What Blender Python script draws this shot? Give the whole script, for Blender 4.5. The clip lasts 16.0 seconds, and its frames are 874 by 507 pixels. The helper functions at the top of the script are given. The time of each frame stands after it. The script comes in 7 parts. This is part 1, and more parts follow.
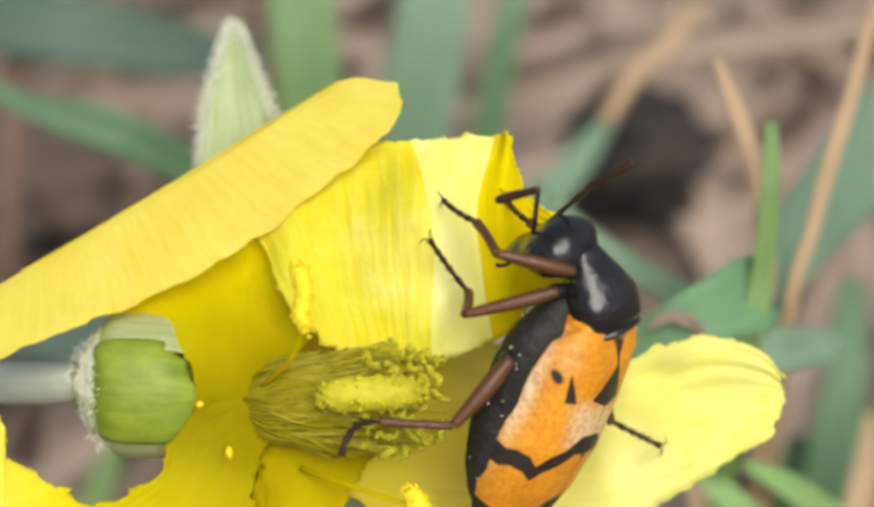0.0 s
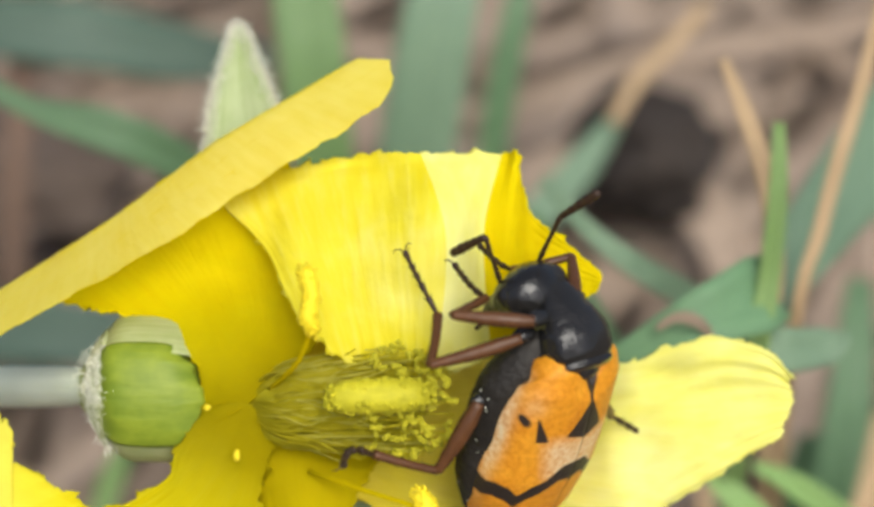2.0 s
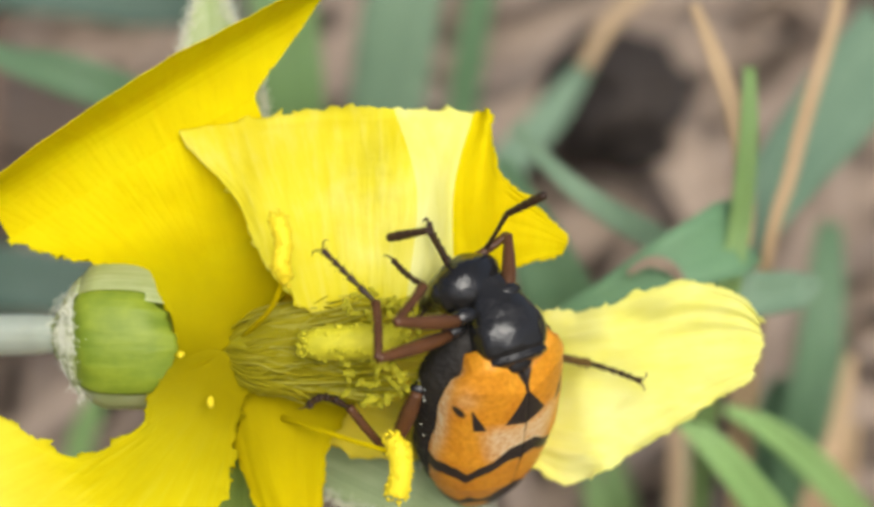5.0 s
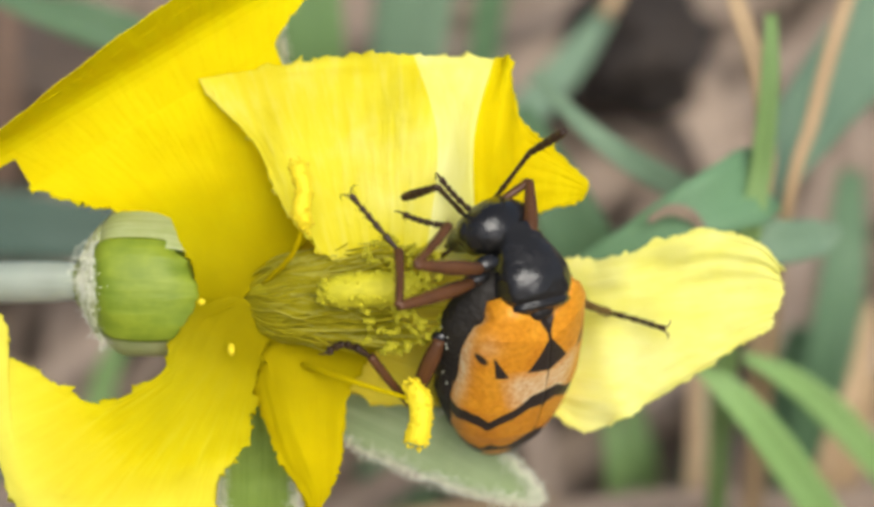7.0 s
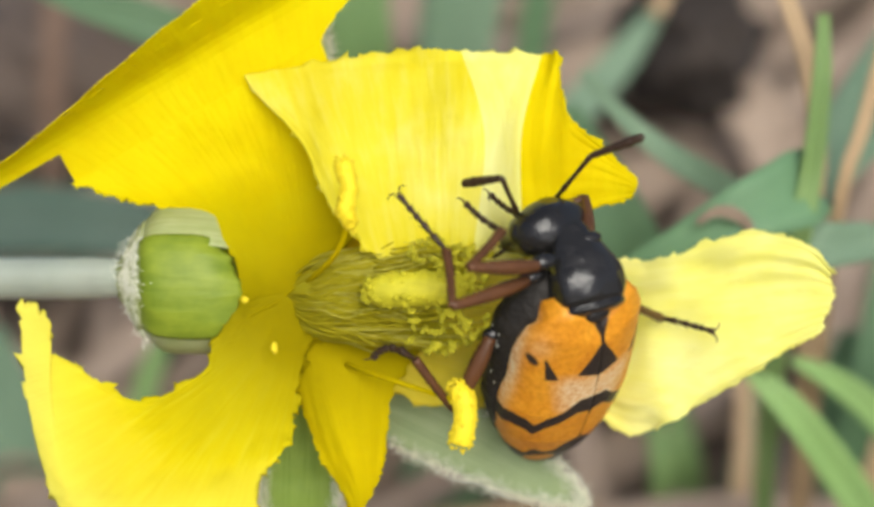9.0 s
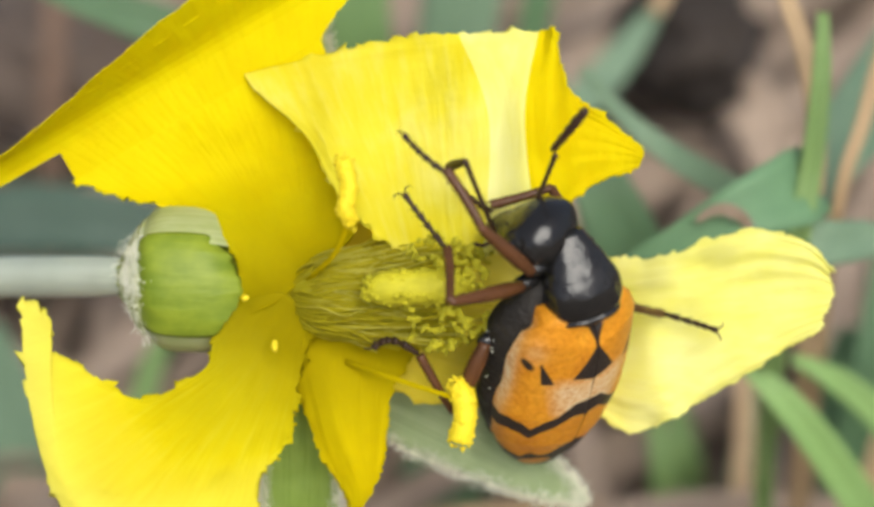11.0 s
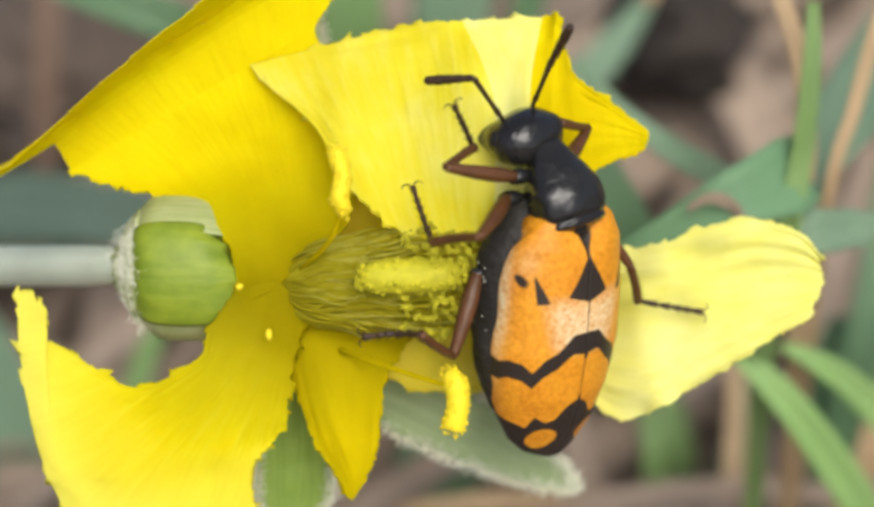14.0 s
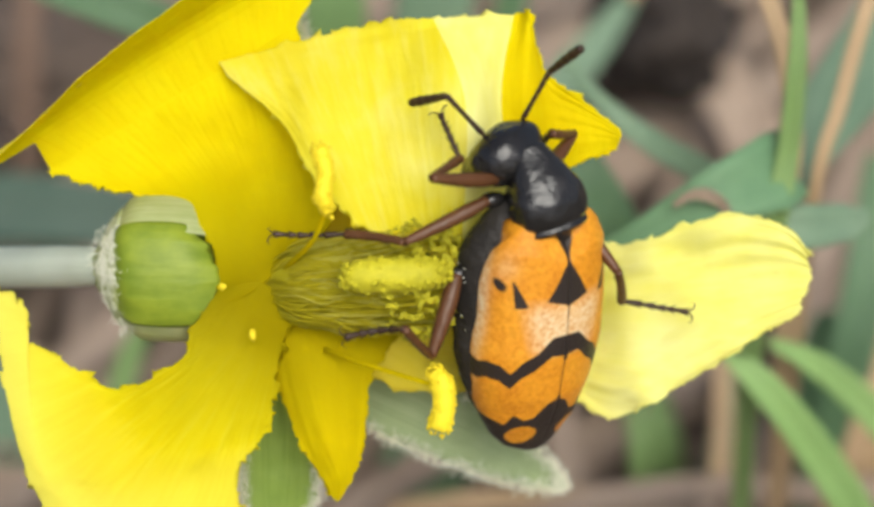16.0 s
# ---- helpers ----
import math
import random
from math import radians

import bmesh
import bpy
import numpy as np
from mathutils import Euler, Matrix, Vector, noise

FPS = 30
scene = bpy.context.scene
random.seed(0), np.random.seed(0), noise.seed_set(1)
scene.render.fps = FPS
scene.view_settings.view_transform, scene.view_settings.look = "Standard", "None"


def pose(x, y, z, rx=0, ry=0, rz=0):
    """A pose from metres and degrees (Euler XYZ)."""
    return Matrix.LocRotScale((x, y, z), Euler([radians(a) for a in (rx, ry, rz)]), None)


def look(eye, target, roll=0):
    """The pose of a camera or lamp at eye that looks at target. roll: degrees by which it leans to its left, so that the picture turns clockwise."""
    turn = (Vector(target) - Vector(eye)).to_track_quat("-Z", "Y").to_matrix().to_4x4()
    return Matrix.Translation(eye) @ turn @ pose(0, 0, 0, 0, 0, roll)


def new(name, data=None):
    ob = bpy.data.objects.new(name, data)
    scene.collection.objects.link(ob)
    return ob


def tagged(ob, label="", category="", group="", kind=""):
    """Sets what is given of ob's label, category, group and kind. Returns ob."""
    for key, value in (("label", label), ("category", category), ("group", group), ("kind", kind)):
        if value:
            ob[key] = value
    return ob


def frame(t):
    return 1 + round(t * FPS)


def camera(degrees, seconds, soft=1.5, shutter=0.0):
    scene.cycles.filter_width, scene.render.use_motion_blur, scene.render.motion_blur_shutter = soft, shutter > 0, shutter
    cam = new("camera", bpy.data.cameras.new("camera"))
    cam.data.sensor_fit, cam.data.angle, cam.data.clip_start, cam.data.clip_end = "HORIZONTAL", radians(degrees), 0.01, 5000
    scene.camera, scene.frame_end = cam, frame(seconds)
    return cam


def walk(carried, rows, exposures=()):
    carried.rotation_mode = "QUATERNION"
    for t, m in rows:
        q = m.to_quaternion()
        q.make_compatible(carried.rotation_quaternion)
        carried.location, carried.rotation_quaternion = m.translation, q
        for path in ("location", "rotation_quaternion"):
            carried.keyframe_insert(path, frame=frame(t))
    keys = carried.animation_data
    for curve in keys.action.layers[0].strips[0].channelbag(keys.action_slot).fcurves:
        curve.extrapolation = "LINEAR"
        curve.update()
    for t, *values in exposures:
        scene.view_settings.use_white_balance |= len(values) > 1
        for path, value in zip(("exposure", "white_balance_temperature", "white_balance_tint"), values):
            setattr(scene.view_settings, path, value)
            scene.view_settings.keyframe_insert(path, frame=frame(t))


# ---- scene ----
cam = camera(26, 16.0, soft=3.5)
cam.data.dof.use_dof, cam.data.dof.focus_distance, cam.data.dof.aperture_fstop = True, 0.0695, 36.0
# The stage: x to the right, y up the flower's face, z towards the lens; it leans back over the ground.
STAGE = pose(0, 0, 0.051, 50)
walk(cam, [
    (0, STAGE @ pose(0, 0, 0.07183, 3.628, -0.835, 0.216)),
    (0.5, STAGE @ pose(0, 0, 0.07172, 3.653, -0.731, 0.011)),
    (1, STAGE @ pose(0, 0, 0.07188, 3.699, -0.644, 0.097)),
    (1.5, STAGE @ pose(0, 0, 0.07184, 3.680, -0.532, 0.095)),
    (2, STAGE @ pose(0, 0, 0.07170, 3.688, -0.604, -0.048)),
    (2.5, STAGE @ pose(0, 0, 0.07157, 3.662, -0.728, -0.117)),
    (3, STAGE @ pose(0, 0, 0.07177, 3.652, -0.696, -0.221)),
    (5.5, STAGE @ pose(0, 0, 0.07192, 1.467, -1.512, -0.409)),
    (6, STAGE @ pose(0, 0, 0.07199, 0.940, -1.334, -0.385)),
    (6.5, STAGE @ pose(0, 0, 0.07189, 0.605, -1.050, -0.327)),
    (7, STAGE @ pose(0, 0, 0.07191, 0.475, -0.825, -0.338)),
    (7.5, STAGE @ pose(0, 0, 0.07190, 0.446, -0.647, -0.262)),
    (8, STAGE @ pose(0, 0, 0.07179, 0.454, -0.353, -0.245)),
    (8.5, STAGE @ pose(0, 0, 0.07150, 0.520, 0.164, -0.001)),
    (9, STAGE @ pose(0, 0, 0.07117, 0.462, 0.546, 0.203)),
    (11.3, STAGE @ pose(0, 0, 0.07138, 0.381, 0.542, 0.185)),
    (11.5, STAGE @ pose(0, 0, 0.07147, 0.331, 0.369, 0.129)),
    (12, STAGE @ pose(0, 0, 0.07156, 0.266, 0.212, -0.024)),
    (12.5, STAGE @ pose(0, 0, 0.07160, 0.211, 0.251, -0.081)),
    (13, STAGE @ pose(0, 0, 0.07169, 0.184, 0.381, -0.012)),
    (13.5, STAGE @ pose(0, 0, 0.07161, 0.133, 0.400, 0.230)),
    (14, STAGE @ pose(0, 0, 0.07178, 0.066, 0.326, 0.104)),
    (14.5, STAGE @ pose(0, 0, 0.07150, 0.000, 0.000, 0.000)),
    (15, STAGE @ pose(0, 0, 0.07137, -0.017, -0.152, -0.272)),
    (15.5, STAGE @ pose(0, 0, 0.07138, 0.030, -0.085, -0.334)),
    (16, STAGE @ pose(0, 0, 0.07115, 0.012, -0.129, -0.314))
])

# ---- light: bright overcast sky with a broad soft sun ----
world = bpy.data.worlds.new("sky")
scene.world = world
world.use_nodes = True
sky = world.node_tree.nodes.new("ShaderNodeTexSky")
sky.sky_type, sky.sun_disc = "NISHITA", False
sky.dust_density, sky.air_density = 4.0, 0.7
sky.sun_elevation, sky.sun_rotation = radians(53), radians(161)
back = world.node_tree.nodes["Background"]
back.inputs["Strength"].default_value = 0.115
world.node_tree.links.new(sky.outputs["Color"], back.inputs["Color"])
sun = new("sun", bpy.data.lights.new("sun", "SUN"))
sun.data.energy, sun.data.angle, sun.data.color = 2.5, radians(50), (0.97, 0.985, 0.92)
sun.matrix_world = look((0.12, -0.36, 0.55), (0, 0, 0.05))
scene.view_settings.exposure = 0.27

# ---- materials ----


def mat(name):
    m = bpy.data.materials.new(name)
    m.use_nodes = True
    nt = m.node_tree
    return m, nt, nt.nodes["Principled BSDF"], nt.nodes["Material Output"]


def node(nt, kind, **sockets):
    nd = nt.nodes.new(kind)
    for k, v in sockets.items():
        nd.inputs[k.replace("_", " ")].default_value = v
    return nd


def ramp(nt, src, stops):
    r = nt.nodes.new("ShaderNodeValToRGB")
    e = r.color_ramp.elements
    e[0].position, e[0].color = stops[0][0], (*stops[0][1], 1)
    e[1].position, e[1].color = stops[-1][0], (*stops[-1][1], 1)
    for p, c in stops[1:-1]:
        x = e.new(p)
        x.color = (*c, 1)
    nt.links.new(src, r.inputs[0])
    return r.outputs[0]


def mixed(nt, fac, a, b, blend="MIX"):
    mx = nt.nodes.new("ShaderNodeMix")
    mx.data_type, mx.blend_type = "RGBA", blend
    for sock, v in ((mx.inputs[0], fac), (mx.inputs[6], a), (mx.inputs[7], b)):
        if hasattr(v, "is_linked"):
            nt.links.new(v, sock)
        else:
            sock.default_value = v if isinstance(v, float) else (*v, 1)
    return mx.outputs[2]


def noise_out(nt, scale, detail=4.0, vec=None, rough=0.55):
    nz = node(nt, "ShaderNodeTexNoise", Scale=scale, Detail=detail, Roughness=rough)
    if vec is None:
        vec = nt.nodes.new("ShaderNodeTexCoord").outputs["Object"]
    nt.links.new(vec, nz.inputs["Vector"])
    return nz.outputs["Fac"]


def bump(nt, bsdf, height, strength, distance):
    b = node(nt, "ShaderNodeBump", Strength=strength, Distance=distance)
    nt.links.new(height, b.inputs["Height"])
    nt.links.new(b.outputs[0], bsdf.inputs["Normal"])
    return b


def stretched(nt, sx, sy, source="UV"):
    tc = nt.nodes.new("ShaderNodeTexCoord")
    mp = nt.nodes.new("ShaderNodeMapping")
    mp.inputs["Scale"].default_value = (sx, sy, 1)
    nt.links.new(tc.outputs[source], mp.inputs["Vector"])
    return mp.outputs[0]


def fanned(nt, foot):
    """Coordinates that fan out from the petal's foot, given in mm: turn and distance."""
    off = nt.nodes.new("ShaderNodeVectorMath")
    off.operation = "SUBTRACT"
    off.inputs[1].default_value = (foot[0] * 0.001, foot[1] * 0.001, 0)
    nt.links.new(nt.nodes.new("ShaderNodeTexCoord").outputs["Object"], off.inputs[0])
    split = nt.nodes.new("ShaderNodeSeparateXYZ")
    nt.links.new(off.outputs[0], split.inputs[0])
    turn, far, both = nt.nodes.new("ShaderNodeMath"), nt.nodes.new("ShaderNodeVectorMath"), nt.nodes.new("ShaderNodeCombineXYZ")
    turn.operation, far.operation = "ARCTAN2", "LENGTH"
    nt.links.new(split.outputs[1], turn.inputs[0])
    nt.links.new(split.outputs[0], turn.inputs[1])
    nt.links.new(off.outputs[0], far.inputs[0])
    for source, k, socket in ((turn.outputs[0], 34.0, 0), (far.outputs["Value"], 420.0, 1)):
        m = nt.nodes.new("ShaderNodeMath")
        m.operation = "MULTIPLY"
        m.inputs[1].default_value = k
        nt.links.new(source, m.inputs[0])
        nt.links.new(m.outputs[0], both.inputs[socket])
    return both.outputs[0]


def petal_material(name, deep, mid, pale, base=None, tip=None, glow=0.45, base_from=0.48, streaks=0.3, foot=None):
    """Thin yellow petal: veins run along it, blotches at a larger scale, light shines through."""
    m, nt, b, out = mat(name)
    veins = noise_out(nt, 1.0, 4.0, fanned(nt, foot) if foot else stretched(nt, 40, 4.5))
    blot = noise_out(nt, 260.0, 3.0)
    col = ramp(nt, blot, [(0.3, deep), (0.52, mid), (0.72, pale)])
    vein = ramp(nt, veins, [(0.3, deep), (0.5, mid), (0.7, pale)])
    col = mixed(nt, streaks, col, vein)
    split = nt.nodes.new("ShaderNodeSeparateXYZ")
    nt.links.new(nt.nodes.new("ShaderNodeTexCoord").outputs["UV"], split.inputs[0])
    for tint, lo, hi in ((base, base_from, 0.08), (tip, 0.45, 1.0)):
        if tint:
            near = node(nt, "ShaderNodeMapRange")
            near.inputs["From Min"].default_value, near.inputs["From Max"].default_value = lo, hi
            near.inputs["To Max"].default_value = 0.85
            nt.links.new(split.outputs[1], near.inputs["Value"])
            col = mixed(nt, near.outputs[0], col, tint)
    nt.links.new(col, b.inputs["Base Color"])
    b.inputs["Roughness"].default_value = 0.7
    b.inputs["Specular IOR Level"].default_value = 0.06
    folds = node(nt, "ShaderNodeMath")
    folds.operation = "ADD"
    nt.links.new(veins, folds.inputs[0])
    nt.links.new(noise_out(nt, 700.0, 4.0), folds.inputs[1])
    bump(nt, b, folds.outputs[0], 0.4, 0.00036)
    tr = node(nt, "ShaderNodeBsdfTranslucent")
    nt.links.new(col, tr.inputs["Color"])
    mx = node(nt, "ShaderNodeMixShader", Fac=glow)
    nt.links.new(b.outputs[0], mx.inputs[1])
    nt.links.new(tr.outputs[0], mx.inputs[2])
    nt.links.new(mx.outputs[0], out.inputs["Surface"])
    return m


# Golden petal foot, deepened further to paint in the throat's shade.
GOLD_SHADED = (0.40, 0.31, 0.001)
PETAL = petal_material("yellow_petal", (0.83, 0.665, 0.001), (0.88, 0.75, 0.001), (0.90, 0.81, 0.006), GOLD_SHADED, base_from=0.62, foot=(-5.5, -1.0))
PETAL_RIM = petal_material("yellow_petal_rim", (0.83, 0.665, 0.001), (0.88, 0.75, 0.001), (0.90, 0.81, 0.006), foot=(7.04, -8.2))
PETAL_MID = petal_material("plain_yellow_petal", (0.84, 0.66, 0.001), (0.88, 0.73, 0.002), (0.90, 0.79, 0.006))
# Its dark foot tint likewise paints shade near the flower's middle.
PETAL_DEEP = petal_material("golden_petal", (0.72, 0.56, 0.001), (0.79, 0.64, 0.001), (0.85, 0.72, 0.003), (0.47, 0.37, 0.001))
PETAL_LOW = petal_material("two_tone_shaded_petal", (0.83, 0.69, 0.002), (0.88, 0.775, 0.008), (0.91, 0.84, 0.04), GOLD_SHADED, (0.92, 0.87, 0.16), streaks=0.45, foot=(-5.6, -1.6))
PETAL_PALE = petal_material("pale_petal", (0.85, 0.73, 0.01), (0.90, 0.82, 0.06), (0.94, 0.90, 0.26), streaks=0.36, foot=(1.0, -7.0))
PETAL_UNDER = petal_material("petal_underside", (0.88, 0.79, 0.10), (0.92, 0.85, 0.19), (0.95, 0.90, 0.28), glow=0.6, streaks=0.4, foot=(7.04, -8.2))
# Lighter copy for the upright petal's fold, its brightness in the light painted in.
PETAL_LIT_FOLD = petal_material("lit_fold_petal", (0.92, 0.88, 0.17), (0.95, 0.93, 0.31), (0.97, 0.96, 0.48))
PETAL_SIDE = petal_material("lemon_petal_with_yellow_foot", (0.92, 0.88, 0.17), (0.95, 0.93, 0.31), (0.97, 0.96, 0.48), (0.80, 0.64, 0.002), None, 0.45, 0.6, 0.25, (-4.0, -2.5))


def leafy(name, dark, light, scale=300.0, rough=0.55, glow=0.25, veins=30, foot=None):
    m, nt, b, out = mat(name)
    n1 = noise_out(nt, scale, 4.0)
    n2 = noise_out(nt, 1.0, 3.0, stretched(nt, veins, 1.5))
    col = mixed(nt, 0.5, ramp(nt, n1, [(0.3, dark), (0.7, light)]), ramp(nt, n2, [(0.35, dark), (0.65, light)]))
    if foot:
        split = nt.nodes.new("ShaderNodeSeparateXYZ")
        nt.links.new(nt.nodes.new("ShaderNodeTexCoord").outputs["UV"], split.inputs[0])
        near = node(nt, "ShaderNodeMapRange")
        near.inputs["From Min"].default_value, near.inputs["From Max"].default_value = 0.6, 0.15
        nt.links.new(split.outputs[1], near.inputs["Value"])
        col = mixed(nt, near.outputs[0], col, foot)
    nt.links.new(col, b.inputs["Base Color"])
    b.inputs["Roughness"].default_value = rough
    bump(nt, b, n2, 0.4, 0.0003)
    tr = node(nt, "ShaderNodeBsdfTranslucent")
    nt.links.new(col, tr.inputs["Color"])
    mx = node(nt, "ShaderNodeMixShader", Fac=glow)
    nt.links.new(b.outputs[0], mx.inputs[1])
    nt.links.new(tr.outputs[0], mx.inputs[2])
    nt.links.new(mx.outputs[0], out.inputs["Surface"])
    return m


def plain(name, dark, light, scale, rough, depth=0.0002, strength=0.4, metal=0.0, spec=0.5):
    m, nt, b, out = mat(name)
    n1 = noise_out(nt, scale, 5.0)
    n2 = noise_out(nt, scale * 0.17, 3.0)
    col = mixed(nt, 0.45, ramp(nt, n1, [(0.3, dark), (0.7, light)]), ramp(nt, n2, [(0.35, dark), (0.65, light)]))
    nt.links.new(col, b.inputs["Base Color"])
    b.inputs["Roughness"].default_value, b.inputs["Metallic"].default_value = rough, metal
    b.inputs["Specular IOR Level"].default_value = spec
    bump(nt, b, n1, strength, depth)
    return m


SEPAL = leafy("sepal_green", (0.16, 0.26, 0.03), (0.30, 0.42, 0.08), 400.0)
SEPAL_PALE = leafy("papery_sepal", (0.36, 0.43, 0.12), (0.64, 0.68, 0.36), 500.0, glow=0.35)
SEPAL_TOP = leafy("striped_sepal", (0.34, 0.44, 0.14), (0.64, 0.71, 0.42), 500.0, glow=0.35, veins=9)
SEPAL_GREY = leafy("downy_sepal", (0.20, 0.28, 0.11), (0.36, 0.43, 0.22), 500.0)
BUD = leafy("bud_green", (0.13, 0.20, 0.006), (0.29, 0.36, 0.027), 1100.0, glow=0.1, veins=4)
HAIR = plain("white_down", (0.72, 0.73, 0.54), (0.90, 0.90, 0.75), 900.0, 0.7)
STEM = leafy("stem_skin", (0.44, 0.50, 0.38), (0.62, 0.67, 0.55), 250.0, glow=0.05, veins=8)
FILAMENTS = [
    leafy("olive_filament", (0.54, 0.475, 0.006), (0.64, 0.565, 0.015), 900.0, 0.8, 0.6, 3, (0.54, 0.47, 0.004)),
    leafy("yellow_filament", (0.60, 0.53, 0.01), (0.70, 0.62, 0.025), 900.0, 0.8, 0.6, 3, (0.54, 0.47, 0.004)),
    leafy("pale_filament", (0.64, 0.59, 0.06), (0.74, 0.69, 0.12), 900.0, 0.8, 0.6, 3, (0.54, 0.47, 0.004)),
]
COLUMN = leafy("stamen_column", (0.43, 0.385, 0.004), (0.56, 0.50, 0.010), 700.0, 0.8, 0.4, 60, (0.54, 0.47, 0.004))
POLLEN = plain("pollen", (0.74, 0.56, 0.004), (0.88, 0.72, 0.02), 2500.0, 0.7, 0.0003)
POLLEN_GREEN = plain("fresh_pollen", (0.34, 0.31, 0.003), (0.58, 0.52, 0.015), 2500.0, 0.7, 0.0003)
BLADE = leafy("grass_green", (0.085, 0.17, 0.08), (0.15, 0.26, 0.13), 120.0, 0.45, 0.2)
BLADE_BLUE = leafy("grass_bluegreen", (0.13, 0.22, 0.135), (0.24, 0.35, 0.225), 120.0, 0.45, 0.2)
BLADE_BRIGHT = leafy("grass_fresh", (0.17, 0.29, 0.08), (0.29, 0.43, 0.16), 120.0, 0.45, 0.25)
BLADE_FRESH = leafy("grass_light", (0.24, 0.42, 0.12), (0.38, 0.58, 0.22), 120.0, 0.45, 0.3)
BLADE_LEAF = leafy("grass_broad", (0.12, 0.25, 0.12), (0.20, 0.36, 0.19), 120.0, 0.45, 0.25)
BLADE_MID = leafy("grass_mid", (0.11, 0.20, 0.06), (0.19, 0.31, 0.12), 120.0, 0.45, 0.2)
# Darker copy of the grass green, with shade painted into its colour.
BLADE_SHADE = leafy("grass_shaded", (0.045, 0.085, 0.06), (0.085, 0.145, 0.10), 120.0, 0.5, 0.15)
STALK = leafy("red_brown_stalk", (0.12, 0.072, 0.048), (0.21, 0.14, 0.10), 120.0, 0.7, 0.1)
STRAW = leafy("dry_grass", (0.36, 0.24, 0.12), (0.58, 0.42, 0.25), 120.0, 0.6, 0.15)


def shell_black(name, base, rough, bumps, depth, spec=0.5, spread=0.22):
    m, nt, b, out = mat(name)
    n1 = noise_out(nt, bumps, 3.0)
    n2 = noise_out(nt, 500.0, 3.0)
    nt.links.new(ramp(nt, n2, [(0.3, base), (0.7, tuple(1.8 * c for c in base))]), b.inputs["Base Color"])
    nt.links.new(ramp(nt, n1, [(0.3, (rough,) * 3), (0.7, (rough + spread,) * 3)]), b.inputs["Roughness"])
    bump(nt, b, n1, 0.55, depth)
    b.inputs["Specular IOR Level"].default_value = spec
    return m


BLACK = shell_black("black_shell", (0.010, 0.0095, 0.009), 0.1, 2800.0, 0.0001, 0.5, 0.14)
BLACK_DULL = shell_black("black_belly", (0.015, 0.013, 0.011), 0.45, 3500.0, 0.0002, 0.22)
BROWN = shell_black("brown_limb", (0.066, 0.026, 0.009), 0.28, 3500.0, 0.00006, 0.35)
BROWN_DARK = shell_black("dark_limb", (0.028, 0.014, 0.007), 0.36, 3500.0, 0.00006, 0.35)


def elytra_material():
    """Orange wing cases with black bands; the bands and the pale down come from the shell's own layout."""
    m, nt, b, out = mat("banded_wing_case")
    band = nt.nodes.new("ShaderNodeAttribute")
    band.attribute_name = "band"
    pale = nt.nodes.new("ShaderNodeAttribute")
    pale.attribute_name = "down"
    fine = noise_out(nt, 5200.0, 3.0)
    wide = noise_out(nt, 700.0, 3.0)
    edge = node(nt, "ShaderNodeMath")
    edge.operation = "MULTIPLY_ADD"
    edge.inputs[1].default_value, edge.inputs[2].default_value = 0.16, -0.08
    nt.links.new(wide, edge.inputs[0])
    total = node(nt, "ShaderNodeMath")
    nt.links.new(band.outputs["Fac"], total.inputs[0])
    nt.links.new(edge.outputs[0], total.inputs[1])
    step = node(nt, "ShaderNodeMapRange")
    step.inputs["From Min"].default_value, step.inputs["From Max"].default_value = -0.03, 0.03
    nt.links.new(total.outputs[0], step.inputs["Value"])
    orange = ramp(nt, wide, [(0.3, (0.56, 0.190, 0.004)), (0.52, (0.68, 0.265, 0.008)), (0.72, (0.77, 0.35, 0.02))])
    grain = ramp(nt, fine, [(0.35, (0.36, 0.115, 0.004)), (0.65, (0.76, 0.33, 0.03))])
    orange = mixed(nt, 0.35, orange, grain)
    down = node(nt, "ShaderNodeMath")
    down.operation = "MULTIPLY"
    soft = node(nt, "ShaderNodeMapRange")
    soft.inputs["From Min"].default_value, soft.inputs["From Max"].default_value = 0.35, 0.6
    nt.links.new(fine, soft.inputs["Value"])
    lift = node(nt, "ShaderNodeMapRange")
    lift.inputs["To Min"].default_value, lift.inputs["To Max"].default_value = 0.35, 1.0
    nt.links.new(soft.outputs[0], lift.inputs["Value"])
    nt.links.new(pale.outputs["Fac"], down.inputs[0])
    nt.links.new(lift.outputs[0], down.inputs[1])
    col = mixed(nt, down.outputs[0], orange, (0.74, 0.60, 0.36))
    col = mixed(nt, step.outputs[0], col, (0.024, 0.017, 0.013))
    nt.links.new(col, b.inputs["Base Color"])
    b.inputs["Roughness"].default_value = 0.5
    b.inputs["Specular IOR Level"].default_value = 0.35
    bump(nt, b, fine, 0.35, 0.00012)
    return m


ELYTRA = elytra_material()


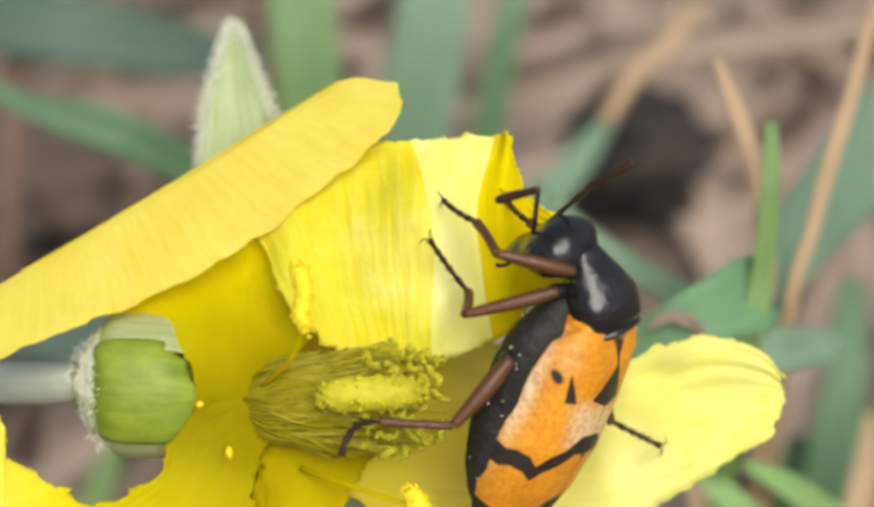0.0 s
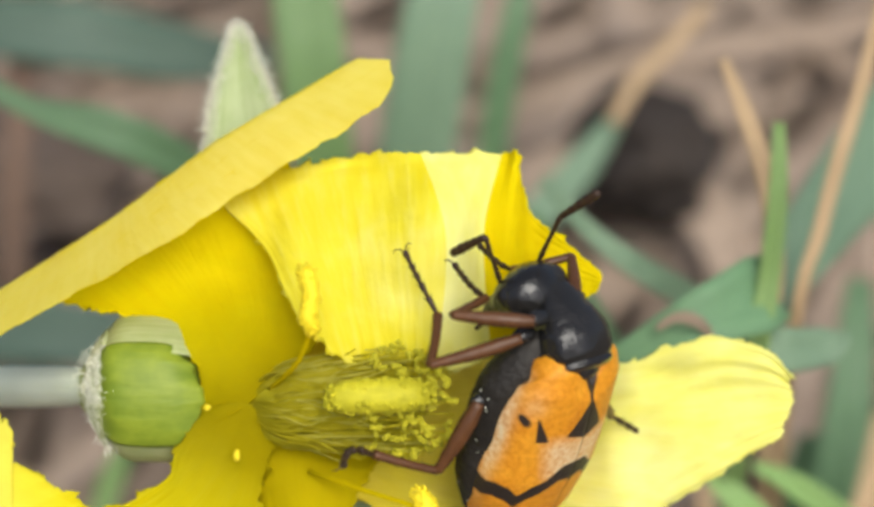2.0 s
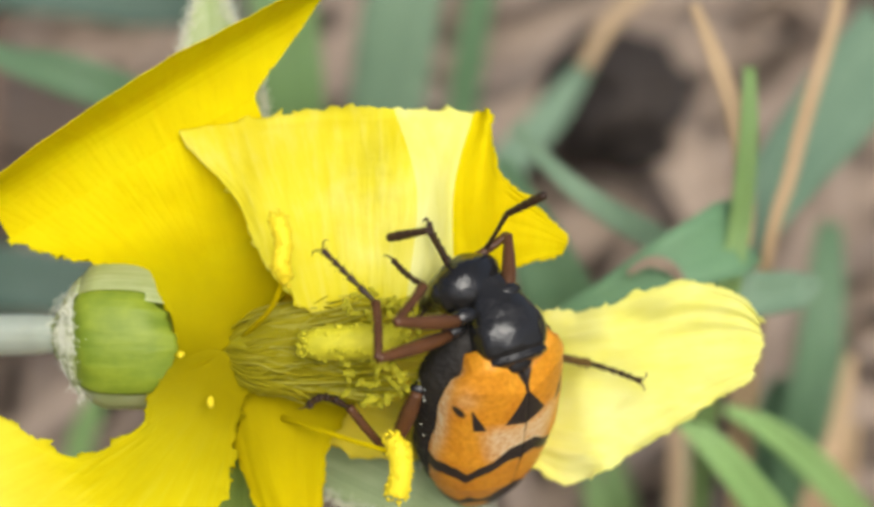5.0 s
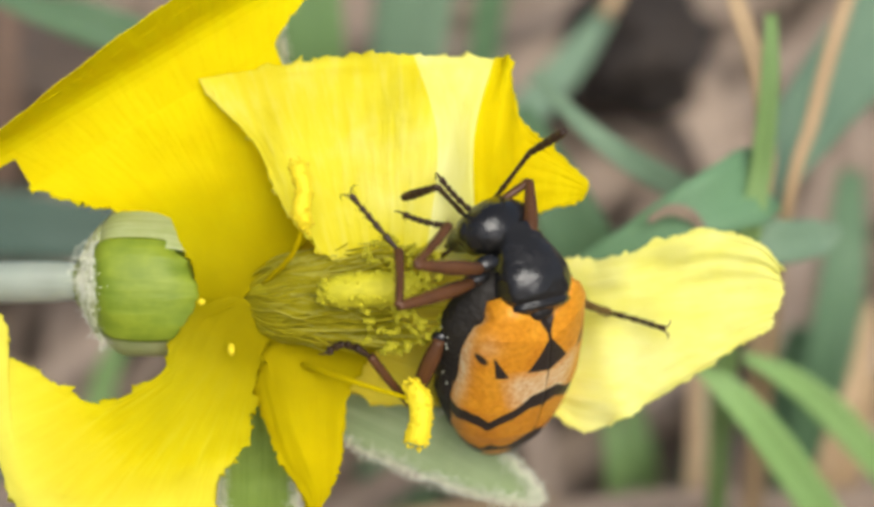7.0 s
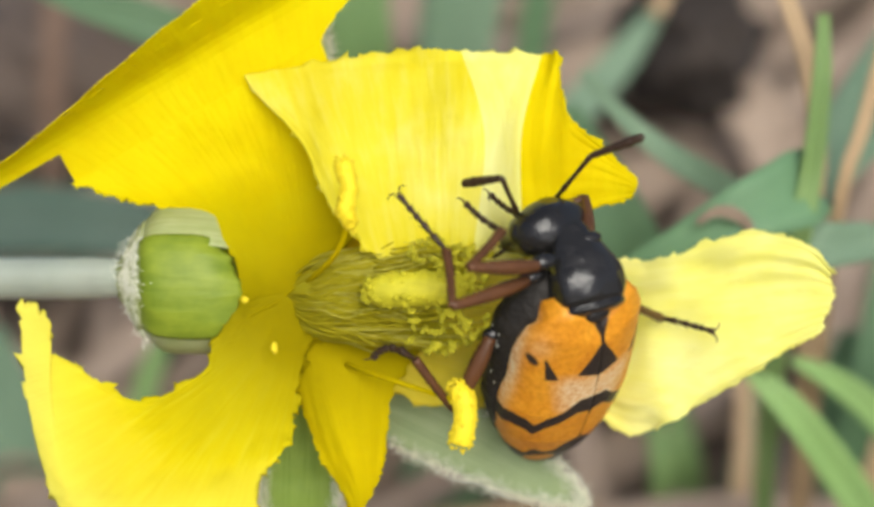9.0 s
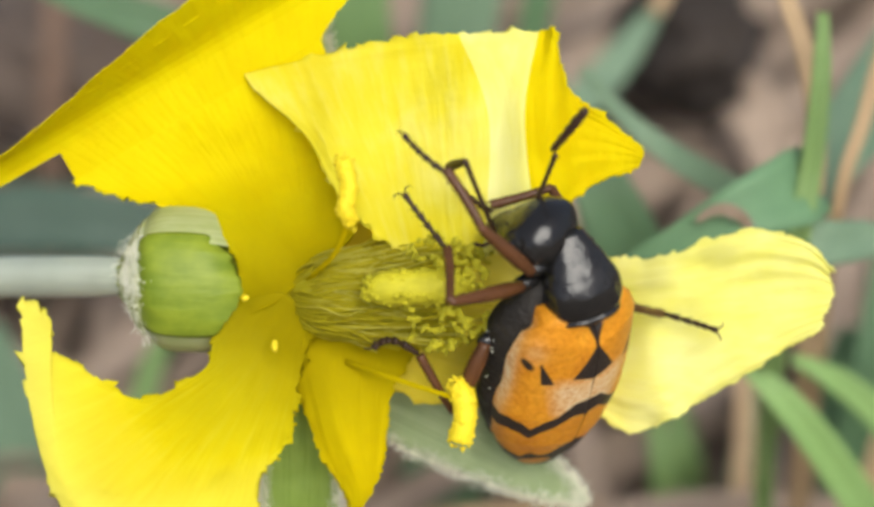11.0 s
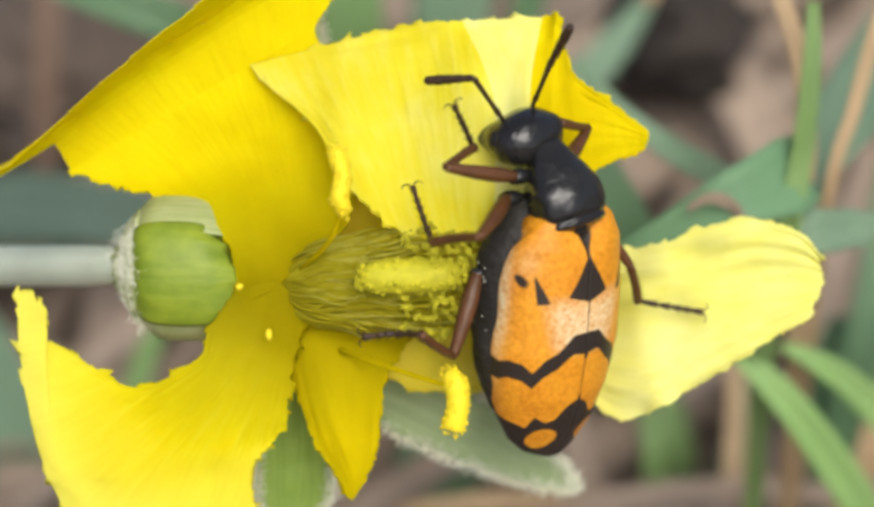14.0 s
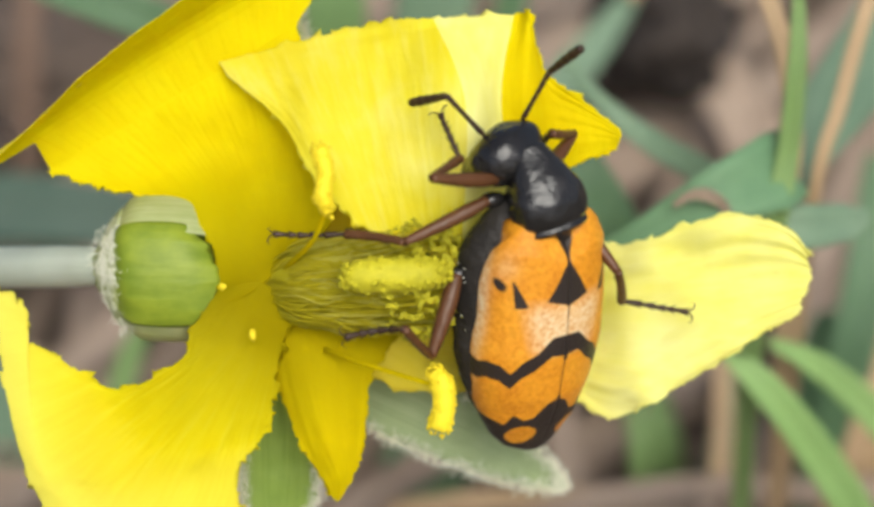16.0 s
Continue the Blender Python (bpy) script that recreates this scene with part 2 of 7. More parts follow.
def ground_material():
    m, nt, b, out = mat("littered_soil")
    n1 = noise_out(nt, 60.0, 6.0)
    n2 = noise_out(nt, 420.0, 5.0)
    c1 = ramp(nt, n1, [(0.3, (0.045, 0.033, 0.024)), (0.5, (0.14, 0.102, 0.076)), (0.7, (0.27, 0.205, 0.155))])
    c2 = ramp(nt, n2, [(0.3, (0.05, 0.037, 0.028)), (0.7, (0.23, 0.175, 0.13))])
    nt.links.new(mixed(nt, 0.4, c1, c2), b.inputs["Base Color"])
    b.inputs["Roughness"].default_value = 0.9
    bump(nt, b, n2, 0.8, 0.003)
    return m


SOIL = ground_material()
# Near-black earth: the shade of a gap in the litter, painted as colour.
CLOD_GAP = plain("gap_shade_earth", (0.016, 0.012, 0.010), (0.05, 0.038, 0.030), 200.0, 0.95, 0.001)
# Brown earth for the lumps that only darken the ground.
CLOD_DARKENING = plain("darkening_earth", (0.085, 0.062, 0.048), (0.19, 0.145, 0.115), 200.0, 0.95, 0.001)
LITTER = leafy("dead_leaf", (0.19, 0.135, 0.095), (0.44, 0.34, 0.26), 90.0, 0.8, 0.1, 12)

# ---- mesh helpers ----
MM = 0.001


def mesh_object(name, verts, faces, material, parent=None, label="", uvs=None, smooth=True, unit=MM):
    me = bpy.data.meshes.new(name)
    me.from_pydata([[c * unit for c in v] for v in verts], [], faces)
    if uvs is not None:
        layer = me.uv_layers.new(name="UVMap")
        for loop in me.loops:
            layer.data[loop.index].uv = uvs[loop.vertex_index]
    me.polygons.foreach_set("use_smooth", [smooth] * len(me.polygons))
    me.materials.append(material)
    me.update()
    ob = new(name, me)
    if parent is not None:
        ob.parent = parent
    if label:
        ob["label"] = label
    return ob


def grid_faces(nu, nv, wrap=False):
    f = []
    for i in range(nu - 1):
        for j in range(nv if wrap else nv - 1):
            k = (j + 1) % nv
            f.append((i * nv + j, i * nv + k, (i + 1) * nv + k, (i + 1) * nv + j))
    return f


def spline(points, n):
    """n points on a smooth curve through the given ones."""
    p = np.array(points, float)
    m = len(p)
    out = []
    for t in np.linspace(0, m - 1, n):
        i = min(int(t), m - 2)
        f = t - i
        p0, p1, p2, p3 = p[max(i - 1, 0)], p[i], p[i + 1], p[min(i + 2, m - 1)]
        out.append(0.5 * ((2 * p1) + (p2 - p0) * f + (2 * p0 - 5 * p1 + 4 * p2 - p3) * f * f + (3 * p1 - p0 - 3 * p2 + p3) * f ** 3))
    return np.array(out)


def sheet(rows, nu, nv, ruffle=0.0, ragged=0.0, seed=0.0, edges="lrt"):
    """A smooth sheet through rows of points (each from one edge to the other), with a rippled face and a worn rim."""
    cross = np.array([spline(r, nv) for r in rows])
    g = np.array([spline(cross[:, j], nu) for j in range(nv)]).transpose(1, 0, 2)
    verts, uvs = [], []
    for i in range(nu):
        for j in range(nv):
            u, v = i / (nu - 1), j / (nv - 1)
            p = Vector(g[i, j])
            w = min(1, 3.0 * u) * (0.35 + 1.3 * abs(v - 0.5))
            p.z += ruffle * w * (noise.noise(Vector((p.x * 0.55 + seed, p.y * 0.55, seed))) + 0.35 * noise.noise(Vector((v * 14 + seed, u * 3, 3.1))))
            rim = ("l" in edges and j == 0) or ("r" in edges and j == nv - 1) or ("t" in edges and i == nu - 1)
            if rim and ragged:
                q = p * 1.9
                p += Vector((noise.noise(q + Vector((seed, 0, 5))), noise.noise(q + Vector((9, seed, 0))), 0)) * ragged
                q = p * 7.0
                p += Vector((noise.noise(q + Vector((seed, 2, 5))), noise.noise(q + Vector((7, seed, 1))), 0)) * ragged * 0.8
            verts.append(p)
            uvs.append((v, u))
    return verts, grid_faces(nu, nv), uvs


def thick(ob, t):
    s = ob.modifiers.new("thickness", "SOLIDIFY")
    s.thickness, s.offset = t * MM, 0
    return ob


def tube(points, radii, sides=10, n=None, closed=True):
    """A round tube along a smooth curve, with radii from start to end."""
    n = n or 4 * len(points)
    c = spline(points, n)
    r = np.interp(np.linspace(0, 1, n), np.linspace(0, 1, len(radii)), radii)
    verts, uvs = [], []
    side = None
    for i in range(n):
        t = Vector(c[min(i + 1, n - 1)] - c[max(i - 1, 0)]).normalized()
        if side is None:
            side = t.orthogonal().normalized()
        side = (side - t * side.dot(t)).normalized()
        up = t.cross(side)
        for k in range(sides):
            a = 2 * math.pi * k / sides
            verts.append(Vector(c[i]) + (side * math.cos(a) + up * math.sin(a)) * float(r[i]))
            uvs.append((k / sides, i / (n - 1)))
    faces = grid_faces(n, sides, True)
    if closed:
        for base, centre, flip in ((0, c[0], True), ((n - 1) * sides, c[-1], False)):
            verts.append(Vector(centre))
            uvs.append((0.5, 0.5))
            x = len(verts) - 1
            for k in range(sides):
                a, b = base + k, base + (k + 1) % sides
                faces.append((b, a, x) if flip else (a, b, x))
    return verts, faces, uvs


def join(*pieces):
    V, F, U = [], [], []
    for v, f, u in pieces:
        o = len(V)
        V += list(v)
        F += [tuple(i + o for i in q) for q in f]
        U += list(u)
    return V, F, U


def ball(centre, radii, nu=10, nv=14, rough=0.0, seed=0.0):
    verts, uvs = [], []
    for i in range(nu):
        a = math.pi * i / (nu - 1)
        for j in range(nv):
            b = 2 * math.pi * j / nv
            d = Vector((math.sin(a) * math.cos(b), math.sin(a) * math.sin(b), math.cos(a)))
            k = 1 + rough * noise.noise(d * 2.3 + Vector((seed, seed * 0.7, 0)))
            verts.append(Vector(centre) + Vector((d.x * radii[0], d.y * radii[1], d.z * radii[2])) * k)
            uvs.append((j / nv, i / (nu - 1)))
    return verts, grid_faces(nu, nv, True), uvs


def part(name, piece, material, parent, label="", smooth=True):
    v, f, u = piece
    return mesh_object(name, v, f, material, parent, label, u, smooth)


def strip(points, widths, n=24, fold=0.25, across=5, twist=0.0, face=(0, 0, 1), wave=0.0, seed=0.0):
    """A leaf or blade: a folded strip along a curve."""
    c = spline(points, n)
    w = np.interp(np.linspace(0, 1, n), np.linspace(0, 1, len(widths)), widths)
    verts, uvs = [], []
    for i in range(n):
        t = Vector(c[min(i + 1, n - 1)] - c[max(i - 1, 0)]).normalized()
        side = t.cross(Vector(face)).normalized()
        side = Matrix.Rotation(twist * i / n, 3, t) @ side
        up = side.cross(t)
        for k in range(across):
            s = 2 * k / (across - 1) - 1
            ripple = wave * noise.noise(Vector((i * 0.35 + seed, s * 1.3, seed)))
            verts.append(Vector(c[i]) + side * (s * w[i] / 2) + up * (abs(s) * fold * w[i] / 2 + ripple))
            uvs.append((k / (across - 1), i / (n - 1)))
    return verts, grid_faces(n, across), uvs


# ---- ground: one sheet to the horizon, uneven near the flower ----
def ground_height(x, y):
    return 0.004 * noise.noise(Vector((x * 40, y * 40, 0))) + 0.002 * noise.noise(Vector((x * 130, y * 130, 4)))


def build_ground():
    near = np.concatenate([-np.geomspace(60, 0.25, 26), np.linspace(-0.24, 0.24, 110), np.geomspace(0.25, 60, 26)])
    verts = []
    for y in near:
        for x in near:
            r = max(abs(x), abs(y))
            verts.append((x, y, ground_height(x, y) * max(0, min(1, 3 - r * 10))))
    n = len(near)
    ob = mesh_object("ground", verts, grid_faces(n, n), SOIL, unit=1.0)
    return tagged(ob, "uneven grey-brown soil under dead grass", "ground", kind="structure")


build_ground()


def build_litter():
    """Dead stalks and leaves strewn over the soil behind the flower."""
    rnd = random.Random(5)
    pieces = []
    for k in range(1900):
        x, y = (rnd.uniform(-0.09, 0.09), rnd.uniform(-0.01, 0.17)) if k < 420 else (rnd.gauss(0, 0.17), rnd.gauss(0.1, 0.17))
        if k >= 420 and abs(x) < 0.09 and -0.01 < y < 0.17:
            continue
        a = rnd.gauss(0.55, 0.6)
        ln, w = rnd.uniform(0.02, 0.07), rnd.uniform(0.0012, 0.005)
        z = ground_height(x, y) * max(0, min(1, 3 - 10 * max(abs(x), abs(y)))) + rnd.uniform(0.001, 0.008)
        bend = rnd.uniform(-0.3, 0.3)
        pts = []
        for s in (-0.5, -0.17, 0.17, 0.5):
            pts.append(((x + math.cos(a + bend * s) * ln * s) / MM, (y + math.sin(a + bend * s) * ln * s) / MM, (z + rnd.uniform(-0.002, 0.003)) / MM))
        pieces.append(strip(pts, [w / MM * 0.6, w / MM, w / MM, w / MM * 0.4], 8, 0.3, 3, rnd.uniform(-1, 1)))
    ob = part("dead_grass_litter", join(*pieces), LITTER, None)
    return tagged(ob, "pale dead grass stalks strewn over the soil", "litter", kind="stuff")


build_litter()


def stage_thing(name, piece, material, label, category, group="", place=None):
    ob = part(name, piece, material, None)
    ob.matrix_world = STAGE if place is None else place
    return tagged(ob, label, category, group)


def build_clod():
    # This lump stands in for a dark gap between the dead grass.
    ob = stage_thing("earth_clod", ball((18.0, 17.4, -76), (5.6, 5.0, 5.5), 16, 22, 0.5, 2.0), CLOD_GAP, "dark lump of earth standing in for a shaded gap in the dead grass", "soil")
    # Two added lumps darken the ground; the right one stands for a shadow.
    for spot, size, seed in (((-31.01, 15.85, -76), (8, 6, 4.5), 5.0), ((31.96, -4.5, -74), (7, 6, 4.5), 8.0)):
        stage_thing("earth_clod", ball(spot, size, 16, 22, 0.5, seed), CLOD_DARKENING, "brown lump of earth added to darken the ground", "soil")
    return ob


build_clod()


# ---- grass behind the flower ----
def blade(points, widths, material, label, fold=0.25, twist=0.0, wave=0.0, name="blade", n=28):
    return name, strip(points, widths, n, fold, 5, twist, (0, 0, 1), wave), material, label


def clump(label, *blades):
    plant = new("grass_plant")
    plant.matrix_world = STAGE
    for name, piece, material, lab in blades:
        thick(part(name, piece, material, plant, lab), 0.12)
    return tagged(plant, label, "grass", "grass behind the flower")


def build_grass():
    blades = []

    def add(*args, **kw):
        blades.append(blade(*args, **kw))

    up = "upright green grass shoot with a pale cut tip"
    add([(16.13, 11.24, -12), (16.03, 8.24, -12), (15.78, 4.35, -13), (15.26, 0.88, -14), (15.58, -5.09, -22), (18.55, -22.32, -46)], [0.5, 0.85, 1.0, 1.1, 1.1, 1.0], BLADE_BRIGHT, up, 0.5, name="grass_shoot")
    add([(7.4, 0.22, -12), (9.98, 1.23, -12), (12.69, 2.53, -12), (14.95, 3.46, -13), (15.89, 3.9, -14)], [0.3, 1.6, 2.7, 3.5, 3.1], BLADE_LEAF, "broad blue-green grass leaf with a pale rim", 0.3)
    add([(15.13, 1.38, -14), (16.52, 1.13, -14), (18.75, 1.35, -15), (19.87, 1.81, -15)], [1.0, 2.1, 1.7, 0.3], BLADE_BLUE, "short pointed grass leaf with a dry tip", 0.3)
    add([(15.87, 1.93, -16), (19.44, 6.75, -22), (23.62, 10.99, -28), (28.46, 16, -34)], [1.0, 3.4, 4.6, 4.6], BLADE_BLUE, "wide blue-green grass leaf", 0.2)
    dry = "thin dry straw-coloured grass stalk"
    add([(14.16, 14.6, -15), (15.13, 12.1, -15), (16, 9.3, -15), (16.45, 5.6, -15), (16.76, 0.92, -18), (20.27, -20.24, -44)], [0.4, 0.8, 0.9, 0.8, 0.7, 0.7], STRAW, dry, 0.5, name="dry_stalk")
    add([(22.31, 18.63, -17), (20.95, 13.42, -17), (19.85, 10.03, -17), (19.0, 6.91, -17), (17.9, 0.93, -19), (20.79, -20.41, -45)], [0.5, 0.7, 0.75, 0.7, 0.6, 0.7], STRAW, dry, 0.5, name="dry_stalk")
    add([(10.47, 2.02, -11), (11.2, 2.5, -11), (11.93, 2.5, -11), (12.73, 2.03, -11.5), (13.3, 0.86, -12)], [0.2, 0.4, 0.55, 0.4, 0.2], LITTER, "small withered curled leaf tip", 0.6, 0.6)
    add([(6.09, 9.57, -20), (8.3, 7.18, -20.5), (10.8, 5.31, -21), (13.81, 3.76, -23), (18.06, 1.03, -28)], [0.4, 0.9, 1.25, 1.4, 1.2], BLADE_BLUE, "narrow bluish grass leaf", 0.3)
    add([(6.4, 8.91, -52), (8.7, 11.3, -53), (11.0, 14.0, -54), (13.4, 17.3, -55)], [2.0, 2.5, 2.2, 1.0], BLADE_BLUE, "slanting bluish grass leaf", 0.3)
    add([(13.93, -4.54, -22), (16.13, -6.47, -22), (18.73, -9.42, -24), (22.15, -13.92, -28), (25.97, -20.04, -34)], [0.4, 1.5, 1.9, 2.0, 1.9], BLADE_FRESH, "fresh green grass leaf with a pale midrib", 0.45)
    add([(16.9, -4.5, -24), (19.35, -5.68, -25), (22.44, -7.91, -28), (26.96, -12.16, -33)], [0.4, 1.3, 1.7, 1.6], BLADE_FRESH, "fresh green grass leaf with a pale midrib", 0.4)
    add([(25.2, -3.69, -48), (24.54, -8.77, -50), (25.31, -13.27, -52), (25.4, -20.78, -58)], [2.0, 4.2, 4.6, 4.0], BLADE, "wide green grass leaf", 0.3)
    add([(29.2, -6.62, -50), (28.58, -11.09, -52), (27.2, -16.45, -54), (26.54, -22.69, -58)], [2.0, 3.2, 3.4, 3.0], STRAW, "broad dead grass leaf", 0.3)
    add([(14.87, -9.2, -56), (15.24, -12.58, -56), (15.86, -16.97, -58), (16.75, -23.39, -62)], [1.0, 2.6, 2.8, 2.6], BLADE_BRIGHT, "wide green grass leaf", 0.3)
    add([(19.86, -7.46, -52), (19.13, -11.09, -52), (18.7, -15.71, -54), (18.82, -23.04, -60)], [1.0, 2.0, 2.2, 2.0], BLADE, "wide green grass leaf", 0.3)
    add([(-25.82, 17.19, -30), (-21.25, 14.64, -31), (-17.8, 13.72, -32), (-14.89, 12.77, -33), (-11.21, 10.92, -36)], [0.8, 1.2, 2.3, 2.4, 2.0], BLADE, "bent green grass leaf", 0.3, 0.3)
    add([(-7.75, 28.89, -46), (-6.89, 22.66, -46), (-6.42, 17.97, -47), (-6.05, 11.99, -50), (-6.45, 1.38, -62)], [3.6, 4.2, 4.2, 4.0, 3.6], BLADE_MID, "wide upright green grass leaf", 0.25)
    add([(2.76, 31.09, -52), (1.67, 24.91, -52), (0.59, 19.03, -54), (-0.53, 12.01, -58), (-1.78, 2.23, -66)], [3.6, 4.8, 5.2, 5.0, 4.0], BLADE_BLUE, "wide upright bluish grass leaf", 0.25)
    add([(7.55, 28.35, -56), (6.61, 23.84, -56), (5.57, 18.11, -58), (4.56, 10.02, -62)], [1.2, 2.0, 2.2, 2.0], BLADE, "narrow upright grass leaf", 0.3)
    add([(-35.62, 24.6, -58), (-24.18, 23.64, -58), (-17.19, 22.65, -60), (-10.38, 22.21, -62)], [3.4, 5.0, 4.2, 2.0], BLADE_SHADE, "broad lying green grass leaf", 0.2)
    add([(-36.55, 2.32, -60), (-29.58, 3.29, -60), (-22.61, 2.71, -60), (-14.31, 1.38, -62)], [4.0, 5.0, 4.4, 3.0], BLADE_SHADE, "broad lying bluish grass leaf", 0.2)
    add([(-30.2, -3.76, -50), (-28.88, -8.91, -52), (-28.23, -14.97, -54), (-28.37, -24.6, -58)], [2.0, 4.0, 4.5, 4.5], BLADE_BLUE, "wide bluish grass leaf", 0.25)
    add([(-27.04, 26.5, -58), (-27.65, 19.94, -60), (-28.38, 13.17, -62), (-29.31, 5.06, -66)], [1.4, 2.0, 2.1, 1.8], STALK, "brown dry upright stalk", 0.4, name="dry_stalk")
    add([(-18.33, -3.82, -52), (-19.78, -6.73, -52), (-20.86, -11.18, -53), (-22.65, -20.78, -58)], [0.8, 1.6, 1.8, 1.6], BLADE_BRIGHT, "narrow green grass stalk", 0.4)
    add([(-3.15, -11.45, -56), (-0.9, -15.21, -56), (2.9, -19.26, -58), (8.36, -24.2, -60)], [2.0, 4.4, 5.0, 4.0], BLADE, "wide green grass leaf", 0.25)
    add([(-3.36, -16.35, -50), (3.46, -15.87, -51), (10.04, -15.93, -52), (18.7, -15.93, -54)], [0.8, 1.2, 1.3, 0.8], STRAW, "dry reddish stalk lying across the litter", 0.5, name="dry_stalk")
    add([(4.97, 13.92, -74), (11.91, 16.61, -75), (17.32, 18.59, -77), (27.48, 22.98, -80)], [3.0, 4.0, 4.4, 3.0], LITTER, "broad pale dead leaf", 0.2, name="dead_leaf")
    add([(17.2, 18.46, -76), (22.41, 13.25, -76), (25.71, 5.39, -75), (26.03, -4.44, -72)], [2.0, 4.0, 4.6, 3.0], LITTER, "broad pale dead leaf", 0.2, name="dead_leaf")
    add([(10.06, -11.99, -62), (8.49, -15.92, -62), (6.92, -19.85, -62), (5.74, -23.78, -62)], [2.0, 3.4, 3.4, 3.0], LITTER, "broad pale dead leaf", 0.2, name="dead_leaf")
    add([(5.6, 8.2, -26), (6.92, 5.16, -25), (7.91, 2.87, -25), (8.9, 0.87, -26), (9.89, -1.7, -29)], [1.2, 2.6, 3.4, 3.6, 3.2], BLADE, "shaded broad green grass leaf", 0.25)
    add([(27.6, 6.0, -46), (26.94, 1.33, -45), (26.39, -2.8, -45), (25.5, -7.62, -46), (24.96, -14.08, -50)], [1.4, 2.6, 3.0, 3.0, 2.6], BLADE, "upright dark green grass leaf", 0.25)
    add([(12.3, -7.6, -50), (12.76, -10.03, -50), (13.1, -13, -50), (13.5, -18.4, -54)], [0.5, 1.0, 1.1, 1.0], BLADE_BRIGHT, "thin green grass stalk", 0.4)
    add([(17.9, -4.9, -50), (18.51, -7.9, -50), (18.11, -15.43, -50), (17.6, -22, -56)], [0.5, 1.1, 1.3, 1.1], STRAW, "pale dry grass stalk", 0.4, name="dry_stalk")
    add([(27.6, -2.2, -41), (26.49, -6.64, -40), (25.22, -9.93, -40), (24.21, -14.2, -42), (22.6, -21, -50)], [0.7, 1.2, 1.4, 1.4, 1.2], STRAW, "pale dry grass stalk", 0.4, name="dry_stalk")
    add([(5.5, 18.7, -67), (14.1, 22.6, -66), (20.7, 23.9, -66), (27.3, 24.8, -66), (36.1, 26.4, -68)], [0.8, 1.5, 1.7, 1.7, 1.4], LITTER, "long pale straw lying over the litter", 0.4, name="dry_stalk")
    add([(13.1, 16.9, -54), (14.9, 19.9, -54), (17.0, 22.0, -54), (19.6, 25.0, -55)], [0.9, 1.1, 1.0, 0.8], STRAW, "pale dry tip of a grass leaf", 0.4, name="dry_stalk")

    # plants, by how many of the leaves above belong to each
    start = 0
    for count, label in (
        (7, "grass plant with bluish leaves, a green shoot and dry stalks"),
        (2, "two slanting bluish grass leaves"),
        (6, "tuft of fresh green grass leaves with dead ones"),
        (5, "tall upright grass leaves, green and bluish"),
        (5, "broad lying grass leaves and thin stalks"),
        (2, "low grass leaf with a dry reddish stalk"),
        (3, "broad pale dead leaves on the soil"),
        (5, "dark green grass leaves with pale dry stalks"),
        (2, "pale straw lying over the litter"),
    ):
        clump(label, *blades[start:start + count])
        start += count


build_grass()


# ---- the yellow flower ----
def down_fringe(points, length, count, seed, spread=0.5, thin=0.022):
    """Fine white hairs along a curve."""
    rnd = random.Random(seed)
    c = spline(points, count)
    pieces = []
    for i, p in enumerate(c):
        d = Vector((rnd.gauss(0, 1), rnd.gauss(0, 1), rnd.gauss(0.25, 0.6))).normalized() * length * rnd.uniform(0.5, 1.2)
        q = Vector(p) + Vector((rnd.gauss(0, spread), rnd.gauss(0, spread), rnd.gauss(0, spread * 0.5)))
        pieces.append(tube([q, q + d * 0.5 + Vector((0, 0, 0.04)), q + d], [thin, thin * 0.8, thin * 0.3], 3, 4, False))
    return join(*pieces)


# The upper petal's free rim rolls open: u runs along the fold, s from the fold to the rim, both in mm.
FOLD_FROM = Vector((-16.21, 3.44, -1.0))
FOLD_ALONG = Vector((math.cos(radians(30.1)), math.sin(radians(30.1)), 0))
FOLD_OUT = Vector((-FOLD_ALONG.y, FOLD_ALONG.x, 0))
ROLL_KNOTS = (0, 5, 10, 16)
ROLL_TIMES = (0, 1, 2, 2.6, 3, 5.5, 9, 12.5, 14.5, 15, 15.2, 16)
# where the roll begins, in mm from the fold, at the four knots along it
ROLL_START = (
    (0.2, 0.25, 0.4, 0.6), (0.1, 0.3, 0.75, 0.95), (0.1, 0.3, 1.0, 1.1), (0.1, 0.45, 1.1, 1.2), (0.1, 1.0, 1.5, 1.6), (1.2, 1.2, 1.2, 1.2), (1.2, 1.2, 1.2, 1.2),
    (1.2, 1.2, 1.2, 1.2), (0.4, 1.1, 1.8, 1.9), (0.3, 1.2, 2.0, 2.0), (0.2, 1.0, 1.8, 1.8), (0.8, 1.1, 1.4, 1.5),
)
# how far it has turned over, in degrees
ROLL_TURN = (
    (162, 168, 174, 162), (138, 138, 152, 156), (130, 130, 146, 153), (127, 127, 142, 149), (112, 114, 120, 129), (90, 81, 75, 78), (100, 81, 66, 60),
    (90, 72, 57, 50), (108, 102, 98, 98), (156, 150, 132, 129), (114, 111, 108, 110), (106, 87, 82, 80),
)


def fold_line(u, v):
    return FOLD_FROM + FOLD_ALONG * u + FOLD_OUT * v


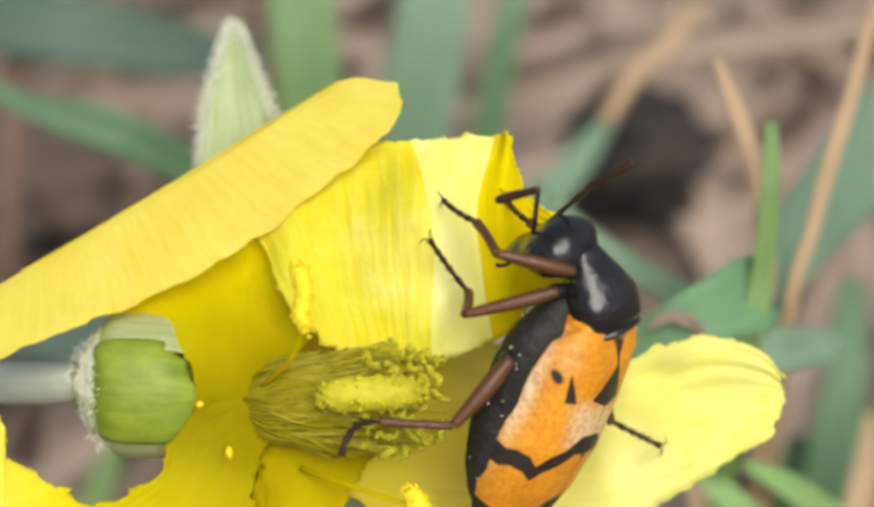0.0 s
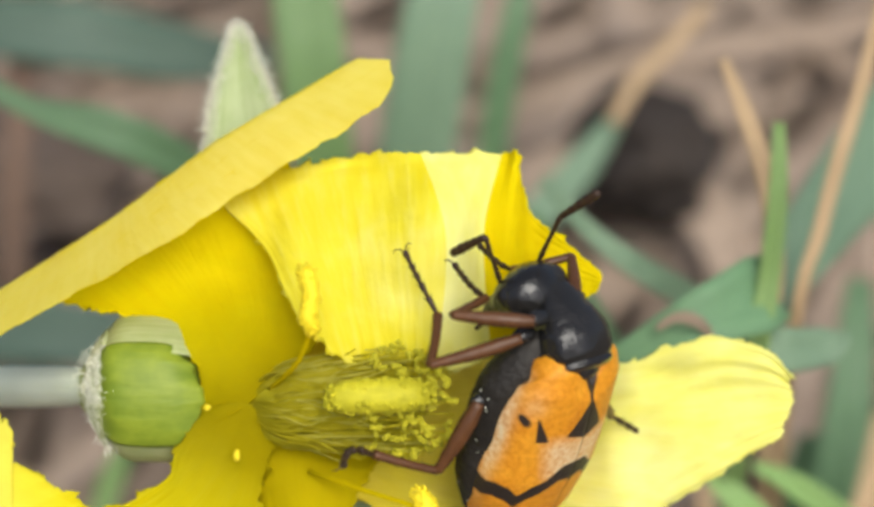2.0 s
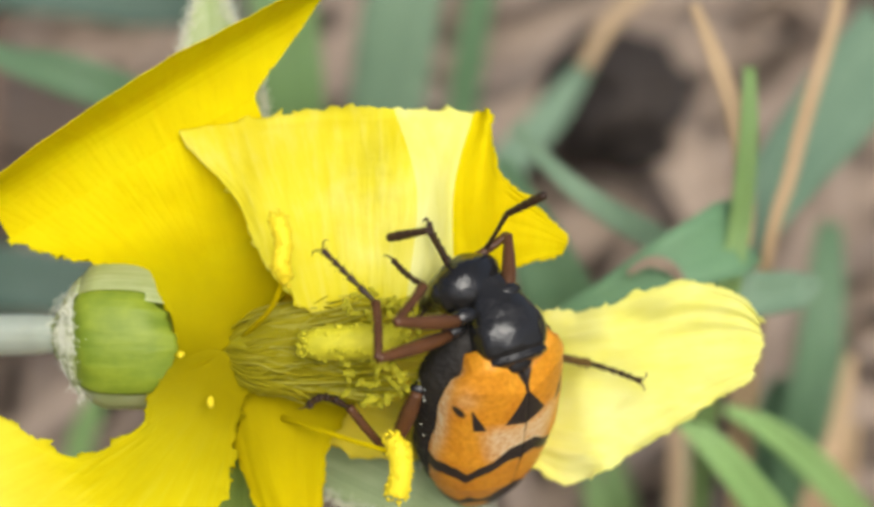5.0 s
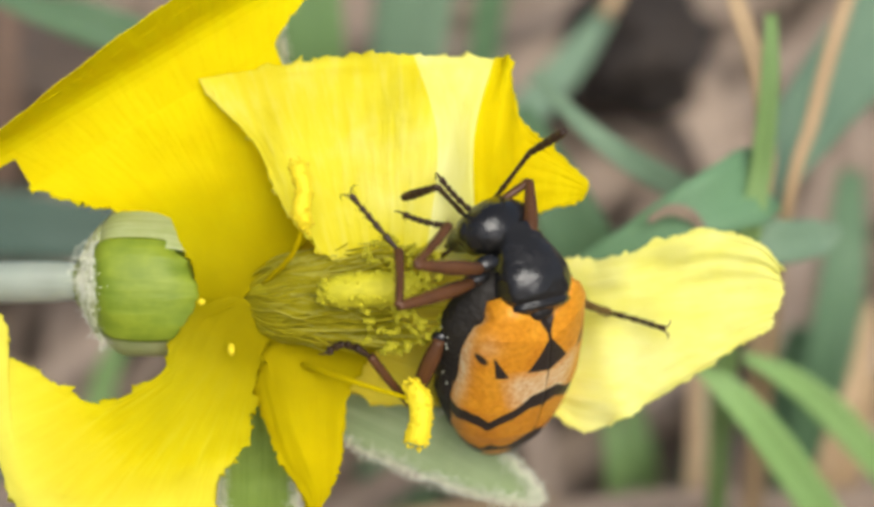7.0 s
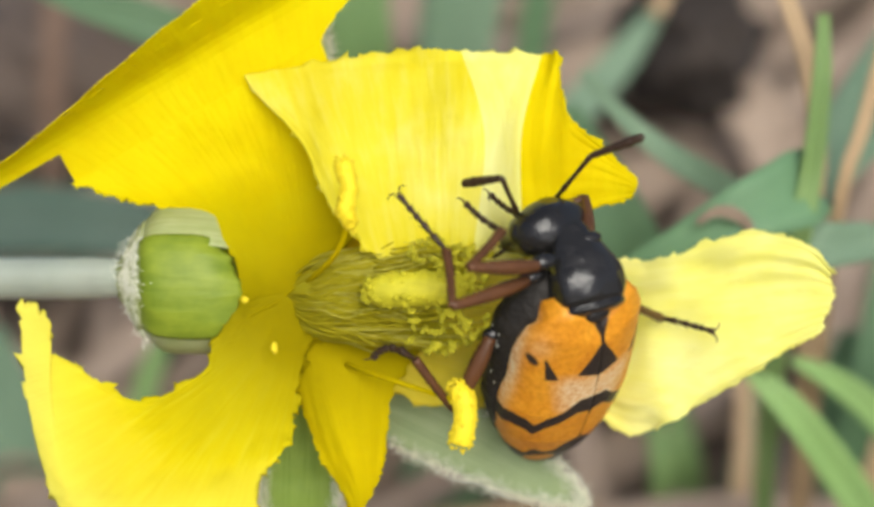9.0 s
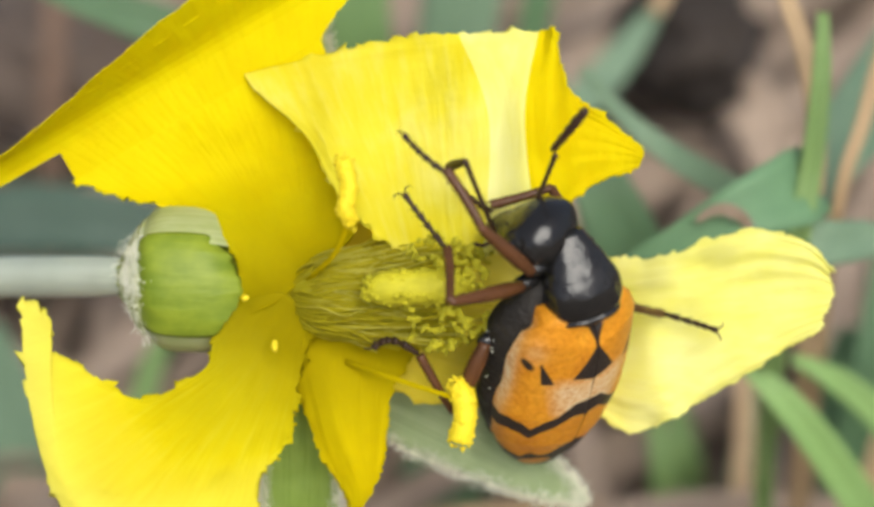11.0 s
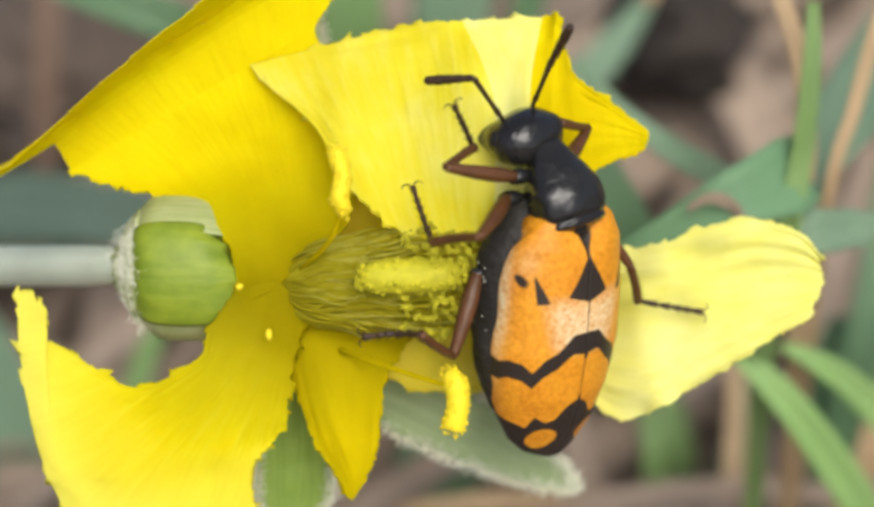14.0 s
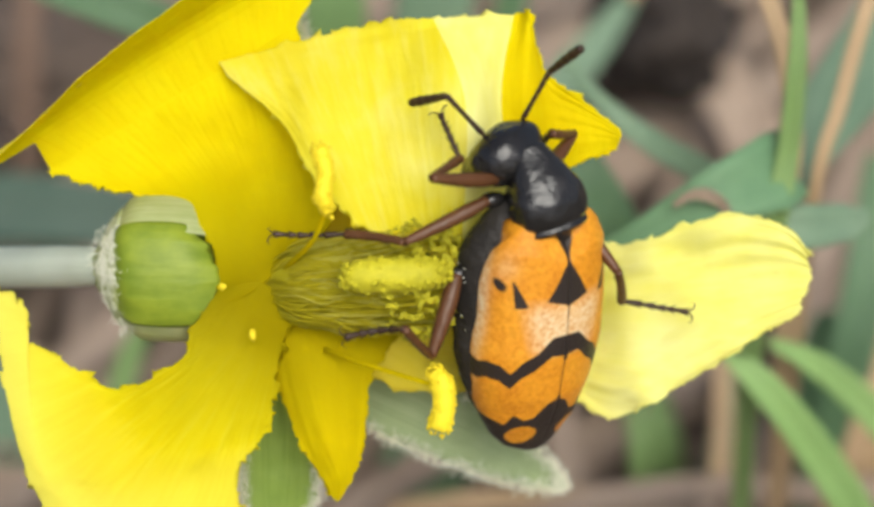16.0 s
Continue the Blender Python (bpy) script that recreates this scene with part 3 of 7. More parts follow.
def rim_width(u):
    w = float(np.interp(u, [-3, 0, 4, 8, 12, 16, 17.6], [3.6, 4.0, 4.6, 5.0, 4.9, 4.6, 4.2]))
    return w + 0.22 * noise.noise(Vector((u * 0.8, 0, 2))) + 0.08 * noise.noise(Vector((u * 3.5, 0, 7)))


def rolled(u, s, start, turn):
    """A point of the rolled rim."""
    place, steps = Vector((-1.0, 0, 0)), 24
    for k in range(steps):
        a = radians(turn) * min(1, max(0, ((k + 0.5) / steps * s - start) / 1.3))
        place += Vector((math.cos(a), math.sin(a), 0)) * (s / steps)
    return fold_line(u, place.x) + Vector((0, 0, place.y))


RIM_U = np.linspace(-3.0, 17.6, 15)
RIM_S = (0, 0.35, 0.65, 0.95, 1.25, 1.55, 1.85, 2.15, 2.5, 3.0, 3.8, 5.2)


def build_rolled_rim(flower):
    """Small stiff pieces of petal, side by side; their meshes lie in the rim's own (u, s) plane."""
    pieces = []
    for i in range(len(RIM_U) - 1):
        for j in range(len(RIM_S) - 1):
            u0, u1, s0, s1 = RIM_U[i] - 0.04, RIM_U[i + 1] + 0.04, RIM_S[j] - 0.03, RIM_S[j + 1] + 0.03
            if (u1 < 1.6 and s1 < 1.3) or s0 > rim_width(0.5 * (u0 + u1)) - 0.05:
                continue
            reach = lambda s: float(np.interp(s, [0, 0.6, 1.2, 2, 3, 4, 4.6], [12.2, 13.3, 14.8, 16.3, 17.4, 17.1, 16.3])) + 0.12 * noise.noise(Vector((s * 2.2, 4, 1)))
            if u0 > reach(0.5 * (s0 + s1)) - 0.05:
                continue
            nu, ns = 9, 5
            lift = 0.004 * (i % 2) + 0.008 * (j % 2)
            vs, us = [], []
            for layer in (-0.012, 0.012):
                for a in range(nu):
                    for b in range(ns):
                        s = s0 + (s1 - s0) * b / (ns - 1)
                        u = min(u0 + (u1 - u0) * a / (nu - 1), reach(s))
                        s = min(s, rim_width(u))
                        vs.append((u, s, layer + lift))
                        us.append(((u - 1.2) / 11.1, 1 + s / 7))
            fs = [f[::-1] for f in grid_faces(nu, ns)] + [tuple(q + nu * ns for q in f) for f in grid_faces(nu, ns)]
            o = nu * ns
            rim = list(range(ns)) + [a * ns + ns - 1 for a in range(1, nu)] + [(nu - 1) * ns + b for b in range(ns - 2, -1, -1)] + [a * ns for a in range(nu - 2, 0, -1)]
            fs += [(rim[k], rim[(k + 1) % len(rim)], rim[(k + 1) % len(rim)] + o, rim[k] + o) for k in range(len(rim))]
            fs = [f[::-1] for f in fs]
            ob = part("petal_rim", (vs, fs, us), PETAL_UNDER, flower, "", False)
            ob.data.materials.append(PETAL_RIM)
            for k, poly in enumerate(ob.data.polygons):
                poly.material_index = 1 if k >= (nu - 1) * (ns - 1) else 0
            pieces.append((ob, RIM_U[i], RIM_U[i + 1], RIM_S[j], RIM_S[j + 1]))
    pieces[0][0]["label"] = "rolled outer rim of the upper petal, paler beneath"
    return pieces


def roll_rim(pieces):
    """Key the pieces as the rim rolls open, and once more when it flips at the end."""
    for ob, u0, u1, s0, s1 in pieces:
        rows = []
        for t in (0, 0.5, 1, 1.5, 2, 2.5, 3, 3.6, 4.2, 4.8, 5.5, 6.5, 7.5, 9, 10, 11.3, 12.5, 13.5, 14.5, 14.8, 15, 15.2, 15.5, 16):
            def at(u, s):
                start, turn = (float(np.interp(u, ROLL_KNOTS, [np.interp(t, ROLL_TIMES, [row[k] for row in table]) for k in range(4)])) for table in (ROLL_START, ROLL_TURN))
                return rolled(u, s, start, turn)
            a, b, c, d = at(u0, s0), at(u1, s0), at(u0, s1), at(u1, s1)
            along = (b - a + d - c).normalized()
            out = (c - a + d - b)
            out = (out - along * out.dot(along)).normalized()
            turn = Matrix((along, out, along.cross(out))).transposed()
            mid = 0.25 * (a + b + c + d) - turn @ Vector((0.5 * (u0 + u1), 0.5 * (s0 + s1), 0))
            rows.append((t, Matrix.Translation(mid * MM) @ turn.to_4x4()))
        walk(ob, rows)


def build_flower():
    flower = new("yellow_flower")
    flower.matrix_world = STAGE
    tagged(flower, "yellow wild flower with bitten petals on a pale downy stem", "flower")

    # petals
    rows = [
        [(-8.01, -2.01, 1.0), (-6.4, -1.2, 1.55), (-5.18, 0.1, 0.95)],
        [(-8.28, 0.52, 0.7), (-6.93, 1.04, 0.5), (-3.81, 1.24, -0.2)],
        [(-10.0, 1.9, -0.2), (-7.6, 3.6, -1.2), (-3.6, 3.73, -0.8)],
        [(-12.6, 2.6, -0.8), (-9.7, 4.9, -1.0), (-4.4, 6.6, -1.05)],
        [tuple(fold_line(u, -0.99)) for u in (1.2, 6.6, 12.2)],
    ]
    piece = sheet(rows, 90, 44, 0.0, 0.2, 1.0, "l")
    verts = []
    for k, p in enumerate(piece[0]):
        i, j = k // 44 / 89, k % 44 / 43
        swell = 0.3 * noise.noise(Vector((p.x * 0.4 + 1, p.y * 0.4, 1))) + 0.06 * noise.noise(Vector((j * 11, i * 2.5, 3.1)))
        verts.append(p + Vector((0, 0, swell * min(1, 3 * i) * min(1, 5 * (1 - i)))))
    thick(part("petal", (verts, piece[1], piece[2]), PETAL, flower, "deep yellow petal with a ragged lower rim"), 0.09)
    flap = build_rolled_rim(flower)

    v = sheet([
        [(-8.06, 7.29, -0.7), (-7.9, 7.07, -0.6), (-7.72, 6.78, -0.5)],
        [(-6.46, 7.72, -0.7), (-5.86, 6.4, 0.2), (-5.48, 4.77, 1)],
        [(-4.76, 8.17, -0.6), (-4.22, 5.49, 1.2), (-3.96, 2.24, 2.2)],
        [(-1.98, 8.72, -0.2), (-1.84, 5.28, 1.2), (-1.72, 0.55, 2)],
        [(-0.08, 8.85, 0.3), (1.11, 5.43, 1.9), (0.95, 0.52, 1.4)],
        [(3.11, 9.13, -0.8), (2.56, 5.77, 0.2), (3.1, 1.17, -0.6)],
        [(3.72, 8.93, -0.2), (3.59, 5.35, 0.2), (4.18, 2.24, -1)],
        [(4.25, 7.0, -0.9), (4.6, 5.22, -0.8), (4.84, 2.95, -1.2)],
        [(5.75, 5.75, -0.8), (6.0, 4.9, -0.8), (5.94, 3.55, -1)],
        [(7.1, 4.75, -0.8), (7.2, 4.45, -0.8), (7.05, 4.0, -1)],
    ], 150, 46, 0.42, 0.28, 5.0, "lr")
    nb = 46
    v = (v[0], v[1], [(b, a) for a, b in v[2]])
    front = thick(part("petal", v, PETAL_PALE, flower, "pale yellow creased petal standing upright"), 0.09)
    front.data.materials.append(PETAL_LIT_FOLD)
    front.data.materials.append(PETAL_MID)
    for k, poly in enumerate(front.data.polygons):
        # The stretch of fold that faces the light gets the lighter colour.
        at = 9 * (k // (nb - 1)) / 148
        if 4.02 < at < 5.02:
            poly.material_index = 1
        elif at > 5.02:
            poly.material_index = 2

    v = sheet([
        [(-5.3, 2.5, -1.2), (-4.78, -1.81, -1), (-4.13, -4.15, -0.8)],
        [(-1.5, 2.9, -2.0), (-0.95, -2.26, -1.6), (-0.3, -5.32, -1.6)],
        [(2.4, 1.7, -3.3), (2.57, -3.0, -3.8), (2.57, -5.42, -3.6)],
        [(5.6, 0.5, -3.3), (5.66, -3.0, -3.6), (5.43, -5.8, -3.4)],
        [(7.99, 0.44, -2.6), (8, -2.95, -2.7), (7.13, -6.39, -2.8)],
        [(11.14, 1.45, -1.8), (10.98, -1.41, -2.2), (9.79, -5.1, -2.2)],
        [(13.3, 1.06, -1.8), (13.33, -0.97, -2), (12.47, -3.31, -2)],
        [(14.46, 0.06, -2), (14.57, -0.97, -2), (14.03, -2.49, -2)],
    ], 110, 60, 0.8, 0.26, 9.0, "lrt")
    thick(part("petal", v, PETAL_SIDE, flower, "lemon-yellow spreading petal with a wavy rim"), 0.09)

    v = sheet([
        [(-7.97, -1.35, 1.0), (-6.35, -0.97, 1.57), (-5.19, -2.25, 0.97)],
        [(-8.98, -2.77, 0.9), (-7.48, -3.35, 1.0), (-5.81, -4.13, 0.5)],
        [(-9.4, -3.89, 0.9), (-8.21, -5.04, 1.6), (-5.97, -5.7, 1.1)],
        [(-11.83, -4.93, 0.9), (-9.73, -6.67, 1.8), (-6.21, -6.62, 1.2)],
        [(-14.2, -3.46, 1.2), (-11.95, -8.08, 2), (-7.06, -7.74, 1.4)],
        [(-15.21, -2.91, 1.3), (-13.38, -8.08, 2), (-7.5, -10.41, 1.5)],
        [(-14.99, -1.86, 1.4), (-14.31, -7.88, 2), (-9.96, -11.84, 1.6)],
        [(-16.17, -1.28, 1.3), (-15.17, -7.08, 1.8), (-12.47, -12.9, 1.4)],
    ], 150, 50, 0.45, 0.36, 13.0, "lrt")
    thick(part("petal", v, PETAL_LOW, flower, "bright yellow petal with a large bitten notch"), 0.09)

    v = sheet([
        [(-6.36, -2.53, 0), (-4.7, -2.52, 0.2), (-1.36, -3.09, -0.8)],
        [(-5.79, -4.93, 0.2), (-4.35, -4.89, 0.8), (-2.36, -4.74, 0)],
        [(-5.02, -7.03, 0.2), (-3.83, -6.96, 0.9), (-2.68, -7.23, 0.3)],
        [(-4.11, -8.53, 0.3), (-3.53, -8.25, 0.6), (-3.02, -8.18, 0.3)],
        [(-3.73, -9.16, 0.3), (-3.61, -9.23, 0.3), (-3.48, -9.08, 0.3)],
    ], 80, 24, 0.4, 0.16, 17.0, "lr")
    thick(part("petal", v, PETAL_DEEP, flower, "narrow pointed golden petal"), 0.09)

    # stem, bud cup and sepals
    part("stem", tube([(-11.25, -0.41, -1.7), (-12.93, -0.41, -2.4), (-14.88, -0.43, -4.6), (-20.13, -0.5, -9.5), (-25.98, -0.72, -13), (-30, -8, -26), (-33, -22, -54)], [0.6, 0.72, 0.84, 0.88, 0.9, 0.9, 1.0], 16, 46), STEM, flower, "pale green downy stem")

    def cup(r0, stations, a0, a1, n, wobble, seed, slant=0.0):
        vs, us = [], []
        for i, (x, r) in enumerate(spline(stations, n)):
            for k in range(25):
                a = radians(a0 + (a1 - a0) * k / 24)
                rr = r * (1 + wobble * noise.noise(Vector((math.cos(a) * 2 + seed, math.sin(a) * 2, i * 0.12))))
                xx = x + (0.3 * noise.noise(Vector((a * 5, seed, 1))) + 0.2 * noise.noise(Vector((a * 13, seed, 4)))) * max(0, 1 - i / 3)
                xx -= slant * (i / (n - 1)) ** 2 * (0.6 + 1.5 * max(0, math.sin(a)) + 0.3 * min(0, math.sin(a)) + 0.25 * noise.noise(Vector((a * 8, seed, 7))))
                vs.append((xx, r0[1] + math.sin(a) * rr, r0[2] + math.cos(a) * rr))
                us.append((k / 24, i / (n - 1)))
        return vs, grid_faces(n, 25), us

    axis = (-10.42, -0.43, -1.6)
    part("receptacle", cup(axis, [(-12.9, 0.7), (-12.4, 1.25), (-11.8, 1.85), (-10.9, 2.42), (-9.2, 2.38), (-7.6, 1.35)], 0, 360, 26, 0.05, 1.0), BUD, flower, "green rounded flower base")
    for scale in (
        ([(-11.95, 2.05), (-11.7, 2.4), (-11.3, 2.75), (-10.6, 2.9), (-9.0, 2.85), (-7.7, 2.3)], 26, 128, 0.03, 2.0),
        ([(-11.75, 2.15), (-11.5, 2.5), (-11.1, 2.78), (-10.4, 2.86), (-9.0, 2.8), (-7.7, 2.3)], 228, 322, 0.03, 3.0),
    ):
        thick(part("bud_scale", cup(axis, scale[0], scale[1], scale[2], 20, scale[3], scale[4]), SEPAL_PALE, flower, "papery pale green bud scale"), 0.08)
    thick(part("bud_scale", cup(axis, [(-12.2, 1.6), (-11.9, 2.2), (-11.3, 2.9), (-10.2, 3.1), (-8.6, 3.02), (-7.4, 2.55)], -46, 33, 22, 0.03, 4.0, 1.0), BUD, flower, "juicy green bud scale"), 0.08)
    thick(part("bud_scale", cup(axis, [(-12.75, 0.9), (-12.4, 1.5), (-12.15, 1.95), (-11.75, 2.45)], -64, 66, 12, 0.08, 6.0), SEPAL_PALE, flower, "short papery collar at the bud's foot"), 0.08)
    wool = random.Random(6)
    tufts = []
    for k in range(1300):
        a, s = radians(wool.gauss(8, 17) if k < 1150 else wool.uniform(-80, 80)), abs(wool.gauss(0, 0.42 if k < 1150 else 0.2))
        x = -12.55 + s
        r = float(np.interp(x, [-12.75, -12.35, -11.9, -11.3], [0.9, 1.6, 2.4, 2.95])) + 0.03
        p = Vector((x, axis[1] + math.sin(a) * r, axis[2] + math.cos(a) * r))
        d = Vector((wool.gauss(0.35, 0.5), math.sin(a) * 0.4 + wool.gauss(0, 0.35), 0.35 + wool.gauss(0, 0.3))) * wool.uniform(0.15, 0.4)
        tufts.append(tube([p, p + d * 0.6, p + d + Vector((0.08, 0, -0.05))], [0.02, 0.016, 0.006], 3, 4, False))
    part("down", join(*tufts, down_fringe([(-12.34, 0.95, 0), (-12.56, -0.31, 0.3), (-11.93, -1.78, 0.3), (-11.56, -2.84, 0)], 0.3, 200, 3, 0.14, 0.012)), HAIR, flower, "white woolly hairs round the bud's foot")

    for spine, widths, m, lab, seed in (
        ([(-6.28, 2.76, -3.6), (-6.57, 6.15, -4.4), (-6.84, 9.28, -4.4), (-7.11, 11.96, -4.4), (-7.22, 14.15, -4.4)], [3.2, 3.6, 3.4, 1.9, 0.1], SEPAL_TOP, "pale green pointed sepal with white hairs", 1),
        ([(-4.23, -4.47, -2.6), (-1.41, -5.73, -3.4), (1.25, -7.11, -4), (3.71, -8.48, -4.3), (5.23, -9.32, -4.4)], [2.4, 3.0, 2.7, 1.6, 0.1], SEPAL_GREY, "grey-green pointed sepal with a white downy rim", 2),
        ([(-6.01, -3.98, -1.6), (-5.96, -6.64, -2.4), (-6.05, -9.32, -3), (-6.26, -12.9, -3.4)], [1.6, 3.0, 3.0, 0.3], SEPAL, "green sepal behind the petals", 3),
    ):
        piece = strip(spine, widths, 36, 0.25, 9, 0.0, (0, 0, 1), 0.12, seed * 3.0)
        s = thick(part("sepal", piece, m, flower, lab), 0.1)
        left = [piece[0][i * 9] for i in range(36)]
        right = [piece[0][i * 9 + 8] for i in range(36)]
        part("down", join(down_fringe(left, 0.38, 1300, seed, 0.12, 0.014), down_fringe(right, 0.38, 1300, seed + 9, 0.12, 0.014)), HAIR, s, "white hairs on the rim")

    # stamens round the middle column
    part("column", tube([(-6.35, -1.15, 0.5), (-6.1, -1.13, 0.55), (-5.6, -1.1, 0.6), (-4.6, -1.06, 0.8), (-2.57, -0.98, 1), (-0.9, -0.89, 1.1), (0.3, -0.83, 1.2)], [0.4, 0.75, 1.02, 1.36, 1.56, 1.36, 0.5], 28, 46), COLUMN, flower, "olive-yellow core of packed stamens")
    part("pollen_grain", ball((-7.67, -1.16, 2.2), (0.15, 0.13, 0.13), 8, 10, 0.3), POLLEN, flower, "bright grain of pollen on the petal")
    part("pollen_grain", ball((-6.6, -2.93, 1.9), (0.13, 0.24, 0.13), 8, 10, 0.3, 2.0), POLLEN, flower, "bright grain of pollen on the petal")
    rnd = random.Random(11)
    grains = []
    for k in range(5):
        bits = []
        for q in range(16):
            a, s = rnd.uniform(0, 6.28), rnd.uniform(-1, 1)
            bits.append(ball((s * 0.5, math.cos(a) * 0.2, math.sin(a) * 0.2), (0.15, 0.14, 0.14), 5, 6))
        bits.append(ball((0, 0, 0), (0.6, 0.22, 0.22), 6, 8))
        V, F, U = join(*bits)
        src = part("anther", (V, F, U), POLLEN_GREEN, None)
        grains.append(src.data)
        bpy.data.objects.remove(src)
    c0, c1 = np.array((-5.71, -1.1, 0.6)), np.array((-0.5, -0.89, 1.1))
    for k in range(290):
        a = radians(rnd.uniform(-105, 105))
        x0, x1 = rnd.uniform(-6.3, -4.9), rnd.uniform(-3.4, 1.4)
        flare = rnd.uniform(1.7, 2.2) - 0.55 * max(0, x1)
        b = a + rnd.gauss(0, 0.16)
        p = []
        for s, r in ((0, float(np.interp(x0, [-6.5, -6.1, -5.6, -4.6], [0.35, 0.75, 1.02, 1.36])) - 0.04), (0.2, float(np.interp(0.8 * x0 + 0.2 * x1, [-6.5, -6.1, -5.6, -4.6], [0.7, 1.05, 1.3, 1.52])) + rnd.uniform(-0.1, 0.12)), (0.45, rnd.uniform(1.57, 1.7)), (0.75, 0.5 * (1.65 + flare)), (1, flare)):
            q = a + (b - a) * s + rnd.gauss(0, 0.07)
            x = x0 + (x1 - x0) * s
            f = min(1, max(0, (x + 5.71) / 5.2))
            p.append((x, c0[1] + (c1[1] - c0[1]) * f + r * math.sin(q), c0[2] + (c1[2] - c0[2]) * f + r * math.cos(q)))
        thick_end = rnd.uniform(0.03, 0.07)
        st = part("stamen", tube(p, [0.03, thick_end, thick_end, thick_end * 0.7, 0.03], 5, 16), FILAMENTS[k % 3], flower)
        if x1 < -1.7 or k % 5 > 2:
            continue
        an = new("anther", grains[k % 5])
        an.parent = st
        an.matrix_basis = Matrix.Translation(Vector(p[-1]) * MM) @ Matrix.Rotation(rnd.gauss(0, 0.9), 4, "Z") @ Matrix.Rotation(rnd.gauss(0, 0.5), 4, "Y") @ Matrix.Scale(rnd.uniform(0.34, 0.5), 4)

    def pollen_body(points, radii, count, seed, size):
        r2 = random.Random(seed)
        pieces = [tube(points, radii, 12, 16)]
        c = spline(points, 60)
        rr = np.interp(np.linspace(0, 1, 60), np.linspace(0, 1, len(radii)), radii)
        for q in range(count):
            i = r2.randrange(60)
            d = Vector((r2.gauss(0, 1), r2.gauss(0, 1), r2.gauss(0, 1))).normalized() * float(rr[i])
            pieces.append(ball(Vector(c[i]) + d, (size * r2.uniform(0.6, 1.2),) * 3, 5, 6))
        return join(*pieces)

    part("pistil", pollen_body([(-2.99, -0.79, 2.9), (-2.7, -0.79, 3.1), (-1.59, -0.76, 3.2), (-0.28, -0.7, 3.1), (0.32, -0.67, 2.9)], [0.3, 0.62, 0.66, 0.64, 0.4], 260, 2, 0.125), POLLEN_GREEN, flower, "greenish yellow pistil dusted with pollen")
    for fil, body, lab in (
        ([(-5.43, -0.51, 1.6), (-4.3, 0.5, 3.2), (-3.77, 1.64, 4.2)], [(-3.64, 1.52, 4.3), (-3.87, 2.07, 4.5), (-3.75, 2.86, 4.5), (-3.96, 3.7, 4.3)], "loose bright yellow anther standing upright"),
        ([(-4.05, -3.55, 0.6), (-1.93, -4.22, 1.6), (-0.08, -4.77, 2)], [(0.04, -4.27, 2.1), (0.33, -4.8, 2.2), (0.37, -5.62, 2.1), (0.2, -6.33, 1.9)], "loose bright yellow anther hanging down"),
    ):
        st = part("stamen", tube(fil, [0.1, 0.1, 0.09], 8, 14), PETAL_DEEP, flower)
        part("anther", pollen_body(body, [0.3, 0.46, 0.42, 0.46] if body[0][0] > 0 else [0.24, 0.34, 0.3, 0.36], 200, 7, 0.08), POLLEN, st, lab)
    return flap, front


RIM, FRONT = build_flower()


# ---- the beetle: x to its right, y forward, z up its back; origin at the front of the wing seam ----
def wing_shape(s):
    """Half width, arch and seam height of the wing cases at s, from the front (0) to the tip (1)."""
    w = float(np.interp(s, [0, 0.04, 0.1, 0.2, 0.35, 0.5, 0.62, 0.74, 0.84, 0.92, 0.97, 1], [1.75, 2.18, 2.44, 2.57, 2.62, 2.64, 2.5, 2.24, 1.9, 1.5, 1.1, 0.5]))
    h = float(np.interp(s, [0, 0.05, 0.2, 0.5, 0.75, 0.92, 1], [1.2, 1.55, 1.8, 1.9, 1.75, 1.1, 0.4]))
    z = float(np.interp(s, [0, 0.1, 0.3, 0.5, 0.7, 0.85, 1], [-0.30, 0.04, 0.15, 0.12, -0.15, -0.6, -1.35]))
    return w, h, z


def ellipse(da, dy, ra, ry, slant=0.0):
    return 1 - math.hypot((da - slant * dy) / ra, dy / ry)


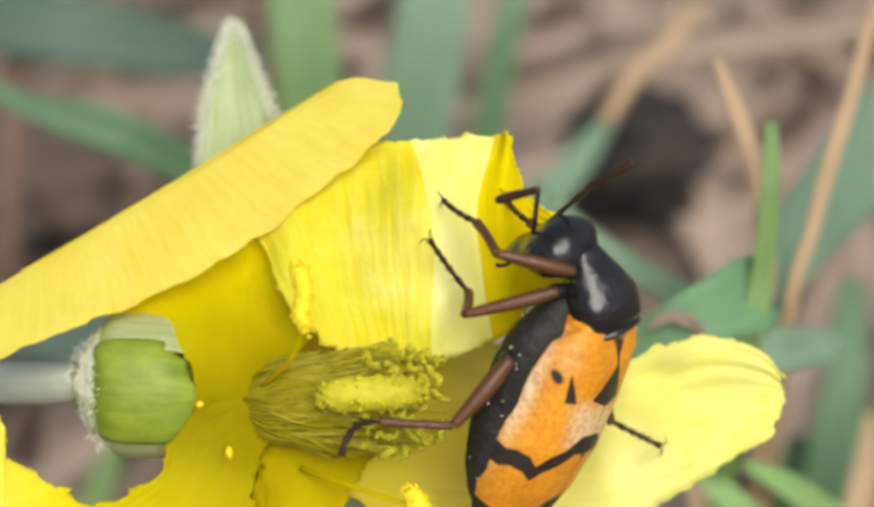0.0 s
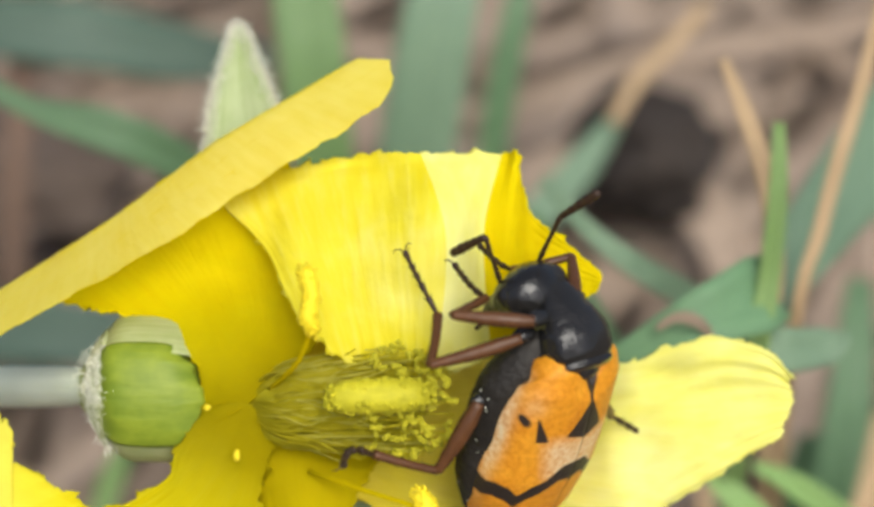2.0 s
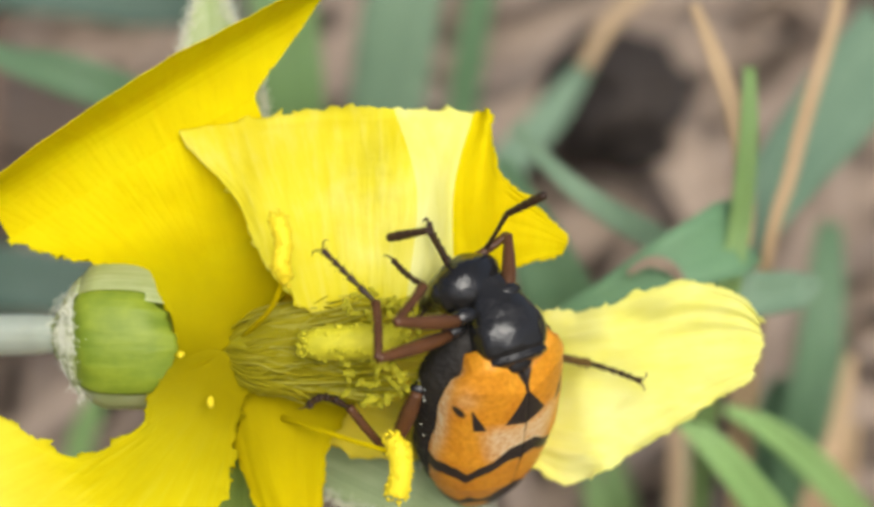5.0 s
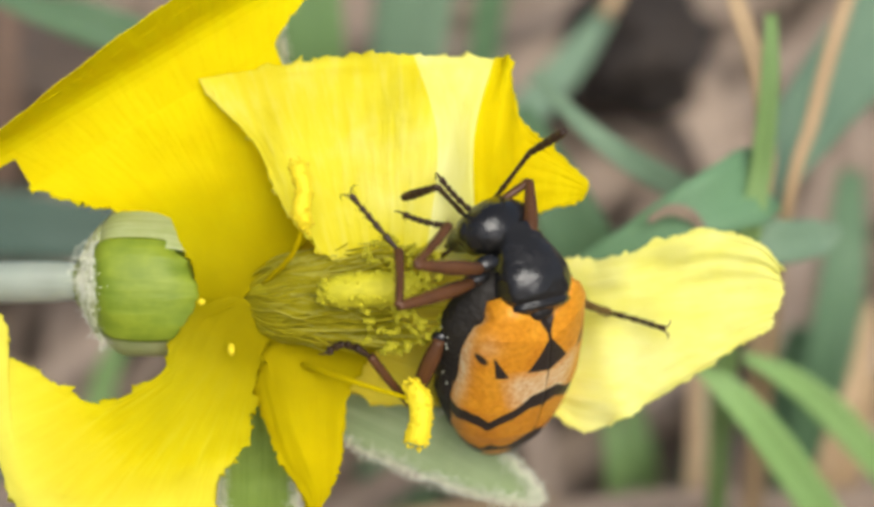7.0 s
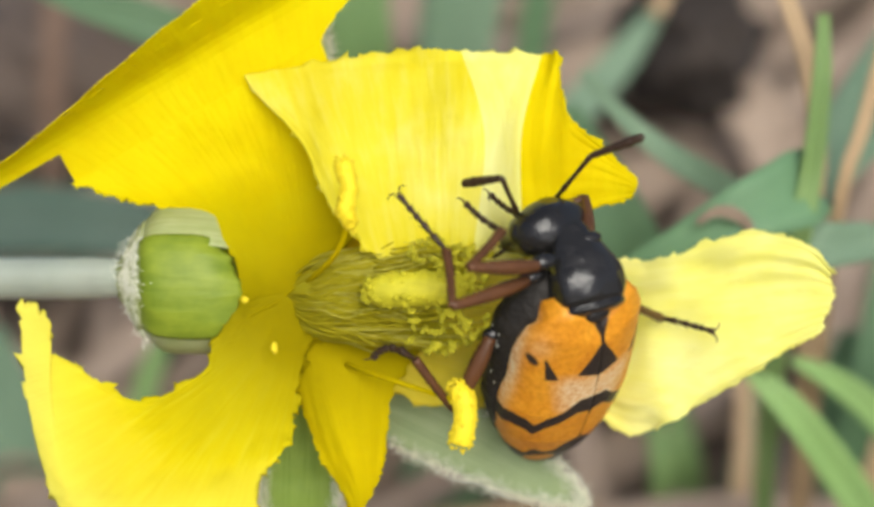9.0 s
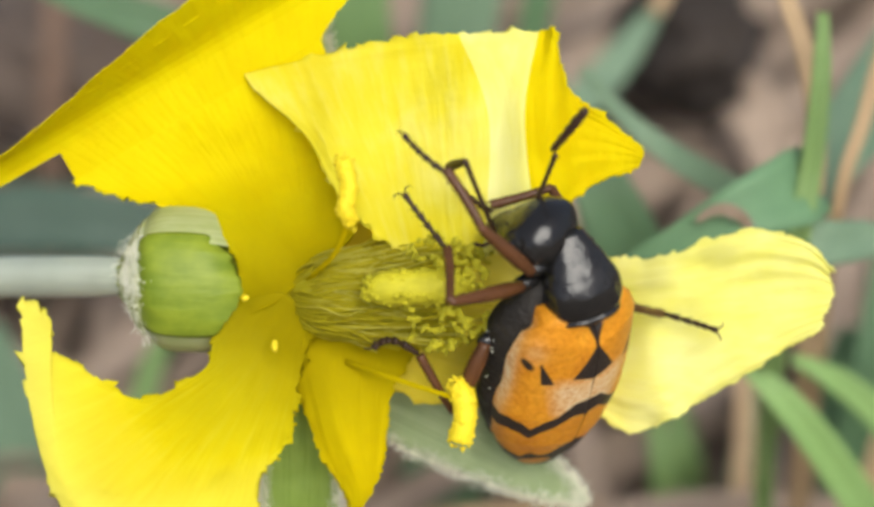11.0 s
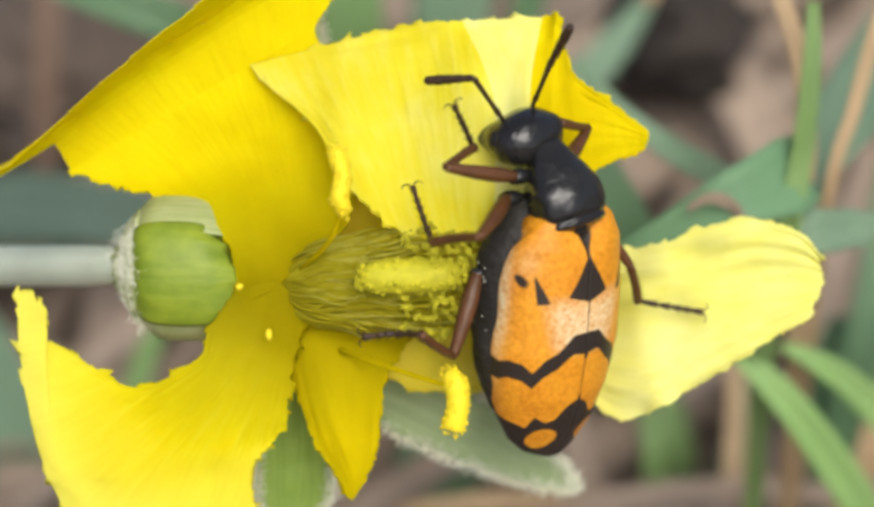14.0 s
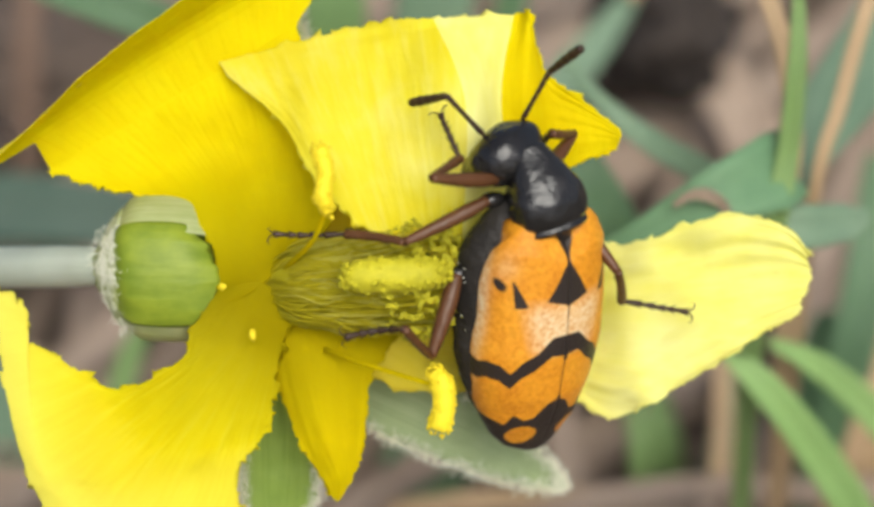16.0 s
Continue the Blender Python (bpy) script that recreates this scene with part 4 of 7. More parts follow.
def band_value(lat, a, y):
    """Above zero where the wing case is black. lat: mm from the seam; a: degrees round the arch; y: mm from the front."""
    heart = min(0.72 * (y - 1.15) / 1.35 - lat + 0.04, 2.78 - 0.3 * lat - y, y - 1.15)
    comma = min(0.05 + 0.2 * (y - 1.75) - abs(lat - 1.9 + 0.32 * (y - 1.75)), y - 1.7, 2.72 - y)
    fleck = 0.16 * ellipse(lat - 2.5, y - 1.85, 0.3, 0.28, -0.5)
    mid = float(np.interp(a, [0, 12, 25, 36, 46, 56, 70, 82, 105], [4.40, 4.38, 4.95, 5.25, 5.75, 5.40, 5.30, 5.45, 5.30]))
    half = float(np.interp(a, [0, 10, 30, 60, 105], [0.42, 0.38, 0.34, 0.34, 0.42]))
    first = half - abs(y - mid)
    edge = float(np.interp(a, [0, 10, 22, 32, 42, 55, 70, 105], [6.75, 6.95, 7.55, 7.65, 7.35, 7.85, 7.70, 7.5]))
    last = y - edge
    spot = 0.5 * ellipse(lat - 0.95, y - 8.45, 0.55, 0.5)
    last = min(last, -spot)
    seam = (0.05 + 0.32 * max(0, 1 - y / 0.9) if y < 1.4 or 4 < y < 5 or y > 6.6 else 0.0) - lat
    hem = 0.2 * (a - 99) / 6
    return max(heart, comma, fleck, first, last, seam, hem)


WING_ROLL = radians(6)


def build_elytron(side, parent):
    nu, nv = 150, 56
    verts, band, down, uvs = [], [], [], []
    for i in range(nu):
        s = i / (nu - 1)
        w, h, z0 = wing_shape(s)
        w *= 1 + 0.07 * (side < 0) * min(1, max(0, 4 * s - 1.4))
        for j in range(nv):
            a = 106 * j / (nv - 1)
            ar = radians(a)
            lip = float(np.interp(a, [0, 18, 36, 50, 66, 84, 106], [-0.4, 0.1, 0.5, 0.48, 0.2, -0.35, -1.05])) * max(0, 1 - s / 0.24)
            y = -0.05 - 9.45 * s + lip
            dent = -0.06 * math.exp(-((a - 14) / 9) ** 2) * math.exp(-((s - 0.06) / 0.06) ** 2)
            x, z = w * math.sin(ar) + 0.012, z0 + h * (math.cos(ar) - 1) + dent - (0.7 if i == 0 else 0.22 if i == 1 else 0.06 if i == 2 else 0)
            x *= side
            verts.append((x * math.cos(WING_ROLL) + (z + 1.9) * math.sin(WING_ROLL), y, (z + 1.9) * math.cos(WING_ROLL) - x * math.sin(WING_ROLL) - 1.9))
            lat = ar * 0.5 * (w + h)
            yy = -y
            band.append(band_value(lat, a, yy))
            d = 0.85 * min(1, max(0, (yy - 2.35) / 0.8)) * min(1, max(0, (1.9 - 0.25 * (yy - 2.6) - lat) / 0.8)) * min(1, max(0, (4.9 - yy) / 0.5))
            d += math.exp(-((a - 88) / 10) ** 2) * math.exp(-((yy - 2.8) / 2.3) ** 2) + 0.3 * math.exp(-((a - 60) / 12) ** 2 - ((yy - 1.2) / 0.5) ** 2)
            down.append(min(1, d))
            uvs.append((j / (nv - 1), s))
    faces = grid_faces(nu, nv)
    if side > 0:
        faces = [q[::-1] for q in faces]
    ob = mesh_object("wing_case", verts, faces, ELYTRA, parent, "orange wing case with wavy black bands", uvs)
    for key, vals in (("band", band), ("down", down)):
        at = ob.data.attributes.new(key, "FLOAT", "POINT")
        at.data.foreach_set("value", vals)
    return thick(ob, 0.07)


def limb(length, radii, bend=0.0, flat=1.0, spines=0, seed=0, spur=0.0, sides=10):
    """A leg segment along y, with short bristles."""
    pts = [(0, length * s, bend * math.sin(math.pi * s)) for s in (0, 0.25, 0.5, 0.75, 1)]
    pieces = [tube(pts, radii, sides, 18)]
    pieces[0] = ([Vector((p[0] * flat, p[1], p[2])) for p in pieces[0][0]], *pieces[0][1:])
    rnd = random.Random(seed)
    for k in range(spines):
        s = (k + 0.5) / spines
        a = rnd.uniform(0, 6.28)
        r = float(np.interp(s, np.linspace(0, 1, len(radii)), radii))
        p = Vector((math.cos(a) * r * 0.8 * flat, length * s, math.sin(a) * r * 0.8 + bend * math.sin(math.pi * s)))
        q = p + Vector((math.cos(a) * 0.1, 0.13, math.sin(a) * 0.1))
        pieces.append(tube([p, q], [0.018, 0.006], 3, 2, False))
    if spur:
        for sx in (-1, 1):
            pieces.append(tube([(sx * 0.05, length * 0.97, 0), (sx * 0.16, length * 0.97 + spur, -0.05)], [0.03, 0.008], 4, 3, False))
    return join(*pieces)


def tarsus(length, r, hook=0.0):
    """Five beads and two claws."""
    pieces = []
    n = 5
    y = 0.0
    lens = [0.3, 0.2, 0.16, 0.13, 0.21]
    for k in range(n):
        ln = lens[k] * length
        z0, z1 = -hook * math.sin(math.pi * y / length), -hook * math.sin(math.pi * (y + ln) / length)
        pieces.append(tube([(0, y, z0), (0, y + ln * 0.5, (z0 + z1) / 2), (0, y + ln * 0.9, z1), (0, y + ln, z1)], [r * 0.55, r * 0.8, r * 1.1, r * 0.5], 8, 8))
        for sx in (-1, 1):
            pieces.append(tube([(sx * r * 0.7, y + ln * 0.85, z1), (sx * r * 1.7, y + ln * 1.1, z1 - 0.02)], [0.016, 0.006], 3, 2, False))
        y += ln
    for sx in (-1, 1):
        pieces.append(tube([(0, y - 0.03, 0), (sx * 0.14, y + 0.14, 0.02), (sx * 0.30, y + 0.20, -0.05), (sx * 0.40, y + 0.10, -0.12)], [0.035, 0.03, 0.022, 0.006], 5, 10))
    return join(*pieces)


def beads(length, radii, count, root=0.0):
    """A beaded rod along y; root: how far its socket reaches back."""
    steps = 6
    ys, rs = ([-root, -0.02], [radii[0] * 0.8, radii[0] * 0.7]) if root else ([], [])
    for k in range(count * steps + 1):
        s = k / (count * steps)
        r = float(np.interp(s, np.linspace(0, 1, len(radii)), radii))
        ys.append(length * s)
        rs.append(r * (0.84 + 0.16 * math.sin(math.pi * (k % steps) / steps) ** 0.6) if k < count * steps else r * 0.5)
    return tube([(0, y, 0) for y in ys], rs, 10, len(ys))


def lathe_y(stations, squash_up, squash_down, sides=28, dents=0.0, seed=0.0, x_scale=1.0, full=1.0):
    """A rounded body along y from (y, half width, centre height)."""
    st = spline(stations, 44)
    verts, uvs = [], []
    for i, (y, r, zc) in enumerate(st):
        r = max(r, 0.01)
        for k in range(sides):
            a = 2 * math.pi * k / sides
            c, s = math.cos(a), math.sin(a)
            q = 1 + dents * noise.noise(Vector((c * 1.6 * r, y * 1.6, s * 1.6 * r + seed)))
            verts.append((c * r * q * x_scale, y, zc + (s ** full * squash_up if s > 0 else s * squash_down) * r * q))
            uvs.append((k / sides, i / 43))
    faces = [f[::-1] for f in grid_faces(44, sides, True)]
    for base, flip in ((0, False), (43 * sides, True)):
        loop = tuple(range(base, base + sides))
        faces.append(loop[::-1] if flip else loop)
    return verts, faces, uvs


LEG_SIZE = {"front": (2.9, 2.3, 2.0), "middle": (3.4, 2.35, 2.6), "hind": (3.1, 2.6, 2.2)}
COXA = {"front": (-1.86, 1.67, -1.9), "middle": (-2.05, 0.81, -2.1), "hind": (-3.15, -1.93, -2.2)}


def build_beetle():
    bug = new("beetle")
    tagged(bug, "orange and black banded blister beetle clinging to the flower", "beetle")
    keyed = {"beetle": bug}
    build_elytron(-1, bug)
    build_elytron(1, bug)
    belly = lathe_y([(1.0, 0.55, -2.2), (0.3, 1.6, -2.15), (-0.9, 2.55, -2.2), (-2.5, 2.85, -2.3), (-5, 2.82, -2.3), (-7, 2.3, -2.15), (-8.4, 1.35, -2.0), (-9.2, 0.45, -1.9)], 0.5, 0.55, 32, 0.05, 1.0)
    part("abdomen", ([(p[0] - 0.22, p[1], p[2]) for p in belly[0]], belly[1], belly[2]), BLACK_DULL, bug, "black bristly belly and flanks")
    part("shoulder_plate", ball((0, -0.05, -0.52), (0.6, 0.42, 0.34), 10, 14), BLACK, bug, "small black plate between the wing cases")
    specks = []
    rnd = random.Random(4)
    for k in range(16):
        y, a = rnd.uniform(-8.5, -1), rnd.uniform(128, 200)
        r = float(np.interp(-y, [0, 2.5, 5, 7, 8.6], [2.4, 3.2, 3.15, 2.5, 1.5])) * 1.01
        specks.append(ball((math.cos(radians(a)) * r, y, -2.32 + math.sin(radians(a)) * r * 0.52), (rnd.uniform(0.025, 0.05),) * 3, 4, 5))
    part("pollen_specks", join(*specks), HAIR, bug, "stray pollen grains")

    pro = part("pronotum", lathe_y([(-0.55, 0.9, -0.12), (-0.42, 1.22, -0.04), (-0.28, 1.34, 0.03), (-0.12, 1.32, -0.01), (0.06, 1.42, 0.03), (0.4, 1.5, 0.05), (0.9, 1.46, 0.06), (1.45, 1.28, 0.0), (2.0, 1.0, -0.12), (2.45, 0.78, -0.22), (2.8, 0.55, -0.25)], 0.68, 1.15, 40, 0.08, 3.0, 0.95, 0.75), BLACK, bug, "glossy black pitted neck shield")
    keyed["pronotum"] = pro
    head = part("head", lathe_y([(-0.3, 0.5, 0.1), (-0.05, 0.98, 0.16), (0.4, 1.27, 0.2), (1.0, 1.32, 0.2), (1.6, 1.10, 0.12), (2.15, 0.80, 0.0), (2.7, 0.62, -0.14), (3.1, 0.38, -0.24)], 0.74, 0.85, 32, 0.09, 8.0, 1.12), BLACK, bug, "glossy black head")
    keyed["head"] = head
    for sx in (-1, 1):
        part("eye", ball((sx * 1.2, 1.1, 0.25), (0.32, 0.46, 0.46), 10, 14), BLACK, head, "dark kidney-shaped eye")
        part("mandible", tube([(sx * 0.32, 2.85, -0.22), (sx * 0.36, 3.1, -0.28), (sx * 0.10, 3.35, -0.32)], [0.15, 0.12, 0.03], 8, 8), BROWN_DARK, head)
        part("palp", tube([(sx * 0.45, 2.65, -0.35), (sx * 0.68, 3.0, -0.5), (sx * 0.58, 3.4, -0.6)], [0.07, 0.07, 0.09], 7, 9), BROWN_DARK, head)

    for ob in (pro, head, *head.children):
        ob.data.transform(Matrix.Translation((0, 0.38 * MM, 0)))

    for side in ("right", "left"):
        L = 2.0
        an = part("antenna", beads(L, [0.12, 0.095, 0.09, 0.10, 0.12], 6, 0.95), BROWN_DARK, bug, "beaded dark antenna")
        club = part("antenna_club", beads(2.1 if side == "right" else 1.9, [0.125, 0.15, 0.175, 0.195, 0.15], 5), BROWN_DARK, bug, "thickened end of the antenna")
        keyed["antenna_" + side], keyed["antenna_" + side + "_club"] = an, club

    for side, sx in (("left", -1), ("right", 1)):
        for kind in ("front", "middle", "hind"):
            f, t, s = LEG_SIZE[kind]
            c = Vector(COXA[kind])
            if side == "right":
                c = Vector({"front": (0.8, 1.7, -2.3), "middle": (1.2, 0.2, -2.4), "hind": (2.2, -2.0, -2.8)}[kind])
            root = part(kind + "_leg", ball(c + Vector((-sx * 0.32, -0.1, -0.2)), (0.55, 0.3, 0.32), 10, 14), BLACK, bug, "jointed brown leg")
            fe = part("femur", limb(f, [0.22, 0.33, 0.32, 0.26, 0.18] if kind == "hind" else [0.20, 0.28, 0.27, 0.22, 0.16], 0.05, 1.0, 10, 1), BROWN, root)
            ti = part("tibia", limb(t, [0.16, 0.17, 0.17, 0.18, 0.19], 0.06, 0.95, 22, 2, 0.22), BROWN, root)
            ta = part("tarsus", tarsus(s, 0.15 if kind == "hind" else 0.125, 0.42 if kind == "hind" else 0.08), BROWN_DARK, root, "dark beaded foot with claws")
            if side == "right" and kind == "hind":
                for ob, p, r in ((fe, (2.2, -2.0, -2.9), (-12, 0, -172)), (ti, (2.6, -5.0, -3.5), (-8, 0, -182)), (ta, (2.5, -7.5, -3.8), (-5, 0, -170))):
                    ob.matrix_basis = pose(*[q * MM for q in p], *r)
            else:
                for key, ob in (("femur", fe), ("tibia", ti), ("tarsus", ta)):
                    keyed[side + "_" + kind + "_" + key] = ob
    return keyed


BUG = build_beetle()


# ---- movement ----
def motions():
    roll_rim(RIM)
    walk(FRONT, [
        (0, pose(0.00000, 0.00000, 0, 0, -11, 0)), (0.5, pose(-0.00012, -0.00013, 0, 0, -9, -1)), (1, pose(-0.00012, -0.00013, 0, 0, -7, -1)),
        (1.5, pose(-0.00022, -0.00024, 0, 0, -4, -1.8)), (2, pose(-0.00037, -0.00040, 0, 0, -2, -3)), (2.5, pose(-0.00050, -0.00052, 0, 0, 0, -4)),
        (3, pose(-0.00064, -0.00065, 0, 0, 0, -5)), (5.5, pose(-0.00070, -0.00071, 0, 0, 0, -5.5)), (7, pose(-0.00066, -0.00068, 0, 0, 0, -5.2)),
        (9, pose(-0.00061, -0.00063, 0, 0, 0, -4.8)), (11.3, pose(0.00000, 0.00000, 0, 0, 0, 0)), (11.5, pose(0.00004, 0.00004, 0, 0, 0, 0.3)),
        (12.5, pose(0.00080, 0.00032, 0, 0, 0, 3)), (13, pose(0.00075, 0.00022, 0, 0, 0, 1.8)), (13.5, pose(0.00065, 0.00012, 0, 0, 0, 1)), (14, pose(0.00055, 0.00005, 0, 0, 0, 0.5)),
        (14.5, pose(0.00000, 0.00000, 0, 0, 0, 0)), (16, pose(0.00000, 0.00000, 0, 0, 0, 0)),
    ])
    walk(BUG["beetle"], [
        (0, STAGE @ pose(0.00776, 0.00135, 0.00407, 33.5, 49.3, 5.9)), (0.5, STAGE @ pose(0.00737, 0.00148, 0.00386, 31.9, 50.9, 7.9)), (1, STAGE @ pose(0.00715, 0.00134, 0.00397, 35.9, 48.4, 9)),
        (1.5, STAGE @ pose(0.00657, 0.00035, 0.00417, 47.8, 34.5, 15.7)), (2, STAGE @ pose(0.00638, -0.00006, 0.00398, 47.9, 33.8, 17.1)), (2.5, STAGE @ pose(0.00598, -0.00041, 0.00389, 49, 28.5, 18.2)),
        (3, STAGE @ pose(0.00463, -0.00138, 0.00389, 46.7, 16.2, 15.9)), (5.5, STAGE @ pose(0.00489, -0.00185, 0.00388, 52.1, 19, 19.1)), (6, STAGE @ pose(0.00479, -0.00176, 0.00389, 50.6, 18.3, 18.4)),
        (6.5, STAGE @ pose(0.00489, -0.00182, 0.00394, 51.3, 18.2, 17.9)), (7, STAGE @ pose(0.00496, -0.00183, 0.00391, 51.5, 19.2, 18.9)), (7.5, STAGE @ pose(0.00502, -0.00186, 0.00395, 52.2, 20.1, 19.4)),
        (8, STAGE @ pose(0.00507, -0.00184, 0.00406, 51.6, 19.2, 17.6)), (8.5, STAGE @ pose(0.00514, -0.00185, 0.004, 51.9, 19.2, 17.2)), (9, STAGE @ pose(0.00523, -0.00186, 0.00406, 50.5, 20.5, 15.8)),
        (11.3, STAGE @ pose(0.00505, -0.00209, 0.00405, 51.3, 21.4, 17.8)), (11.5, STAGE @ pose(0.00511, -0.00203, 0.00405, 51.4, 22.4, 18.9)), (12, STAGE @ pose(0.00466, -0.00157, 0.00403, 49.7, 23.2, 22.2)),
        (12.5, STAGE @ pose(0.00469, -0.00134, 0.00405, 48.5, 25, 23.1)), (13, STAGE @ pose(0.00477, 0.00017, 0.00409, 32.9, 32.2, 19.8)), (13.5, STAGE @ pose(0.00482, 0.00088, 0.00399, 24.2, 28.3, 11.7)),
        (14, STAGE @ pose(0.00493, 0.001, 0.00407, 22.7, 29.4, 10.4)), (14.5, STAGE @ pose(0.00517, 0.00116, 0.00407, 20.8, 27.3, 6.2)), (15, STAGE @ pose(0.00496, 0.00098, 0.00396, 23, 24.3, 6.3)),
        (15.5, STAGE @ pose(0.0047, 0.00083, 0.00399, 25.4, 24.2, 9.5)), (16, STAGE @ pose(0.00472, 0.0007, 0.00399, 27.2, 25, 10.6)),
    ])
    walk(BUG["pronotum"], [
        (0, pose(-0, -0.00015, -0.00075, -24.7, -0, 23.7)), (0.5, pose(-0, -0.00015, -0.00075, -23.2, -0, 21.3)), (1, pose(-0, -0.00015, -0.00075, -20.4, -0, 20.6)),
        (1.5, pose(-0, -0.00015, -0.00075, -37.3, -0, 5.3)), (2, pose(-0, -0.00015, -0.00075, -45.6, -0, -0.8)), (2.5, pose(0, -0.00015, -0.00075, -45.6, -0, -4.5)),
        (3, pose(-0, -0.00015, -0.00075, -36.2, -0, -4.5)), (5.5, pose(0, -0.00015, -0.00075, -51.3, -0, -2.7)), (6, pose(-0, -0.00015, -0.00075, -48.3, 0, -6.9)),
        (6.5, pose(-0, -0.00015, -0.00075, -48.5, -0, -8.3)), (7, pose(0, -0.00015, -0.00075, -48.1, 0, -9.4)), (7.5, pose(-0, -0.00015, -0.00075, -48.5, -0, -10.5)),
        (8, pose(0, -0.00015, -0.00075, -49, 0, -7.3)), (8.5, pose(-0, -0.00015, -0.00075, -51.1, 0, -1.5)), (9, pose(0, -0.00015, -0.00075, -49.5, -0, -2.4)),
        (11.3, pose(0, -0.00015, -0.00075, -25.5, -0, 5.6)), (11.5, pose(0, -0.00015, -0.00075, -42.6, 0, 2.8)), (12, pose(0, -0.00015, -0.00075, -47.8, -0, -4.6)),
        (12.5, pose(0, -0.00015, -0.00075, -50, 0, 6.4)), (13, pose(-0, -0.00015, -0.00075, -38.6, -0, 16)), (13.5, pose(0, -0.00015, -0.00075, -22.9, -0, 3.6)),
        (14, pose(0, -0.00015, -0.00075, -23.4, 0, 7.2)), (14.5, pose(0, -0.00015, -0.00075, -22, -0, 9.3)), (15, pose(-0, -0.00015, -0.00075, -18.3, -0, 13.4)),
        (15.5, pose(0, -0.00015, -0.00075, -26.6, -0, 9.6)), (16, pose(-0, -0.00015, -0.00075, -17.3, -0, 11)),
    ])
    walk(BUG["head"], [
        (0, pose(-0.0011, 0.00234, -0.00201, -108.1, 12, 22.6)), (0.5, pose(-0.001, 0.00242, -0.00193, -119.8, 17.6, 20.1)), (1, pose(-0.00099, 0.00248, -0.00179, -123.8, 19.1, 20.3)),
        (1.5, pose(-0.00022, 0.00223, -0.00257, -134.3, 20.2, -1.6)), (2, pose(0.00003, 0.00195, -0.00289, -135.7, 13.3, -7.6)), (2.5, pose(0.00016, 0.00194, -0.00289, -137, 16.8, -13.1)),
        (3, pose(0.00019, 0.00226, -0.00252, -134.1, 31.4, -15.3)), (5.5, pose(0.00009, 0.00173, -0.00309, -138.2, 19.4, -15.4)), (6, pose(0.00024, 0.00183, -0.00299, -134.9, 16.1, -16.1)),
        (6.5, pose(0.00029, 0.00182, -0.003, -135.6, 13.9, -16.3)), (7, pose(0.00033, 0.00182, -0.00298, -135.3, 15.6, -18.3)), (7.5, pose(0.00036, 0.00181, -0.003, -139.2, 11.2, -16.8)),
        (8, pose(0.00025, 0.0018, -0.00301, -137.4, 13.5, -15.2)), (8.5, pose(0.00005, 0.00173, -0.00309, -131.8, 13.8, -10.3)), (9, pose(0.00008, 0.0018, -0.00303, -134.9, 16.3, -12.2)),
        (11.3, pose(-0.00027, 0.00255, -0.00204, -106.5, 34.6, 1.3)), (11.5, pose(-0.00011, 0.00206, -0.00278, -115.7, 31.3, -12.4)), (12, pose(0.00016, 0.00186, -0.00297, -113.8, 43.5, -35.6)),
        (12.5, pose(-0.00021, 0.00177, -0.00305, -94.4, 27.3, -11.5)), (13, pose(-0.00065, 0.0021, -0.00262, -84.5, 11, 12.1)), (13.5, pose(-0.00017, 0.00261, -0.00192, -82.3, 7.6, 3.1)),
        (14, pose(-0.00035, 0.00258, -0.00194, -91.5, 13.1, 6.3)), (14.5, pose(-0.00045, 0.0026, -0.00187, -106.6, 24.4, 8.1)), (15, pose(-0.00066, 0.00262, -0.00169, -115.4, 27.1, 13.9)),
        (15.5, pose(-0.00045, 0.00249, -0.00209, -112.9, 20.1, 6.9)), (16, pose(-0.00055, 0.00266, -0.00164, -110.7, 24.4, 11.9)),
    ])
